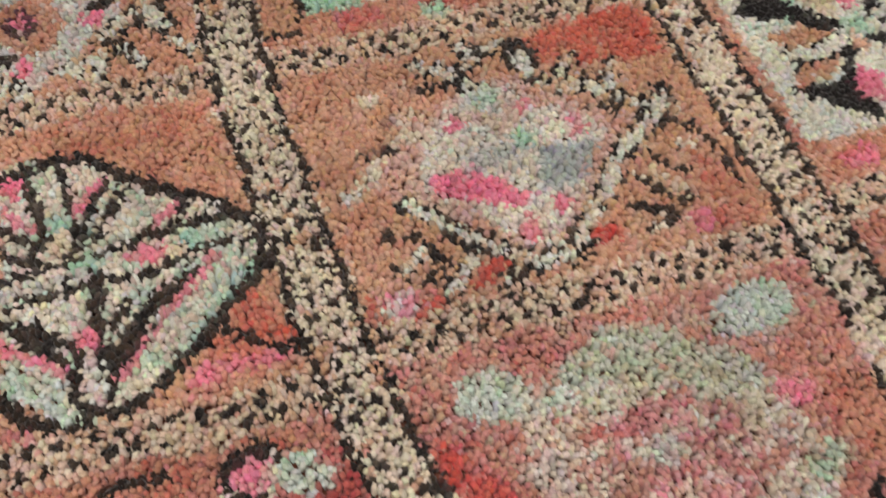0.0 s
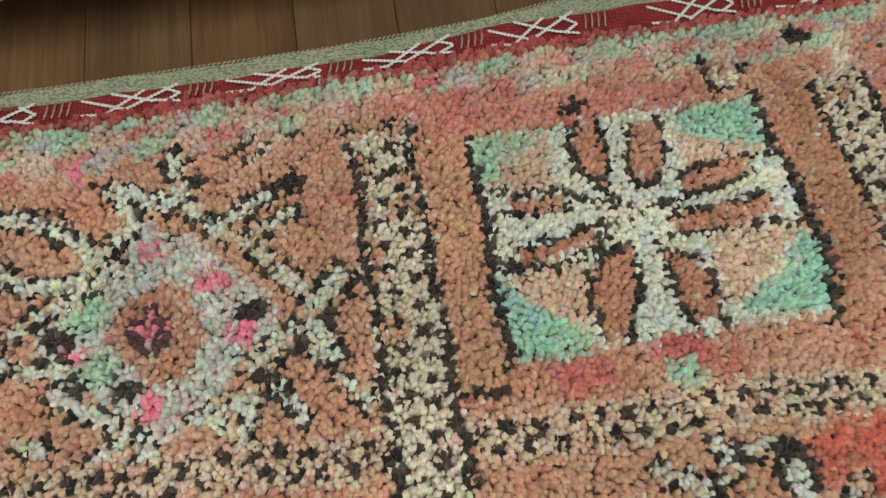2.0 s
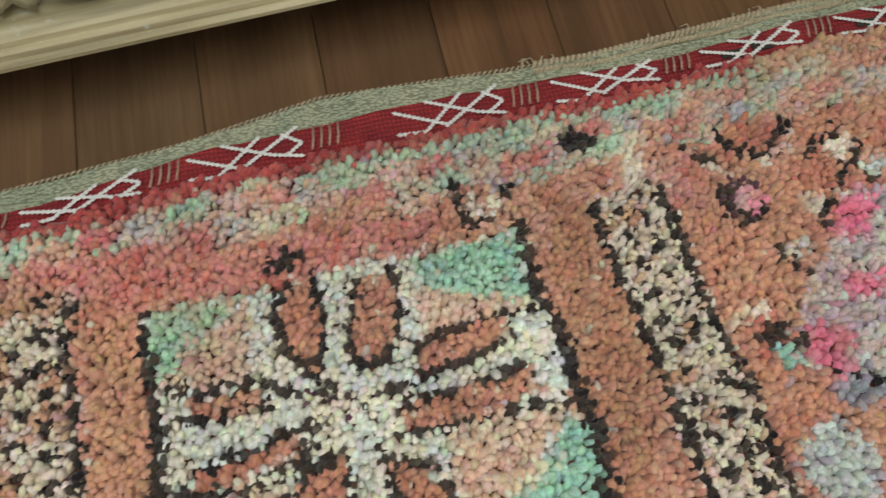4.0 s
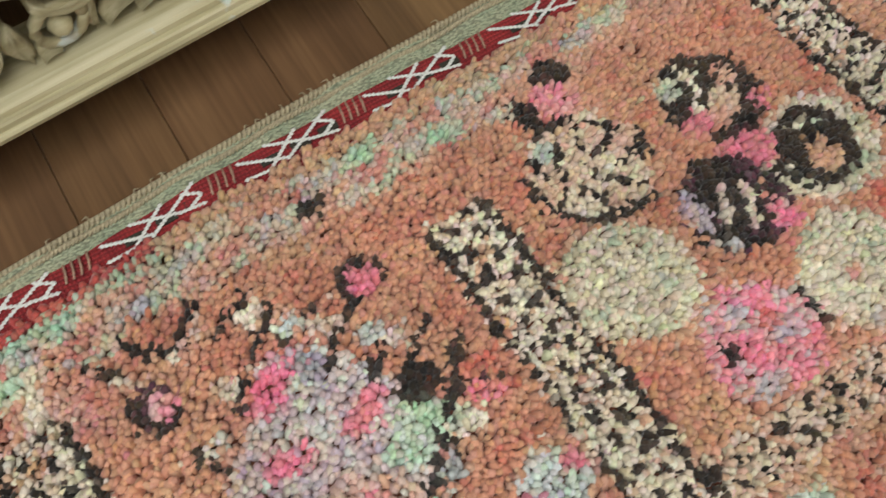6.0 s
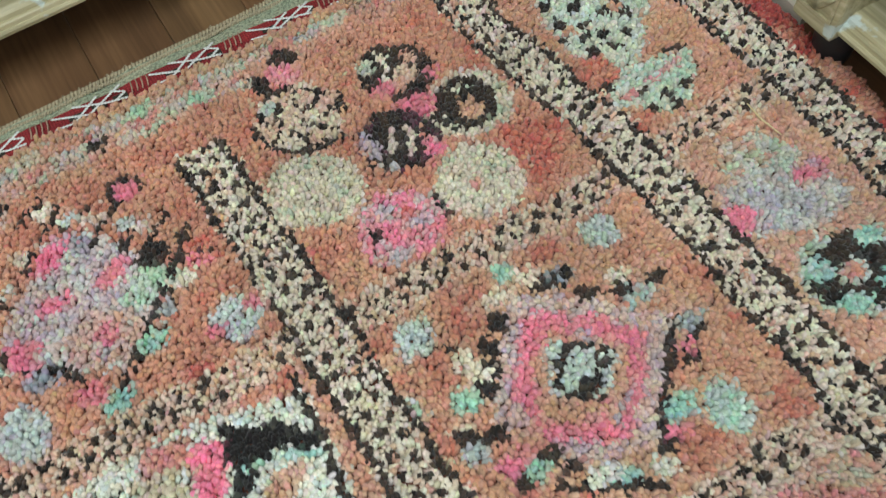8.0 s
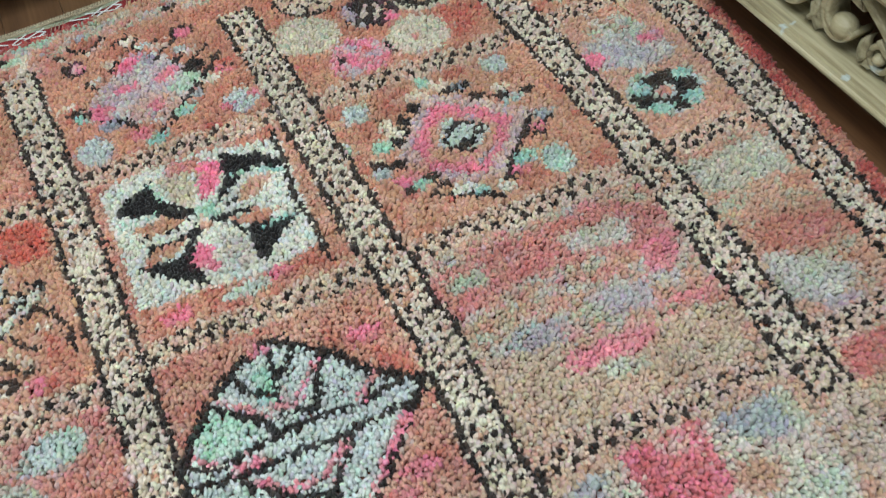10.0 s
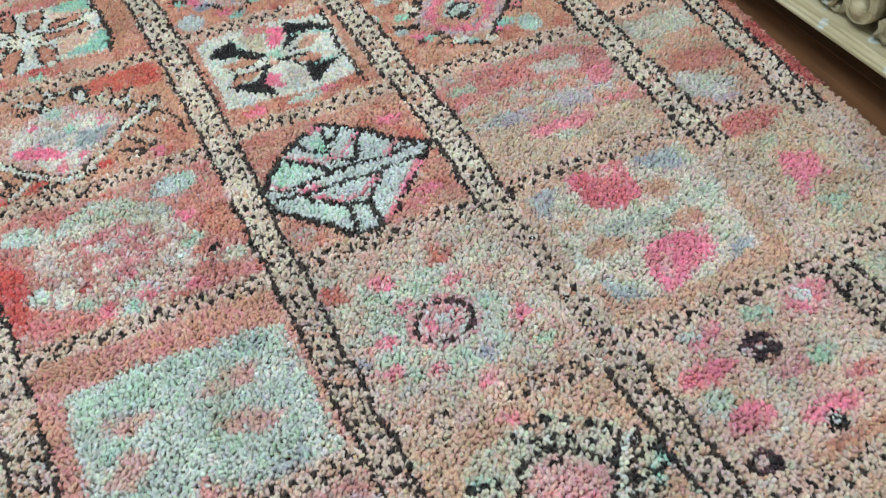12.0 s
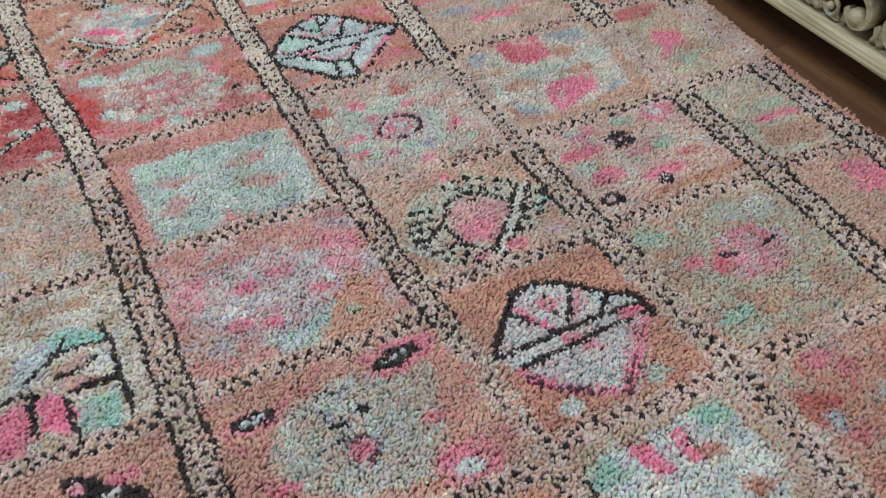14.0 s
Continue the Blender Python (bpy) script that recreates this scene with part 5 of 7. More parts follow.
disc((DARK,), 0.6, 0.6, (80.0, -140.1), (81.7, -140.1), (83.0, -140.2), (78.3, -142.2), (79.8, -142.3), (81.3, -142.3), (76.6, -144.2), (78.1, -144.2), (79.5, -144.3), (74.9, -146.3), (76.2, -146.5))
disc((DARK,), 0.5, 0.5, (62.0, -147.9), (63.5, -147.0), (64.1, -149.3), (65.5, -148.0), (65.9, -150.4), (67.0, -149.2))
# D5
put(cell("D", 5), TAN, SALMON, CREAM, BLUSH, CORAL)
fleck(cell("D", 5), (MIST, SAGE), 0.25, 61)
poly((RUST, TAN, CORAL), (95.8, -147.2), (105.8, -147.0), (116.2, -146.7), (115.4, -148.8), (103.9, -149.6), (95.6, -148.8))
disc((PINK, ROSE, BLUSH), 3.1, 3.1, (109.9, -129.2))
disc((MIST, GREY), 1.2, 1.3, (109.8, -129.4))
disc((ROSE, PINK, BLUSH), 3.4, 3.2, (94.6, -127.3))
disc((MIST, SAGE), 1.6, 1.6, (93.3, -128.0))
disc((ROSE, PINK, RED), 3.9, 1.5, (92.5, -134.0))
disc((SAGE, MIST), 2.1, 2.2, (91.1, -138.3))
disc((PINK, ROSE), 3.0, 1.9, (93.1, -141.2))
disc((ROSE, PINK), 3.7, 1.4, (101.9, -144.1))
disc((ROSE, RED), 2.3, 1.0, (108.4, -141.5))
disc((ROSE, BLUSH), 2.6, 1.4, (101.5, -137.3))
disc((SAGE, MINT), 2.1, 1.4, (103.1, -128.9), (105.9, -137.6))
disc((PLUM, DARK, PLUM), 2.7, 2.1, (100.2, -133.3))
disc((ROSE, MIST), 0.7, 0.6, (100.2, -133.3), (98.3, -133.6), (102.1, -133.0))
disc((DARK,), 1.3, 1.3, (101.3, -145.7))
disc((MIST,), 0.6, 0.6, (101.4, -145.5))
disc((PLUM, DARK), 2.0, 1.7, (91.0, -146.7))
disc((BLUSH, MIST), 0.9, 0.8, (90.8, -146.7))
line((DARK, BROWN), 0.9, (90.1, -125.4), (94.0, -126.7))
# D3
put(cell("D", 3), SALMON, CORAL, STRAW, SAGE)
fleck(cell("D", 3), (ROSE, PINK, RED), 0.3, 71, 0.02)
fleck(cell("D", 3), (SAGE, MIST, LILAC), 0.3, 72, 0.018)
fleck(inside([(86.0, -68.4), (100.4, -67.0), (109.8, -67.3), (116.5, -70.9), (112.9, -75.2), (97.4, -73.0), (86.4, -75.7)]), (RUST, ROSE, RED), 0.8, 531, 0.012)
fleck(inside([(86.5, -81.1), (101.0, -83.3), (115.3, -86.7), (112.1, -93.0), (96.1, -92.3), (86.4, -92.0)]), (STRAW, CREAM, TAN), 0.75, 532, 0.012)
fleck(inside([(87.4, -69.4), (92.6, -69.7), (92.3, -72.5), (88.3, -71.4)]), (SAGE, MINT), 0.8, 533, 0.012)
fleck(inside([(102.0, -69.4), (111.3, -69.7), (110.0, -73.7), (102.2, -72.6)]), (MIST, SAGE), 0.7, 534, 0.012)
fleck(inside([(90.8, -79.3), (97.0, -79.2), (96.1, -82.7), (90.5, -81.8)]), (LILAC, SLATE, TEAL), 0.75, 535, 0.012)
fleck(inside([(101.0, -78.5), (108.5, -79.6), (107.4, -83.2), (100.5, -81.0)]), (LILAC, GREY), 0.7, 536, 0.012)
fleck(inside([(94.3, -84.5), (100.6, -84.2), (106.1, -84.6), (104.3, -87.0), (95.7, -86.8)]), (PINK, PINK, ROSE), 0.9, 537, 0.012)
fleck(inside([(109.7, -74.3), (114.3, -74.5), (112.3, -79.4), (109.2, -78.5)]), (ROSE, PINK), 0.7, 538, 0.012)
fleck(inside([(98.1, -87.1), (103.0, -87.7), (102.8, -89.5), (98.0, -88.9)]), (MIST, SAGE), 0.7, 539, 0.012)
# D4
put(cell("D", 4), TAN, SALMON, STRAW)
poly((CREAM, BLUSH, IVORY, SAGE, STRAW), (87.7, -97.4), (93.2, -97.8), (112.9, -97.2), (113.7, -104.8), (110.8, -119.2), (102.0, -121.4), (93.0, -121.5), (89.1, -119.0), (87.3, -108.5))
poly((SLATE, GREY, LILAC), (88.0, -97.6), (92.4, -97.4), (88.7, -103.1), (87.7, -102.1))
poly((LILAC, GREY, SLATE), (104.0, -97.7), (111.6, -97.2), (111.2, -102.6), (107.2, -101.3))
poly((SLATE, GREY, LILAC), (108.6, -116.6), (110.4, -119.5), (104.5, -120.6))
poly((SLATE, GREY, MIST), (88.9, -115.6), (93.8, -120.9), (88.7, -120.3))
poly((PINK, ROSE, RED, PINK), (94.2, -96.6), (98.5, -97.0), (103.6, -95.9), (102.6, -103.7), (99.2, -105.7), (95.1, -104.4), (93.9, -100.9))
poly((SALMON, BLUSH), (98.2, -97.5), (101.6, -97.5), (101.4, -99.1), (98.1, -99.1))
disc((TAN, SALMON, RUST), 2.4, 2.2, (104.6, -104.7))
poly((PINK, PINK, ROSE), (96.6, -113.5), (100.2, -112.7), (106.2, -113.7), (104.3, -118.8), (100.3, -119.8), (95.5, -121.7), (95.0, -118.4))
fleck(inside([(98.1, -115.3), (100.2, -115.6), (97.5, -119.2), (95.9, -119.3)]), (BLUSH, CREAM), 0.8, 541, 0.012)
disc((TAN, SALMON, RUST), 2.8, 1.7, (105.2, -111.2))
disc((TAN, SALMON), 3.3, 1.7, (92.6, -111.3))
disc((TAN, SALMON, CREAM), 2.4, 1.3, (91.3, -105.4))
poly((MIST, SAGE, IVORY), (107.1, -105.9), (112.5, -106.5), (111.5, -111.4), (107.0, -109.7))
poly((MIST, IVORY), (87.1, -110.3), (89.1, -110.8), (89.0, -115.4), (87.1, -114.9))
fleck(inside([(92.7, -107.1), (106.0, -107.6), (106.1, -109.8), (93.3, -110.0)]), (MIST, SAGE, GREY), 0.7, 542, 0.012)
# E3 E4 E5
put(cell("E", 3), SALMON, CORAL, SAGE)
fleck(cell("E", 3), (CORAL, RUST), 0.3, 82, 0.03)
put(cell("E", 4), STRAW, TAN, CREAM, SAGE)
put(cell("E", 5), STRAW, SAGE, CREAM, TAN)
put(cell("E", 6), TAN, SALMON, STRAW)
fleck(inside([(121.0, -65.8), (134.3, -66.6), (132.6, -73.0), (121.8, -71.8)]), (MIST, SAGE, IVORY), 0.85, 551, 0.012)
fleck(inside([(122.3, -77.9), (133.9, -80.5), (133.4, -84.6), (122.6, -82.7)]), (ROSE, RED, CORAL), 0.7, 552, 0.012)
fleck(inside([(121.5, -82.1), (130.3, -87.5), (124.0, -91.6), (119.4, -88.2)]), (MIST, GREY, SAGE), 0.85, 553, 0.012)
fleck(inside([(123.2, -90.1), (128.3, -90.8), (126.5, -93.3), (122.8, -92.0)]), (LILAC, SLATE), 0.7, 554, 0.012)
poly((ROSE, RED, SALMON, CORAL), (120.7, -95.6), (129.5, -95.5), (131.8, -98.0), (124.3, -100.6), (120.0, -100.3))
poly((PINK, ROSE, PINK), (124.2, -105.7), (128.5, -108.3), (126.9, -112.9), (124.2, -112.0), (121.7, -115.5), (120.2, -115.0), (122.3, -111.7), (121.7, -109.1))
poly((MINT, SAGE), (122.3, -115.3), (127.8, -117.0), (123.4, -119.5))
disc((SAGE, STRAW), 2.4, 1.2, (123.7, -103.1))
line((DARK, BROWN), 0.9, (118.8, -127.0), (122.5, -125.4), (132.1, -126.0))
poly((ROSE, PINK), (121.4, -138.3), (131.5, -138.9), (133.5, -140.7), (123.3, -140.2))
poly((MINT, SAGE), (122.2, -135.9), (131.9, -135.9), (130.0, -137.6))
fleck(inside([(121.7, -141.0), (134.0, -143.1), (129.5, -149.0), (120.7, -145.8)]), (RUST, TAN), 0.7, 555, 0.012)
poly((ROSE, PINK, SALMON), (127.2, -154.7), (136.1, -155.8), (131.7, -163.4), (125.8, -162.8))
# D6 D7
put(cell("D", 6), TAN, SAGE, STRAW)
fleck(cell("D", 6), (SAGE, MIST), 0.25, 91, 0.02)
fleck(cell("D", 6), (TAN, RUST, SALMON), 0.4, 92, 0.02)
put(cell("D", 7), RUST, SALMON, TAN, RED)
fleck(cell("D", 7), (GREY, SAGE), 0.3, 93, 0.03)
line((SAGE, STRAW, MIST), 0.9, (100.9, -156.3), (93.3, -168.3))
line((SAGE, STRAW, MIST), 0.9, (113.7, -161.3), (104.5, -173.8))
line((SAGE, STRAW), 0.9, (93.3, -168.3), (104.6, -172.8))
poly((ROSE, PINK, RED, BLUSH), (99.1, -161.2), (106.0, -159.9), (109.3, -165.5), (104.2, -170.8), (98.2, -170.5), (95.4, -166.7))
fleck(inside([(99.1, -161.2), (106.0, -159.9), (109.3, -165.5), (104.2, -170.8), (98.2, -170.5)]), (BLUSH, GREY), 0.5, 561, 0.012)
disc((PINK, ROSE), 1.6, 1.3, (93.5, -164.3))
line((DARK, PLUM), 0.8, (98.0, -164.7), (100.3, -165.0))
line((DARK, PLUM), 0.8, (104.8, -164.8), (107.3, -164.7))
disc((MINT, SAGE), 2.9, 1.5, (93.1, -175.5))
disc((SAGE, MINT), 2.5, 1.4, (91.0, -157.1))
fleck(inside([(101.7, -154.5), (113.3, -155.7), (110.7, -160.5), (101.3, -158.0)]), (MIST, SAGE), 0.6, 562, 0.012)
poly((RUST, RED), (90.9, -189.6), (96.2, -191.7), (92.0, -196.1), (89.2, -193.9))
disc((PINK, ROSE), 1.9, 1.6, (97.5, -185.8))
disc((SLATE, GREY), 1.2, 1.8, (93.6, -195.0))
disc((RED, ROSE), 1.6, 1.2, (94.3, -198.0), (100.2, -189.0))
# C6 hexagon
put(cell("C", 6), TAN, CORAL, RUST)
poly((MIST, GREY, BLUSH, MIST), (59.6, -168.4), (67.6, -158.2), (71.8, -157.8), (75.9, -160.4), (82.5, -166.1), (82.7, -170.5), (74.3, -180.9), (71.5, -180.0), (66.0, -176.7), (62.1, -171.7))
line((DARK, BROWN), 1.2, (59.6, -168.6), (67.5, -158.4), (71.6, -157.4), (75.2, -159.9), (78.9, -163.0), (82.8, -165.7), (83.2, -170.2))
line((DARK, BROWN), 0.9, (59.6, -168.4), (67.5, -167.7), (76.4, -167.4), (83.6, -167.3))
line((DARK, BROWN), 0.9, (62.5, -171.0), (71.3, -170.2), (80.7, -169.0), (83.8, -169.2))
line((DARK, BROWN), 0.9, (65.7, -162.4), (68.8, -165.3), (70.0, -167.8))
line((DARK, BROWN), 0.9, (75.6, -160.9), (71.4, -167.5))
line((DARK, BROWN), 0.9, (79.6, -163.5), (77.3, -166.4))
line((DARK, BROWN), 0.7, (71.1, -160.0), (71.2, -164.9))
line((PINK, ROSE), 0.9, (76.4, -162.0), (73.3, -165.9))
line((PINK, ROSE), 0.9, (66.2, -161.2), (69.8, -166.6))
disc((PINK, ROSE), 1.6, 1.3, (70.9, -162.1))
disc((PINK, ROSE), 1.8, 1.0, (80.5, -168.2))
disc((PINK, ROSE), 1.4, 0.9, (71.2, -169.1), (72.7, -171.6))
line((GREY, SLATE), 0.7, (69.0, -172.9), (71.3, -176.1))
line((ROSE, PINK, PLUM), 1.6, (81.7, -170.7), (73.2, -180.2))
line((ROSE, PINK, PLUM), 1.5, (61.9, -171.8), (66.7, -177.0), (71.7, -179.9))
line((BLUSH, ROSE), 0.7, (80.0, -170.9), (72.8, -178.9))
disc((GREY, SAGE), 1.7, 1.5, (77.8, -179.3))
disc((SAGE, MIST), 1.8, 1.2, (65.3, -179.4))
# C7
put(cell("C", 7), STRAW, SALMON, SAGE)
poly((GREY, MIST, IVORY), (63.0, -187.7), (71.2, -187.0), (77.2, -186.5), (82.9, -190.2), (83.4, -198.2), (80.6, -202.7), (60.6, -193.3))
poly((MINT, TEAL), (62.3, -188.4), (66.3, -187.4), (65.3, -191.4), (61.6, -191.5))
poly((PINK, PINK, ROSE), (68.3, -187.7), (71.3, -188.2), (71.8, -192.9), (69.8, -193.0), (68.4, -190.4))
poly((PINK, PINK, ROSE), (74.2, -187.7), (75.9, -187.8), (76.3, -193.2), (73.8, -193.1))
poly((TEAL, MINT), (77.5, -186.4), (82.2, -186.5), (82.7, -189.6), (78.4, -189.7))
poly((MIST, IVORY), (79.9, -194.1), (82.9, -193.5), (83.4, -198.4), (79.3, -197.3))
disc((RUST, CORAL), 1.7, 1.3, (77.7, -192.8))
poly((RUST, CORAL), (77.4, -197.2), (82.9, -199.0), (78.2, -200.4))
line((BROWN, RUST), 0.6, (68.2, -187.4), (71.5, -187.9))
line((BROWN, RUST), 0.6, (75.6, -188.9), (76.5, -193.6))
# B5
put(cell("B", 5), SALMON, ROSE, TAN, BLUSH)
fleck(cell("B", 5), (GREY, MIST, LILAC), 0.3, 101, 0.03)
poly((MIST, BLUSH, GREY, ROSE), (25.9, -136.8), (34.3, -133.6), (45.5, -137.1), (48.3, -144.6), (41.2, -150.6), (33.6, -151.6), (25.0, -144.5))
poly((MIST, GREY, MINT), (33.6, -151.6), (41.2, -150.6), (47.7, -146.3), (43.4, -154.0), (36.2, -156.3))
poly((ROSE, BLUSH), (23.9, -134.5), (28.7, -135.6), (27.8, -142.8), (23.4, -140.7))
disc((PINK, ROSE), 1.8, 1.4, (33.8, -140.4), (38.8, -139.2), (43.8, -145.0), (31.1, -147.5), (35.2, -148.8))
fleck(inside([(47.2, -132.1), (51.9, -134.5), (50.0, -144.7), (45.2, -141.0)]), (ROSE, PINK, SALMON), 0.6, 214, 0.012)
poly((ROSE, RUST), (43.3, -151.6), (46.2, -150.6), (42.7, -156.0))
poly((CORAL, TAN, SALMON), (48.9, -142.9), (51.9, -153.4), (45.4, -157.3), (39.3, -156.6), (45.5, -147.7))
disc((DARK, MINT), 1.1, 0.9, (46.4, -151.3))
# B6
put(cell("B", 6), SALMON, TAN, ROSE)
poly((GREY, SAGE, MIST, SAGE, SLATE), (32.3, -164.1), (37.1, -163.1), (42.1, -162.3), (52.1, -165.3), (50.9, -172.5), (47.2, -182.0), (36.9, -181.0), (29.9, -176.8), (28.7, -170.1))
fleck(inside([(32.3, -164.1), (37.1, -163.1), (42.1, -162.3), (52.1, -165.3), (50.9, -172.5), (47.2, -182.0), (36.9, -181.0), (29.9, -176.8), (28.7, -170.1)]), (TAN, SALMON, STRAW), 0.45, 651, 0.014)
poly((ROSE, PINK, SALMON), (44.0, -160.3), (48.2, -158.6), (54.2, -160.1), (54.4, -162.7), (48.9, -165.6), (44.4, -164.1))
poly((DARK, BROWN), (44.7, -162.0), (48.4, -160.2), (52.3, -161.1), (52.1, -162.8), (48.0, -163.7), (45.0, -163.3))
line((MIST, GREY), 0.8, (46.4, -162.2), (50.1, -161.8))
poly((ROSE, PINK, SALMON), (23.8, -164.0), (28.2, -162.7), (32.6, -163.6), (31.3, -166.3), (26.5, -166.5))
poly((DARK, BROWN), (24.6, -164.7), (27.4, -162.9), (31.6, -163.7), (30.7, -165.4), (27.3, -166.0))
line((MIST, GREY), 0.9, (26.8, -164.7), (29.7, -164.2))
line((DARK, SLATE), 0.8, (36.8, -164.2), (40.6, -164.6))
line((SLATE, DARK), 0.8, (33.6, -173.0), (39.0, -171.5))
line((SLATE, GREY), 0.7, (43.8, -172.3), (46.8, -170.8))
disc((DARK, SLATE), 1.1, 0.9, (38.1, -169.3), (41.5, -168.2), (36.9, -167.3))
disc((SLATE, PLUM, GREY), 2.5, 2.3, (39.4, -174.0))
disc((PINK, ROSE), 1.4, 1.8, (39.3, -174.4))
disc((PINK, ROSE), 1.6, 1.1, (49.0, -173.6))
disc((ROSE, PINK, SALMON), 4.2, 3.5, (50.4, -181.7))
disc((MIST, GREY), 1.9, 1.4, (50.4, -181.9))
disc((ROSE, PINK), 1.9, 1.0, (29.6, -175.6))
# A4 A5 A6
put(cell("A", 4), TAN, SALMON, STRAW, BLUSH)
fleck(cell("A", 4), (MIST, SAGE), 0.35, 111, 0.03)
fleck(cell("A", 4), (ROSE, PINK), 0.12, 112, 0.025)
put(cell("A", 5), STRAW, TAN, SAGE, BLUSH)
fleck(cell("A", 5), (MIST, IVORY), 0.4, 113, 0.03)
put(cell("A", 6), TAN, SALMON, RUST)
poly((CRIMSON, RED, ROSE), (4.7, -75.8), (11.0, -72.8), (17.0, -82.2), (15.3, -94.7), (3.2, -94.0))
edged(0.8, (3.6, -89.1), (8.8, -84.8), (14.0, -81.7))
disc((MIST, SAGE), 1.8, 1.1, (7.7, -75.3), (6.9, -83.9), (10.8, -93.3))
poly((MINT, TEAL), (5.4, -137.6), (8.2, -136.9), (12.8, -139.8), (13.8, -141.9), (6.6, -140.8))
poly((LILAC, GREY, MIST), (0.9, -141.2), (4.5, -138.6), (6.9, -140.9), (3.8, -145.8), (0.8, -146.5))
poly((TAN, BLUSH), (5.8, -144.1), (11.3, -142.6), (10.7, -145.7), (6.3, -146.2))
poly((IVORY, MIST), (10.6, -144.2), (14.1, -143.9), (14.4, -148.8), (9.8, -147.4))
poly((TAN, ROSE, BLUSH), (5.8, -147.6), (9.9, -146.8), (13.7, -148.9), (7.8, -149.0))
poly((MINT, TEAL, SAGE), (8.4, -151.4), (13.7, -151.7), (13.4, -157.8), (8.4, -157.6))
poly((PINK, PINK, ROSE), (3.2, -148.9), (6.8, -149.4), (8.4, -153.4), (7.3, -156.8), (3.9, -154.5))
poly((PINK, PINK, ROSE), (-2.6, -149.5), (1.7, -148.8), (2.4, -153.3), (1.0, -157.6), (-3.1, -156.3))
line((DARK, BROWN), 0.8, (6.1, -141.1), (13.1, -141.8))
line((DARK, BROWN), 0.8, (6.3, -145.8), (10.0, -145.8), (11.8, -144.2))
line((DARK, BROWN), 0.9, (7.4, -149.4), (14.2, -149.1))
line((DARK, BROWN), 0.9, (9.6, -148.6), (13.0, -148.5))
line((DARK, BROWN), 1.0, (2.4, -147.3), (2.9, -154.8))
line((DARK, BROWN), 1.0, (6.7, -150.2), (7.9, -157.4))
line((DARK, BROWN), 1.0, (-1.8, -147.9), (1.1, -146.9), (3.3, -148.3))
line((DARK, BROWN), 0.9, (13.2, -138.5), (14.1, -143.2), (14.2, -150.8), (14.9, -156.8))
line((DARK, BROWN), 0.8, (2.0, -145.0), (6.0, -142.5), (7.9, -138.9))
disc((STRAW, TAN), 2.5, 1.6, (4.8, -132.5), (10.3, -132.7))
poly((DARK, BROWN), (4.6, -163.0), (7.1, -163.2), (10.9, -165.8), (15.0, -169.3), (13.9, -170.6), (5.1, -166.5))
disc((BLUSH, PINK), 1.0, 1.2, (6.4, -165.0))
disc((PINK, ROSE, SALMON), 2.2, 1.2, (12.1, -165.4))
disc((SALMON, MIST), 1.1, 0.8, (10.3, -167.7))


# which panel, band or border each knot belongs to
OWNER = np.where(COL >= 0, 100 + COL * 10 + ROW, 1)
OWNER[top] = 2

# cross bands, then the long bands with their dark borders
for c, ys in ROWS.items():
    for k, y in enumerate(ys):
        d = PY - y + 0.002 * np.sin(PX * 37 + k)
        sel = (COL == c) & (np.abs(d) < 0.0185)
        put(sel, *((CREAM, BISQUE, SALMON, BISQUE) if k < 2 else (CREAM, BLUSH, BISQUE, SALMON, STRAW)))
        put(sel & (_rng.random(len(PX)) < 0.16), CORAL, TAN)
        OWNER[sel] = 300 + c * 10 + k
        u = (PX / 0.0205 + (d > 0) * 0.5 + 0.15 * np.sin(PX * 47 + c)) % 1
        faint = 0.45 if (c, k) in ((2, 5), (3, 5), (2, 3)) else 0.16
        put(sel & (np.abs(np.abs(d) - 0.0072) < 0.0047) & (u < 0.43) & (N1 + _rng.normal(0, 0.03, len(PX)) > faint - 0.06), BROWN, DARK)
for i in range(6):
    # the bands draw in towards the far end of the rug
    draw = np.interp(-PY, (0.3, 0.8, 1.3, 1.6), ((1, 0.9, 0.76, 0.72) if i == 2 else (1, 0.96, 0.9, 0.88)))
    d = (PX - VX[i]) / draw
    live = PY < -0.085 if i in (1, 2, 3) else PY < -0.02
    sel = (np.abs(d) < 0.0285) & live
    OWNER[sel] = 200 + i
    put(sel, CREAM, BISQUE, IVORY, BLUSH)
    put(sel & (PY < -0.95), CREAM, STRAW, BLUSH, BISQUE, GREY)
    put(sel & (N2 + _rng.normal(0, 0.12, len(PX)) > 0.78), SALMON, CORAL, TAN)
    worn = ~((PY < -1.0) & (PY > -1.24) & (i >= 4) & (N2 > 0.25)) & ~((PY < -1.65) & (i == 2) & (N2 > 0.5))
    u = (PY / 0.0205 + (d > 0) * 0.5 + 0.1 * np.sin(PY * 43 + i)) % 1
    ink = (BROWN, DARK)
    share, wide = np.interp(-PY, (0.3, 0.7), (0.36 if i < 2 else 0.43, 0.4)), np.interp(-PY, (0.3, 0.7), (0.005, 0.0046))
    put(sel & (np.abs(np.abs(d) - 0.0085) < wide) & (u < share) & worn & (N1 > 0.08), *ink)
    gap = (N1 > 0.09) & (_rng.random(len(PX)) > np.interp(-PY, (0.3, 0.7), (0.07, 0.02))) & worn & ~((PY < -0.98) & (PY > -1.28) & (i == 3)) & ~((PY < -1.02) & (PY > -1.27) & (i == 4)) & ~((PY < -1.6) & (i in (2, 3)) & (N3 > 0.3))
    put(sel & (np.abs(np.abs(d) - 0.0238 - 0.002 * (N2 - 0.5)) < 0.0038) & gap, *ink)

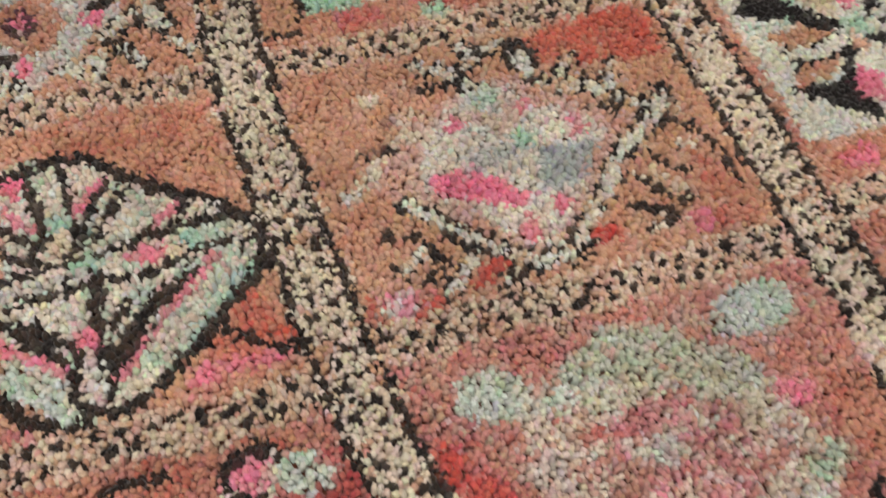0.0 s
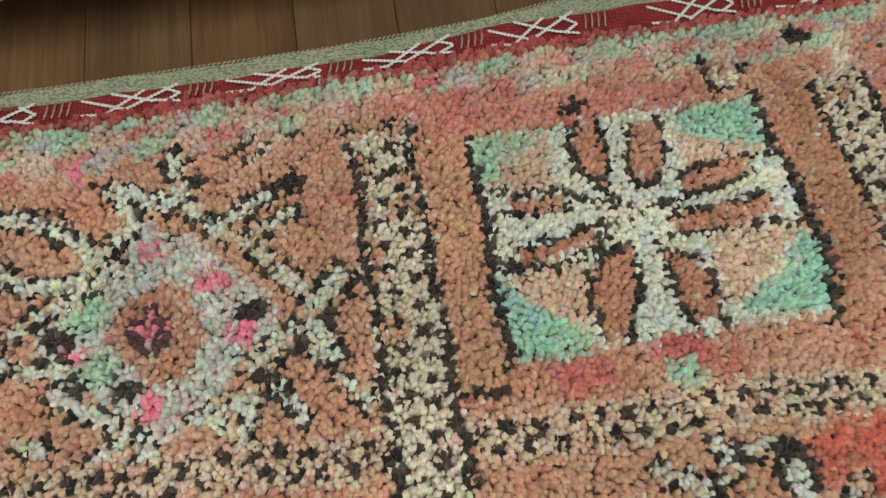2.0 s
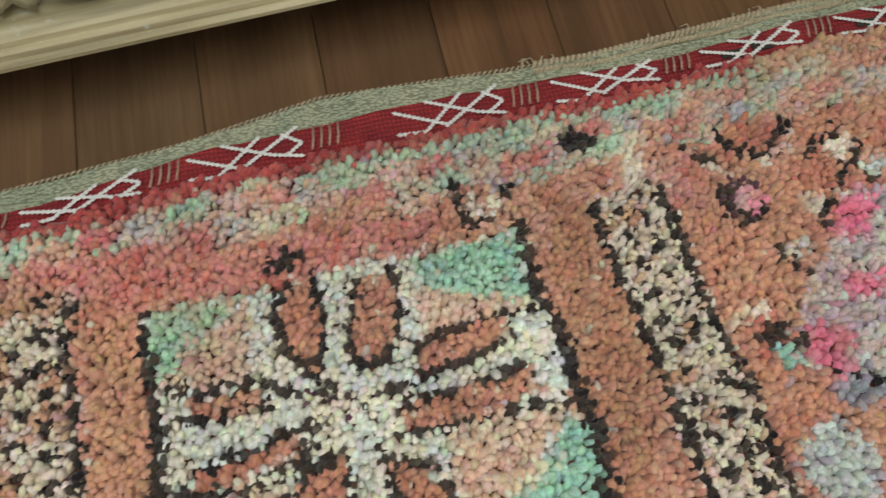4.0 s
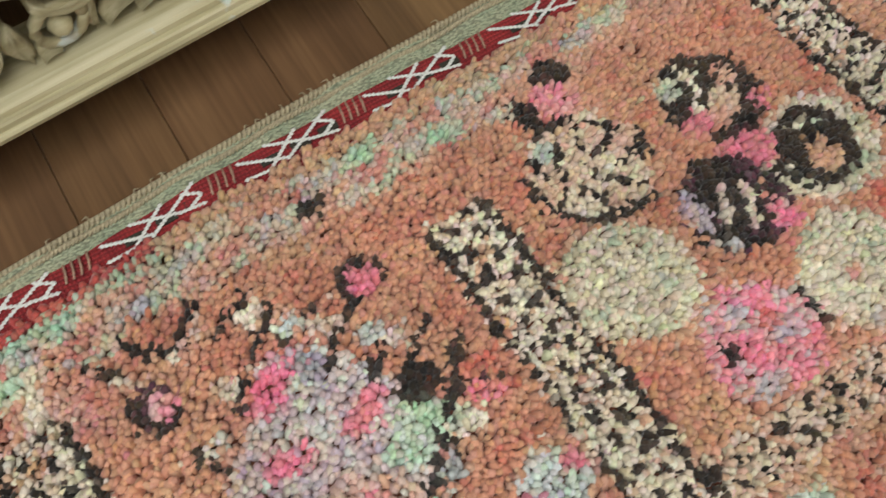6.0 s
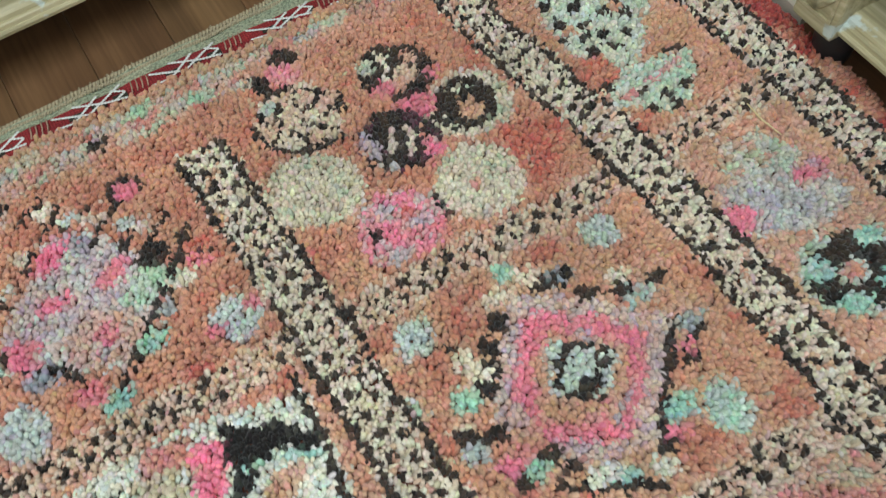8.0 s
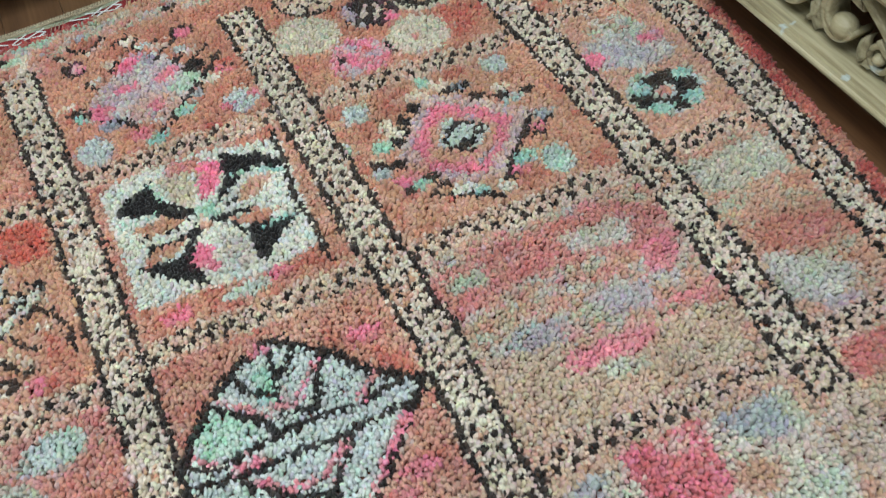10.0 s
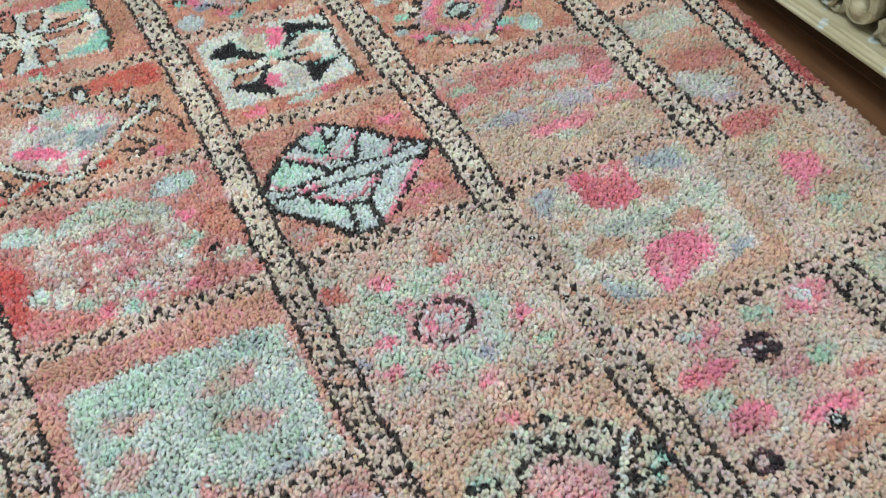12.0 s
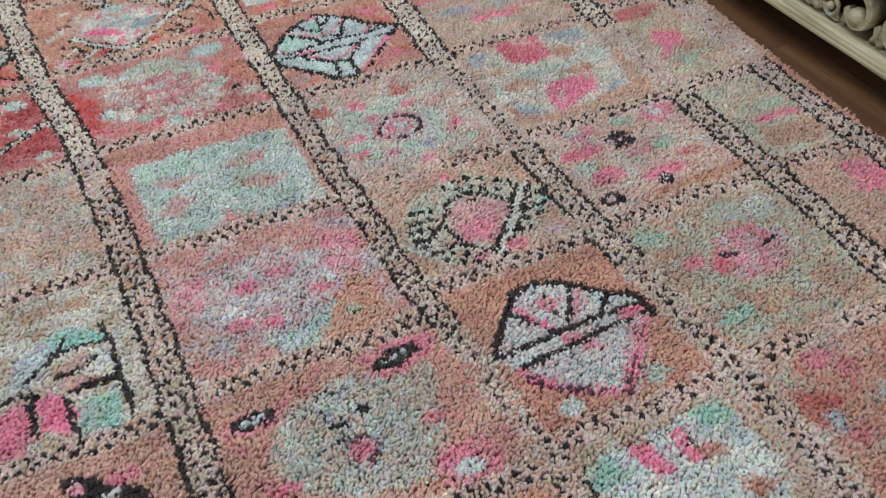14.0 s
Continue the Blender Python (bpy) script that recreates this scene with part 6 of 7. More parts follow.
# red side borders
out = (PX > VX[5] + 0.03) | (PX < VX[0] - 0.03)
put(out, RED, CRIMSON, RED, CORAL)
put(out & (N3 > 0.6), CORAL, RUST, RED)
edge_y = PY + 0.05 * (N1 - 0.5)
put(out & (edge_y < -0.93), TAN, STRAW, SALMON, RUST)
put(out & (edge_y < -1.22), RUST, CORAL, TAN)

DYE[(DYE.sum(1) < 0.2) & (PY < -0.62)] *= 0.55
# neighbouring knots rub off on one another, all but the dark ones
gi, gj = np.round((KX - XL) / STEP).astype(int) + 2, np.round((0.05 - KY) / STEP).astype(int) + 2
light = (DYE.sum(1) > 0.35).astype(float)
# worn pile: knots leave their place a little, more so in the trodden middle of the rug
place = np.full((gi.max() + 12, gj.max() + 12), -1)
place[gi, gj] = np.arange(len(KX))
for turn in range(2):
    ti = np.clip(gi + np.round(_rng.normal(0, 2.6, len(KX))).astype(int), 0, place.shape[0] - 1)
    tj = np.clip(gj + np.round(_rng.normal(0, 1.5, len(KX))).astype(int), 0, place.shape[1] - 1)
    src = place[ti, tj]
    chance = np.clip(0.1 + 0.5 * (-KY - 0.6), 0.1, 0.36)
    move = (src >= 0) & (light > 0) & ((DYE.sum(1) < 1.7) | (KY < -0.9)) & (light[src] > 0) & (_rng.random(len(KX)) < chance)
    DYE[move] = 0.25 * DYE[move] + 0.75 * DYE[src[move]]
acc = np.zeros((gi.max() + 3, gj.max() + 3, 4))
np.add.at(acc, (gi, gj), np.concatenate([DYE * light[:, None], light[:, None]], 1))
soft = sum(np.roll(np.roll(acc, a, 0), b, 1) for a in (-1, 0, 1) for b in (-1, 0, 1))[gi, gj]
near = soft[:, :3] / np.maximum(soft[:, 3:], 1e-6)
rubbed = np.where(_rng.random(len(KX)) < np.clip(0.06 + 0.08 * KY, 0.0, 0.06), 0.5, _rng.random(len(KX)) ** 2 * 0.1)[:, None]
keep = 0.58 + 0.25 * np.clip((DYE.sum(1) - 1.5) / 0.35, 0, 1)[:, None]
DYE = np.where(light[:, None] > 0, DYE * keep + near * (1 - keep), np.where(soft[:, 3:] > 0, DYE * (1 - rubbed) + near * rubbed, DYE))

# worn, uneven dye over the whole field, greyer where it is trodden most
faded = (0.1 * np.clip((-KY - 0.55) / 0.5, 0, 1))[:, None] * (DYE.sum(1) > 0.35)[:, None]
DYE = DYE * (1 - faded) + DYE.mean(1, keepdims=True) * faded
DYE *= (0.86 + 0.28 * smooth_noise(0.05, 11))[:, None]
DYE *= _rng.normal(1.0, 0.06, (len(KX), 1)) * (1 + _rng.normal(0, 1, (len(KX), 3)) * np.array((0.03, 0.055, 0.06)))


LEAN = np.stack([_rng.normal(0.0004, 0.0016, len(KX)) + (smooth_noise(0.025, 21) - 0.5) * 0.003, _rng.normal(-0.0012, 0.0019, len(KX)) + (smooth_noise(0.025, 22) - 0.5) * 0.003], 1)
HEIGHT = np.clip((edge_right(KY) - KX) / 0.025 + 0.4, 0.4, 1) * 0.0142 + _rng.normal(0, 0.0013, len(KX)) + (smooth_noise(0.03, 23) - 0.5) * 0.003


def pile_mesh(chosen, sides):
    """One bent, round-tipped tuft of wool for every chosen knot."""
    kx, ky, lean, height, dye = KX[chosen], KY[chosen], LEAN[chosen], HEIGHT[chosen], DYE[chosen]
    n = len(kx)
    levels = np.array([0.4, 0.84])
    radius = np.array([1.12, 0.94])
    size = STEP * 0.73 * (1 + _rng.normal(0, 0.13, n)) * np.where(COARSE[chosen], 1.7, 1.0)
    turn = _rng.random(n) * 6.28
    along = 0.85 + 0.4 * _rng.random(n)
    grain = _rng.normal(1.2, 0.45, n)
    verts = np.empty((n, sides * 2 + 1, 3), np.float32)
    base = FLOOR + 0.003
    for k in range(2):
        bend = levels[k] ** 1.5
        cx, cy, cz = kx + lean[:, 0] * bend * 1.5, ky + lean[:, 1] * bend * 1.5, base + height * levels[k]
        for s in range(sides):
            a = turn + s * 2 * math.pi / sides + k * 0.5
            u, v = size * radius[k] * along * np.cos(a), size * radius[k] / along * np.sin(a)
            verts[:, k * sides + s, 0] = cx + u * np.cos(grain) - v * np.sin(grain)
            verts[:, k * sides + s, 1] = cy + u * np.sin(grain) + v * np.cos(grain)
            verts[:, k * sides + s, 2] = cz + 0.0006 * np.cos(a * 2)
    verts[:, -1] = np.stack([kx + lean[:, 0] * 1.6, ky + lean[:, 1] * 1.6, base + height], 1)
    quads = [(s, (s + 1) % sides, sides + (s + 1) % sides, sides + s) for s in range(sides)]
    tips = [(sides + s, sides + (s + 1) % sides, 2 * sides) for s in range(sides)]
    one = np.array([i for f in quads + tips for i in f])
    per = 2 * sides + 1
    loops = (np.arange(n)[:, None] * per + one[None]).ravel()
    totals = np.tile(np.array([4] * len(quads) + [3] * len(tips)), n)
    starts = np.concatenate([[0], np.cumsum(totals)[:-1]])
    me = bpy.data.meshes.new("knots")
    me.vertices.add(n * per)
    me.vertices.foreach_set("co", verts.ravel())
    me.loops.add(len(loops))
    me.loops.foreach_set("vertex_index", loops.astype(np.int32))
    me.polygons.add(len(totals))
    me.polygons.foreach_set("loop_start", starts.astype(np.int32))
    me.update(calc_edges=True)
    at = me.attributes.new("dye", "FLOAT_COLOR", "POINT")
    rgba = np.ones((n, per, 4), np.float32)
    rgba[:, :, :3] = np.clip(dye, 0, 1)[:, None, :]
    at.data.foreach_set("color", rgba.ravel())
    me.shade_smooth()
    me.materials.append(WOOL)
    return me


PANELS = {
    "A1": "coral panel with a sage hooked lozenge", "B1": "panel with an ivory cross flower and mint corners",
    "C1": "coral panel with a pink and lilac toothed lozenge", "D1": "coral panel with seven dappled rounds",
    "E1": "tan panel with two pale mint flowers", "A2": "panel with a grey spoked hexagon outlined in black",
    "B2": "coral and red panel with a pale blush lozenge", "C2": "panel with a black and white four-petalled flower",
    "D2": "coral panel with a pink concentric square", "E2": "tan panel with a slate smudge and a teal round",
    "B3": "red panel with a mottled mint and rose medallion", "C3": "panel with a pale faceted hexagon outlined in black",
    "B4": "rose panel with a large pale mint rectangle", "D4": "cream panel with two pink spots and slate corners",
    "C5": "straw panel with a pink lozenge and dark teeth", "C6": "rust panel with a grey and pink faceted hexagon",
    "B6": "rose panel with a sage medallion and two dark eyes", "D6": "sage panel with a rose square",
}
for owner in np.unique(OWNER):
    chosen = OWNER == owner
    if owner == 1:
        name, label = "side_border", "red and rust wool side border"
    elif owner == 2:
        name, label = "end_border", "mint, lilac and coral flecked wool end border"
    elif owner < 200:
        name = "panel"
        label = PANELS.get("ABCDE"[(owner - 100) // 10] + str((owner - 100) % 10 + 1), "worn wool panel mottled in salmon, tan and sage")
    elif owner < 300:
        name, label = "long_band", "ivory checked wool band between dark lines"
    else:
        name, label = "cross_band", "ivory wool band with dark checks"
    ob = new(name, pile_mesh(chosen, 5 if KY[chosen].mean() > -0.75 and owner < 200 else 4))
    ob.parent = RUG
    tagged(ob, label, kind="stuff")


def strip(bm, low, high, z0, z1, n=90, x0=-0.33, x1=1.44):
    """A thin sheet between two wavy edges."""
    rows = []
    for i in range(n + 1):
        x = x0 + (x1 - x0) * i / n
        a, b = float(low(x)), float(high(x))
        lift = 0.0012 * math.sin(x * 40) + 0.001 * math.sin(x * 97)
        rows.append([bm.verts.new(p) for p in ((x, a, z0), (x, b, z0), (x, b, z1 + lift), (x, a, z1 + lift))])
    for r, q in zip(rows, rows[1:]):
        for k in range(4):
            bm.faces.new((r[k], r[(k + 1) % 4], q[(k + 1) % 4], q[k]))
    bm.faces.new(rows[0])
    bm.faces.new(rows[-1][::-1])
    return bm


bm = bmesh.new()
rows = []
for i in range(61):
    y = -0.0 + (YB + 0.0) * i / 60
    xr = float(edge_right(y)) - 0.004
    rows.append([bm.verts.new(p) for p in ((XL, y - 0.03, FLOOR + 0.0005), (xr, min(y, float(edge_pile(xr))), FLOOR + 0.0005), (xr, min(y, float(edge_pile(xr))), FLOOR + 0.005), (XL, y - 0.03, FLOOR + 0.005))])
for r, q in zip(rows, rows[1:]):
    for k in range(4):
        bm.faces.new((r[k], q[k], q[(k + 1) % 4], r[(k + 1) % 4]))
bm.faces.new(rows[0][::-1]), bm.faces.new(rows[-1])
part("backing", bm, BACKING, RUG, "brown woven foundation under the pile")
part("green_end_band", strip(bmesh.new(), edge_green, lambda x: edge_outer(x) - 0.003, FLOOR + 0.0005, FLOOR + 0.006), GREENWEAVE, RUG, "grey-green flat-woven end band")
part("red_end_band", strip(bmesh.new(), lambda x: edge_pile(x) - 0.012, lambda x: edge_green(x) - 0.0002, FLOOR + 0.0005, FLOOR + 0.0075), REDWEAVE, RUG, "dark red flat-woven band")
# embroidered end: chain-stitched lattices between groups of tan bars
def end_point(x, v):
    """A place on the red band: v 0 at the pile, 1 at the green band."""
    a, b = float(edge_pile(x)) - 0.001, float(edge_green(x)) - 0.001
    return Vector((x, a + (b - a) * v, FLOOR + 0.0098))


def chain(bm, p, q, size=0.0038):
    """A chain-stitched line: a row of small loops, each a squat bead."""
    n = max(2, int((q - p).length / 0.0032))
    d = (q - p) / n
    side = Vector((-d.y, d.x, 0)).normalized()
    for i in range(n):
        a = p + d * (i - 0.3)
        b = p + d * (i + 1.3)
        m = (a + b) / 2
        ring = [bm.verts.new(v) for v in (a, m + side * size * 0.5, b, m - side * size * 0.5)]
        top = bm.verts.new(m + Vector((0, 0, size * 0.4)))
        for k in range(4):
            bm.faces.new((ring[k], top, ring[(k + 1) % 4])[::-1])
    return bm


STROKES = (((0, 0.12), (0.25, 0.02), (0.64, 1.02)), ((0.44, 0.08), (0.98, 1.1)), ((0, 0.85), (0.47, 0.1)), ((0.3, 1.0), (0.73, 0.35), (1.0, 0.12)), ((0.83, 0.95), (1.0, 0.55), (0.86, 0.25)))
LATTICES = (-0.22, -0.104, 0.014, 0.13, 0.243, 0.39, 0.508, 0.625, 0.737, 0.847, 0.963, 1.062, 1.17, 1.28, 1.385)
for i, c in enumerate(LATTICES):
    bm = bmesh.new()
    wob = random.uniform(-0.05, 0.05)
    for stroke in STROKES:
        for (u0, v0), (u1, v1) in zip(stroke, stroke[1:]):
            chain(bm, end_point(c - 0.04 + 0.08 * u0, v0 + wob), end_point(c - 0.04 + 0.08 * u1, v1 - wob))
    part("stitched_lattice", bm, STITCH, RUG, "white chain-stitched lattice", smooth=True)
    if c > 0.6:
        bm = bmesh.new()
        for u in (-0.2, 0.12, 0.42):
            a = end_point(c + 0.08 * u - 0.008, 0.3)
            b = end_point(c + 0.08 * u + 0.008, 0.55)
            box(bm, a.x, b.x, min(a.y, b.y), max(a.y, b.y), FLOOR + 0.006, FLOOR + 0.0088)
        part("dark_filling", bm, DARKYARN, RUG, "dark wool filling under the lattice")
    for k in range(4):
        x = c + 0.0575 - 0.009 + 0.006 * k
        bm = bmesh.new()
        tube(bm, [end_point(x - 0.002, 0.25), end_point(x, 0.6), end_point(x + 0.001, 0.98)], 0.0009, 5)
        part("woven_bar", bm, TANYARN, RUG, smooth=True)

# green band's oversewn outer edge, a coarse twisted cord further along
bm = bmesh.new()
n = 420
for i in range(n):
    x = -0.33 + 1.77 * i / n
    y = float(edge_outer(x)) - 0.001
    r = 0.0015 if x < 0.46 else 0.0034
    s = 0.0035
    tube(bm, [(x - s * 0.6, y - r * 1.1, FLOOR + 0.004), (x, y, FLOOR + 0.004 + r * 1.15), (x + s * 0.6, y + r * 1.1, FLOOR + 0.003)], [r * 0.45, r * 0.6, r * 0.4], 5)
part("oversewn_edge", bm, CORD, RUG, "tan oversewn cord edge", smooth=True)
bm = bmesh.new()
for i in range(300):
    x = 0.46 + 0.98 * i / 300
    y = float(edge_outer(x)) - 0.0085 + 0.001 * math.sin(x * 70)
    tube(bm, [(x - 0.002, y - 0.0018, FLOOR + 0.0058), (x, y, FLOOR + 0.0085), (x + 0.002, y + 0.002, FLOOR + 0.006)], [0.0012, 0.0017, 0.001], 5)
part("folded_cord", bm, CORD, RUG, "tan cord along the fold", smooth=True)
# stray yarn ends
rs = random.Random(5)
for i in range(40):
    x = rs.uniform(0.45, 1.4)
    y = float(edge_outer(x))
    a = rs.uniform(-0.8, 0.8)
    bm = bmesh.new()
    tube(bm, [(x, y - 0.002, FLOOR + 0.005), (x + 0.004 * math.sin(a), y + 0.005, FLOOR + 0.006), (x + 0.01 * math.sin(a), y + 0.009 * math.cos(a), FLOOR + 0.001)], [0.0006, 0.0006, 0.0004], 4)
    part("yarn_end", bm, CORD, RUG)
# a dry straw caught in the pile
bm = bmesh.new()
tube(bm, [(1.318, -0.335, 0.0), (1.312, -0.36, 0.006), (1.318, -0.385, 0.003)], [0.0008, 0.0011, 0.0006], 5)
tagged(link_mesh("straw", bm, plain_material("straw", lin(214, 196, 150), 0.7)), "pale dry straw caught in the rug pile", "straw")


# ---- carved furniture ----
def sweep(bm, profile, x0, x1, n=24):
    """A moulding: a closed (y, z) profile carried along x."""
    rows = [[bm.verts.new((x0 + (x1 - x0) * i / n, y, z)) for y, z in profile] for i in range(n + 1)]
    m = len(profile)
    for r, q in zip(rows, rows[1:]):
        for k in range(m):
            bm.faces.new((r[k], q[k], q[(k + 1) % m], r[(k + 1) % m]))
    bm.faces.new(rows[0]), bm.faces.new(rows[-1][::-1])
    return bm


def ribbon(bm, path, thick, y0, y1):
    """A carved band of the given thickness following a path in the (x, z) plane, with eased edges and a hollowed face."""
    pts = [Vector((x, 0, z)) for x, z in path]
    prof = [(-1, 0.12), (-0.7, 0.0), (-0.3, 0.07), (0.3, 0.07), (0.7, 0.0), (1, 0.12), (1, 1), (-1, 1)]
    rows = []
    for i, p in enumerate(pts):
        d = (pts[min(i + 1, len(pts) - 1)] - pts[max(i - 1, 0)]).normalized()
        nrm = Vector((-d.z, 0, d.x))
        t = thick * (0.55 + 0.45 * math.sin(math.pi * min(1, (i + 1) / len(pts) * 1.05)))
        rows.append([bm.verts.new(p + nrm * t * a + Vector((0, y0 + (y1 - y0) * b, 0))) for a, b in prof])
    for r, q in zip(rows, rows[1:]):
        for k in range(len(prof)):
            bm.faces.new((r[k], r[(k + 1) % len(prof)], q[(k + 1) % len(prof)], q[k]))
    bm.faces.new(rows[0][::-1]), bm.faces.new(rows[-1])
    return bm


def blob(bm, centre, radii, seg=10, rings=7):
    """A rounded boss."""
    m = Matrix.Translation(centre) @ Matrix.Diagonal((*radii, 1))
    bmesh.ops.create_uvsphere(bm, u_segments=seg, v_segments=rings, radius=1.0, matrix=m)
    return bm


def leaf(bm, root, tip, width, y0, lift):
    """A pointed carved leaf with a raised midrib."""
    root, tip = Vector((root[0], 0, root[1])), Vector((tip[0], 0, tip[1]))
    d = tip - root
    side = Vector((-d.z, 0, d.x)).normalized()
    rows = []
    for i in range(7):
        s = i / 6
        w = width * math.sin(math.pi * (0.12 + 0.86 * s)) ** 0.8
        c = root + d * s + side * 0.12 * d.length * math.sin(math.pi * s)
        rows.append([bm.verts.new(c + side * w * a + Vector((0, y0 - lift * b, 0))) for a, b in ((-1, 0.0), (-0.55, 0.55), (-0.12, 0.4), (0.0, 1.0), (0.12, 0.4), (0.55, 0.55), (1, 0.0), (0, -0.9))])
    for r, q in zip(rows, rows[1:]):
        for k in range(8):
            bm.faces.new((r[k], q[k], q[(k + 1) % 8], r[(k + 1) % 8]))
    bm.faces.new(rows[0]), bm.faces.new(rows[-1][::-1])
    return bm


def spiral(cx, cz, r0, r1, a0, a1, n=22):
    return [(cx + (r0 + (r1 - r0) * i / n) * math.cos(a0 + (a1 - a0) * i / n), cz + (r0 + (r1 - r0) * i / n) * math.sin(a0 + (a1 - a0) * i / n)) for i in range(n + 1)]


RAIL = [(0.0, 0.0), (-0.0006, 0.004), (0.0008, 0.0062), (0.003, 0.0068), (0.0036, 0.0112), (0.005, 0.0128), (0.0074, 0.0132), (0.0084, 0.0172), (0.011, 0.0198), (0.016, 0.0218), (0.028, 0.0226), (0.046, 0.021), (0.065, 0.0206), (0.065, 0.0)]
TOPRAIL = [(0.004, 0.132), (-0.004, 0.135), (-0.008, 0.142), (-0.006, 0.15), (-0.001, 0.153), (-0.004, 0.16), (-0.002, 0.17), (0.01, 0.176), (0.06, 0.176), (0.06, 0.132)]


def carved_seat(name, label, category, length, depth, place, posts, shift):
    """A low carved seat: reeded bottom rail, openwork scrolls, top rail, seat board and cushion; x runs along its front."""
    seat = tagged(new(name), label, category)
    part("bottom_rail", sweep(bmesh.new(), RAIL, 0, length, 40), LIMED, seat, "reeded limewashed bottom rail")
    part("top_rail", sweep(bmesh.new(), TOPRAIL, 0, length, 40), LIMED, seat, "moulded limewashed top rail")
    r = random.Random(shift)
    # one repeat of the openwork, 0.2 m long
    pieces = []
    bm = bmesh.new()
    ribbon(bm, spiral(0.05, 0.066, 0.02, 0.04, -0.4, -5.4) + [(0.07, 0.112), (0.11, 0.092), (0.15, 0.066), (0.19, 0.05), (0.215, 0.045)], 0.0068, 0.014, 0.05)
    pieces.append(("scroll", bm))
    bm = bmesh.new()
    ribbon(bm, spiral(0.132, 0.092, 0.014, 0.034, 2.4, -2.6), 0.005, 0.018, 0.05)
    pieces.append(("small_scroll", bm))
    pieces.append(("boss", blob(bmesh.new(), (0.047, 0.024, 0.056), (0.019, 0.016, 0.018))))
    pieces.append(("boss", blob(bmesh.new(), (0.135, 0.026, 0.09), (0.011, 0.012, 0.011))))
    bm = bmesh.new()
    ring = spiral(0.112, 0.05, 0.0165, 0.0165, 0, 2 * math.pi, 14)
    tube(bm, [(x, 0.024, z) for x, z in ring], 0.0045, 6)
    blob(bm, (0.112, 0.023, 0.05), (0.0085, 0.01, 0.0085), 8, 6)
    pieces.append(("rosette", bm))
    for k, (a, b, w) in enumerate((((0.085, 0.03), (0.08, 0.062), 0.009), ((0.09, 0.028), (0.105, 0.03), 0.007), ((0.14, 0.03), (0.172, 0.042), 0.01), ((0.135, 0.032), (0.142, 0.068), 0.008), ((0.165, 0.03), (0.195, 0.032), 0.008), ((0.012, 0.028), (-0.006, 0.06), 0.01), ((0.16, 0.1), (0.198, 0.118), 0.012), ((0.175, 0.075), (0.2, 0.095), 0.01), ((0.088, 0.13), (0.108, 0.104), 0.01))):
        pieces.append(("leaf", leaf(bmesh.new(), a, b, w, 0.032, 0.013)))
    meshes = []
    for nm, b in pieces:
        me = bpy.data.meshes.new(nm)
        bmesh.ops.recalc_face_normals(b, faces=b.faces)
        b.to_mesh(me)
        b.free()
        me.materials.append(LIMED)
        me.shade_smooth()
        meshes.append((nm, me))
    x = shift * 0.01 - 0.2
    while x < length - 0.18:
        if x > 0.02:
            flip = int(round(x / 0.2)) % 2
            for nm, me in meshes:
                ob = new(nm, me)
                ob.parent = seat
                ob.matrix_local = Matrix.Translation((x + (0.2 if flip else 0), 0.001 * r.uniform(-1, 1), 0)) @ Matrix.Diagonal(((-1 if flip else 1) * r.uniform(0.97, 1.03), 1, r.uniform(0.97, 1.02), 1))
        x += 0.2
    bm = bmesh.new()
    box(bm, 0.005, length - 0.005, 0.07, depth, 0.14, 0.172, 0.003)
    part("seat_board", bm, LIMED, seat)
    bm = bmesh.new()
    box(bm, 0.02, length - 0.02, 0.05, depth, 0.178, 0.30, 0.03)
    part("cushion", bm, CANVAS, seat, "cream linen seat cushion", smooth=True)
    bm = bmesh.new()
    box(bm, 0.005, length - 0.005, depth - 0.04, depth, 0.0, 0.139, 0.003)
    part("back_board", bm, LIMED, seat)
    for px in posts:
        bm = bmesh.new()
        box(bm, px - 0.027, px + 0.027, -0.008, 0.06, -0.008, 0.30, 0.004)
        post = part("corner_post", bm, LIMED, seat, "square corner post with a carved leaf panel")
        bm = bmesh.new()
        for a, b, c, e in ((-0.021, 0.021, 0.012, 0.0155), (-0.021, 0.021, 0.0995, 0.103), (-0.021, -0.0175, 0.0157, 0.0993), (0.0175, 0.021, 0.0157, 0.0993)):
            box(bm, px + a, px + b, -0.0105, -0.0082, c, e)
        part("panel_moulding", bm, LIMED, post)
        bm = bmesh.new()
        for a, b in (((0, 0.02), (0, 0.092)), ((0, 0.02), (-0.014, 0.07)), ((0, 0.02), (0.014, 0.07)), ((0, 0.02), (-0.015, 0.04)), ((0, 0.02), (0.015, 0.04))):
            leaf(bm, (px + a[0], a[1]), (px + b[0], b[1]), 0.006, -0.008, 0.006)
        part("carved_leaf", bm, LIMED, post, smooth=True)
        for py in (0.045, depth - 0.05):
            bm = bmesh.new()
            tube(bm, [(px + 0.002, py, FLOOR - place.translation.z + z) for z in (0.0, 0.004, 0.03, 0.058, 0.0675)], [0.018, 0.021, 0.024, 0.021, 0.017], 14)
            part("foot", bm, BLACK, seat, "round black foot", smooth=True)
    seat.matrix_world = place
    return seat


ANG = math.degrees(math.atan(0.0817))
SOFA_X = -1.1
carved_seat("carved_sofa", "carved limewashed wooden sofa with openwork scroll apron on black feet", "sofa", 2.25, 0.8, pose(SOFA_X, 0.0363 + 0.0817 * SOFA_X, 0.06, 0, 0, ANG), (0.03, 2.22), 3)
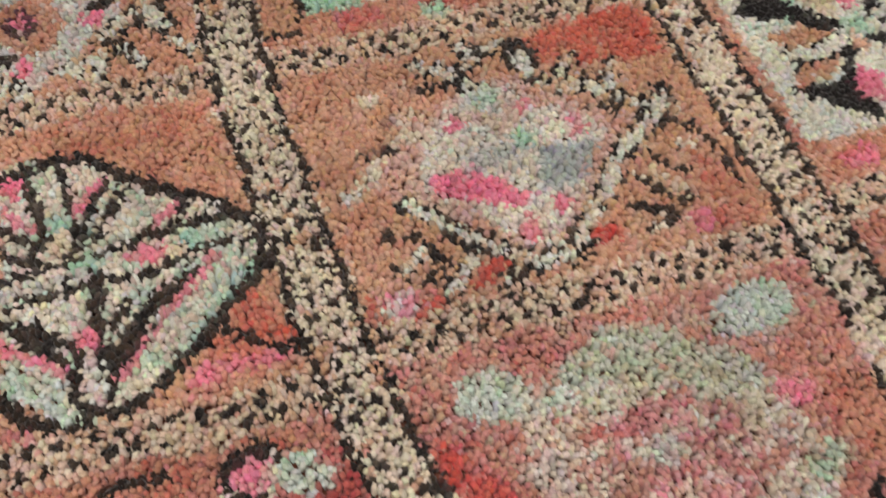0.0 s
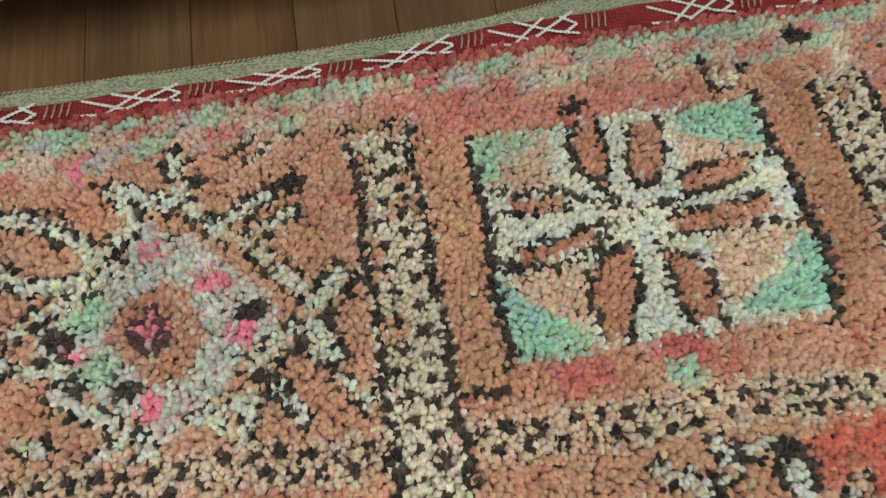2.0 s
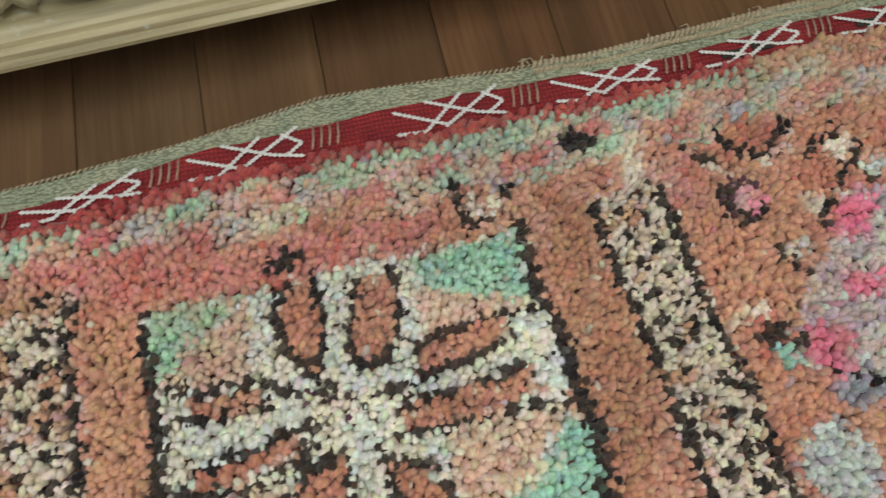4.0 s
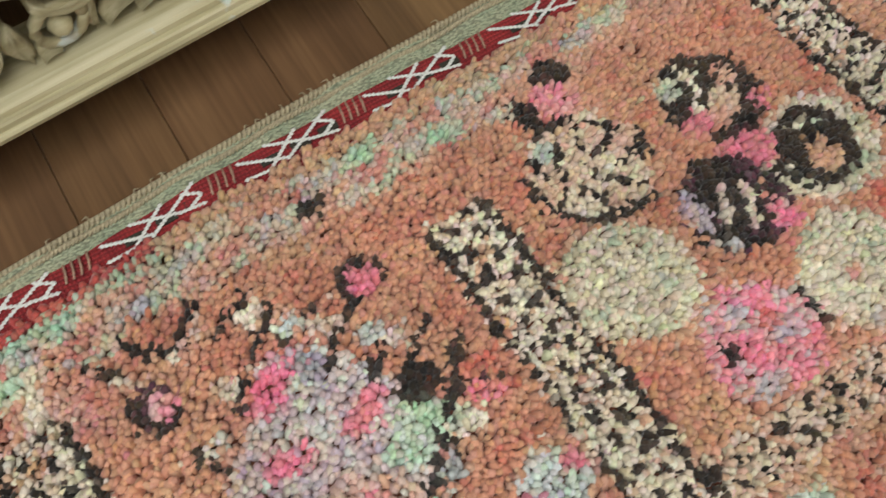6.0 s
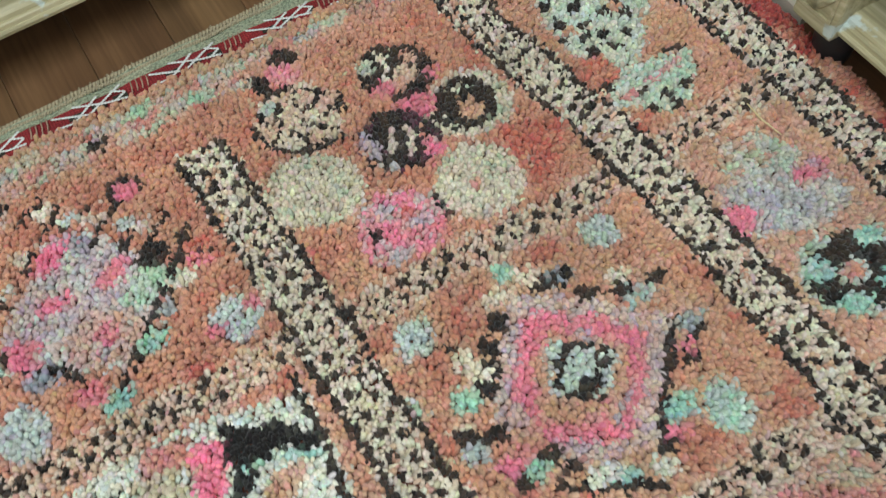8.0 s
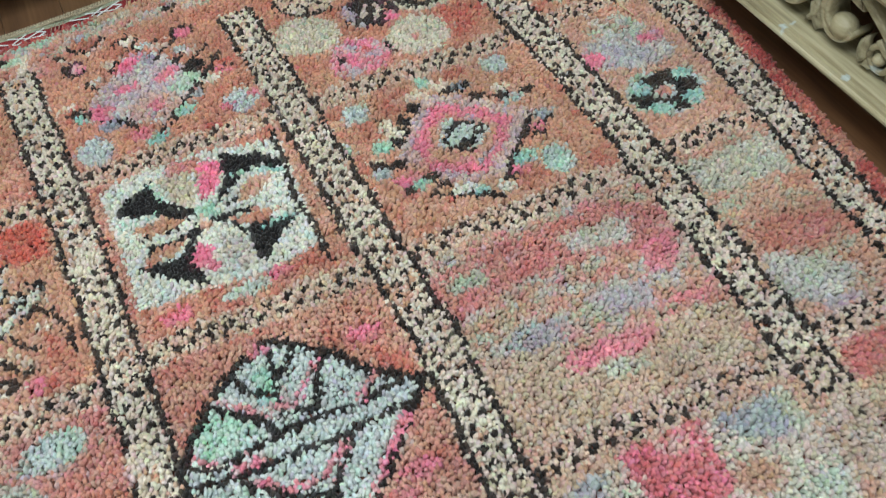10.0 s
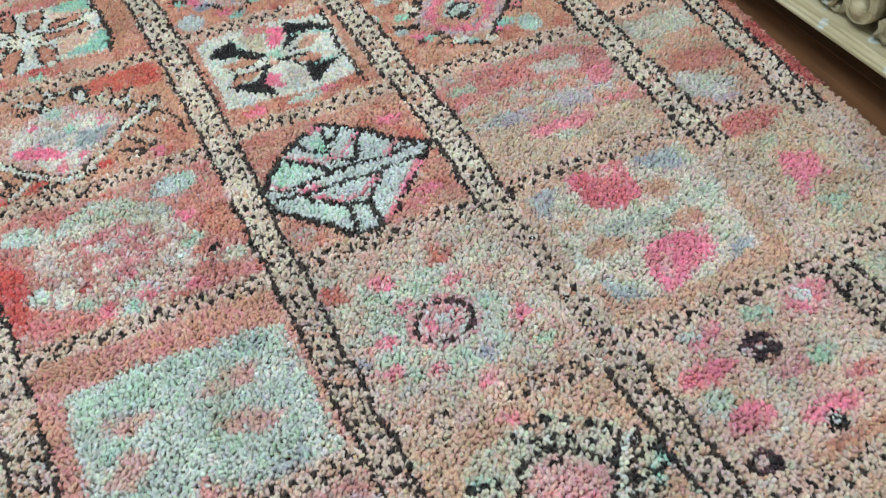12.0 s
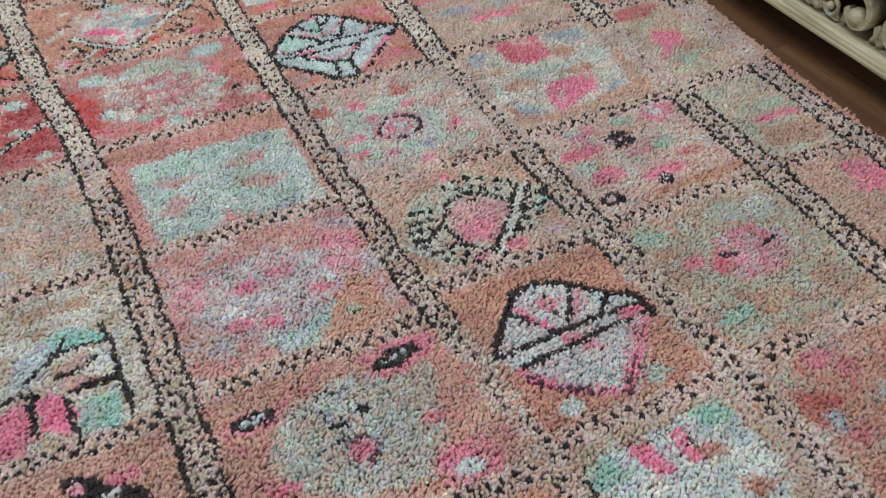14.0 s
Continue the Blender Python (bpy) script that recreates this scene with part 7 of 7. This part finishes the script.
# the daybed's front runs away from the far post
carved_seat("carved_daybed", "carved limewashed wooden daybed with openwork scroll apron and cushion", "daybed", 2.6, 0.85, pose(1.4045, -0.29, 0.06, 0, 0, -90 + 1.03), (0.027, 2.57), 11)

# white skirting and wall return beyond the daybed
bm = bmesh.new()
box(bm, 1.466, X1, -0.262, Y1, FLOOR - 0.012, TOP)
structure("wall_return", bm, PLASTER, "off-white plaster wall return beside the daybed", "wall")
bm = bmesh.new()
prof = [(0.0, 0.0), (0.0, 0.016), (-0.003, 0.02), (-0.006, 0.023), (-0.006, 0.1), (-0.012, 0.112), (-0.0135, 0.118), (-0.0135, 0.0)]
for y0, y1 in ((-0.27, Y1),):
    lo = [bm.verts.new((1.452 - p, y0, FLOOR + z)) for p, z in prof]
    hi = [bm.verts.new((1.452 - p, y1, FLOOR + z)) for p, z in prof]
    for k in range(len(prof)):
        bm.faces.new((lo[k], lo[(k + 1) % len(prof)], hi[(k + 1) % len(prof)], hi[k]))
    bm.faces.new(lo[::-1]), bm.faces.new(hi)
structure("baseboard", bm, WHITE, "white painted wooden skirting board with a stepped foot", "baseboard")

# ---- floor planks ----
PW, SEAM = 0.0905, 0.398


def plank_mesh(length):
    bm = bmesh.new()
    w, c = PW / 2 - 0.0003, 0.0006
    lows = [bm.verts.new(p) for p in ((-w, 0, -0.012), (w, 0, -0.012), (w, length, -0.012), (-w, length, -0.012))]
    mids = [bm.verts.new(p) for p in ((-w, 0, -c), (w, 0, -c), (w, length, -c), (-w, length, -c))]
    tops = [bm.verts.new(p) for p in ((-w + c, c, 0), (w - c, c, 0), (w - c, length - c, 0), (-w + c, length - c, 0))]
    for a, b in ((lows, mids), (mids, tops)):
        for k in range(4):
            bm.faces.new((a[k], a[(k + 1) % 4], b[(k + 1) % 4], b[k]))
    bm.faces.new(tops)
    me = bpy.data.meshes.new("plank")
    bm.to_mesh(me)
    bm.free()
    me.materials.append(WOOD)
    return me


PLANKS = {k: plank_mesh(k / 10 - 0.0008) for k in (9, 12, 15, 18)}
rs = random.Random(12)
k0 = math.floor((X0 - SEAM) / PW) + 1
for k in range(k0, int((X1 - SEAM) / PW)):
    y = Y0 + 0.002
    first = True
    while y < Y1 - 0.05:
        room = Y1 - y
        fits = [q for q in PLANKS if q / 10 <= room]
        if not fits:
            PLANKS.setdefault(int(room * 10 - 0.001), plank_mesh(int(room * 10 - 0.001) / 10 - 0.0008)) if int(room * 10 - 0.001) > 0 else None
            fits = [q for q in PLANKS if q / 10 <= room]
            if not fits:
                break
        q = rs.choice(fits)
        ob = new("plank", PLANKS[q])
        ob.parent = subfloor
        ob.location = (SEAM + PW * (k + 0.5), y, FLOOR)
        y += q / 10
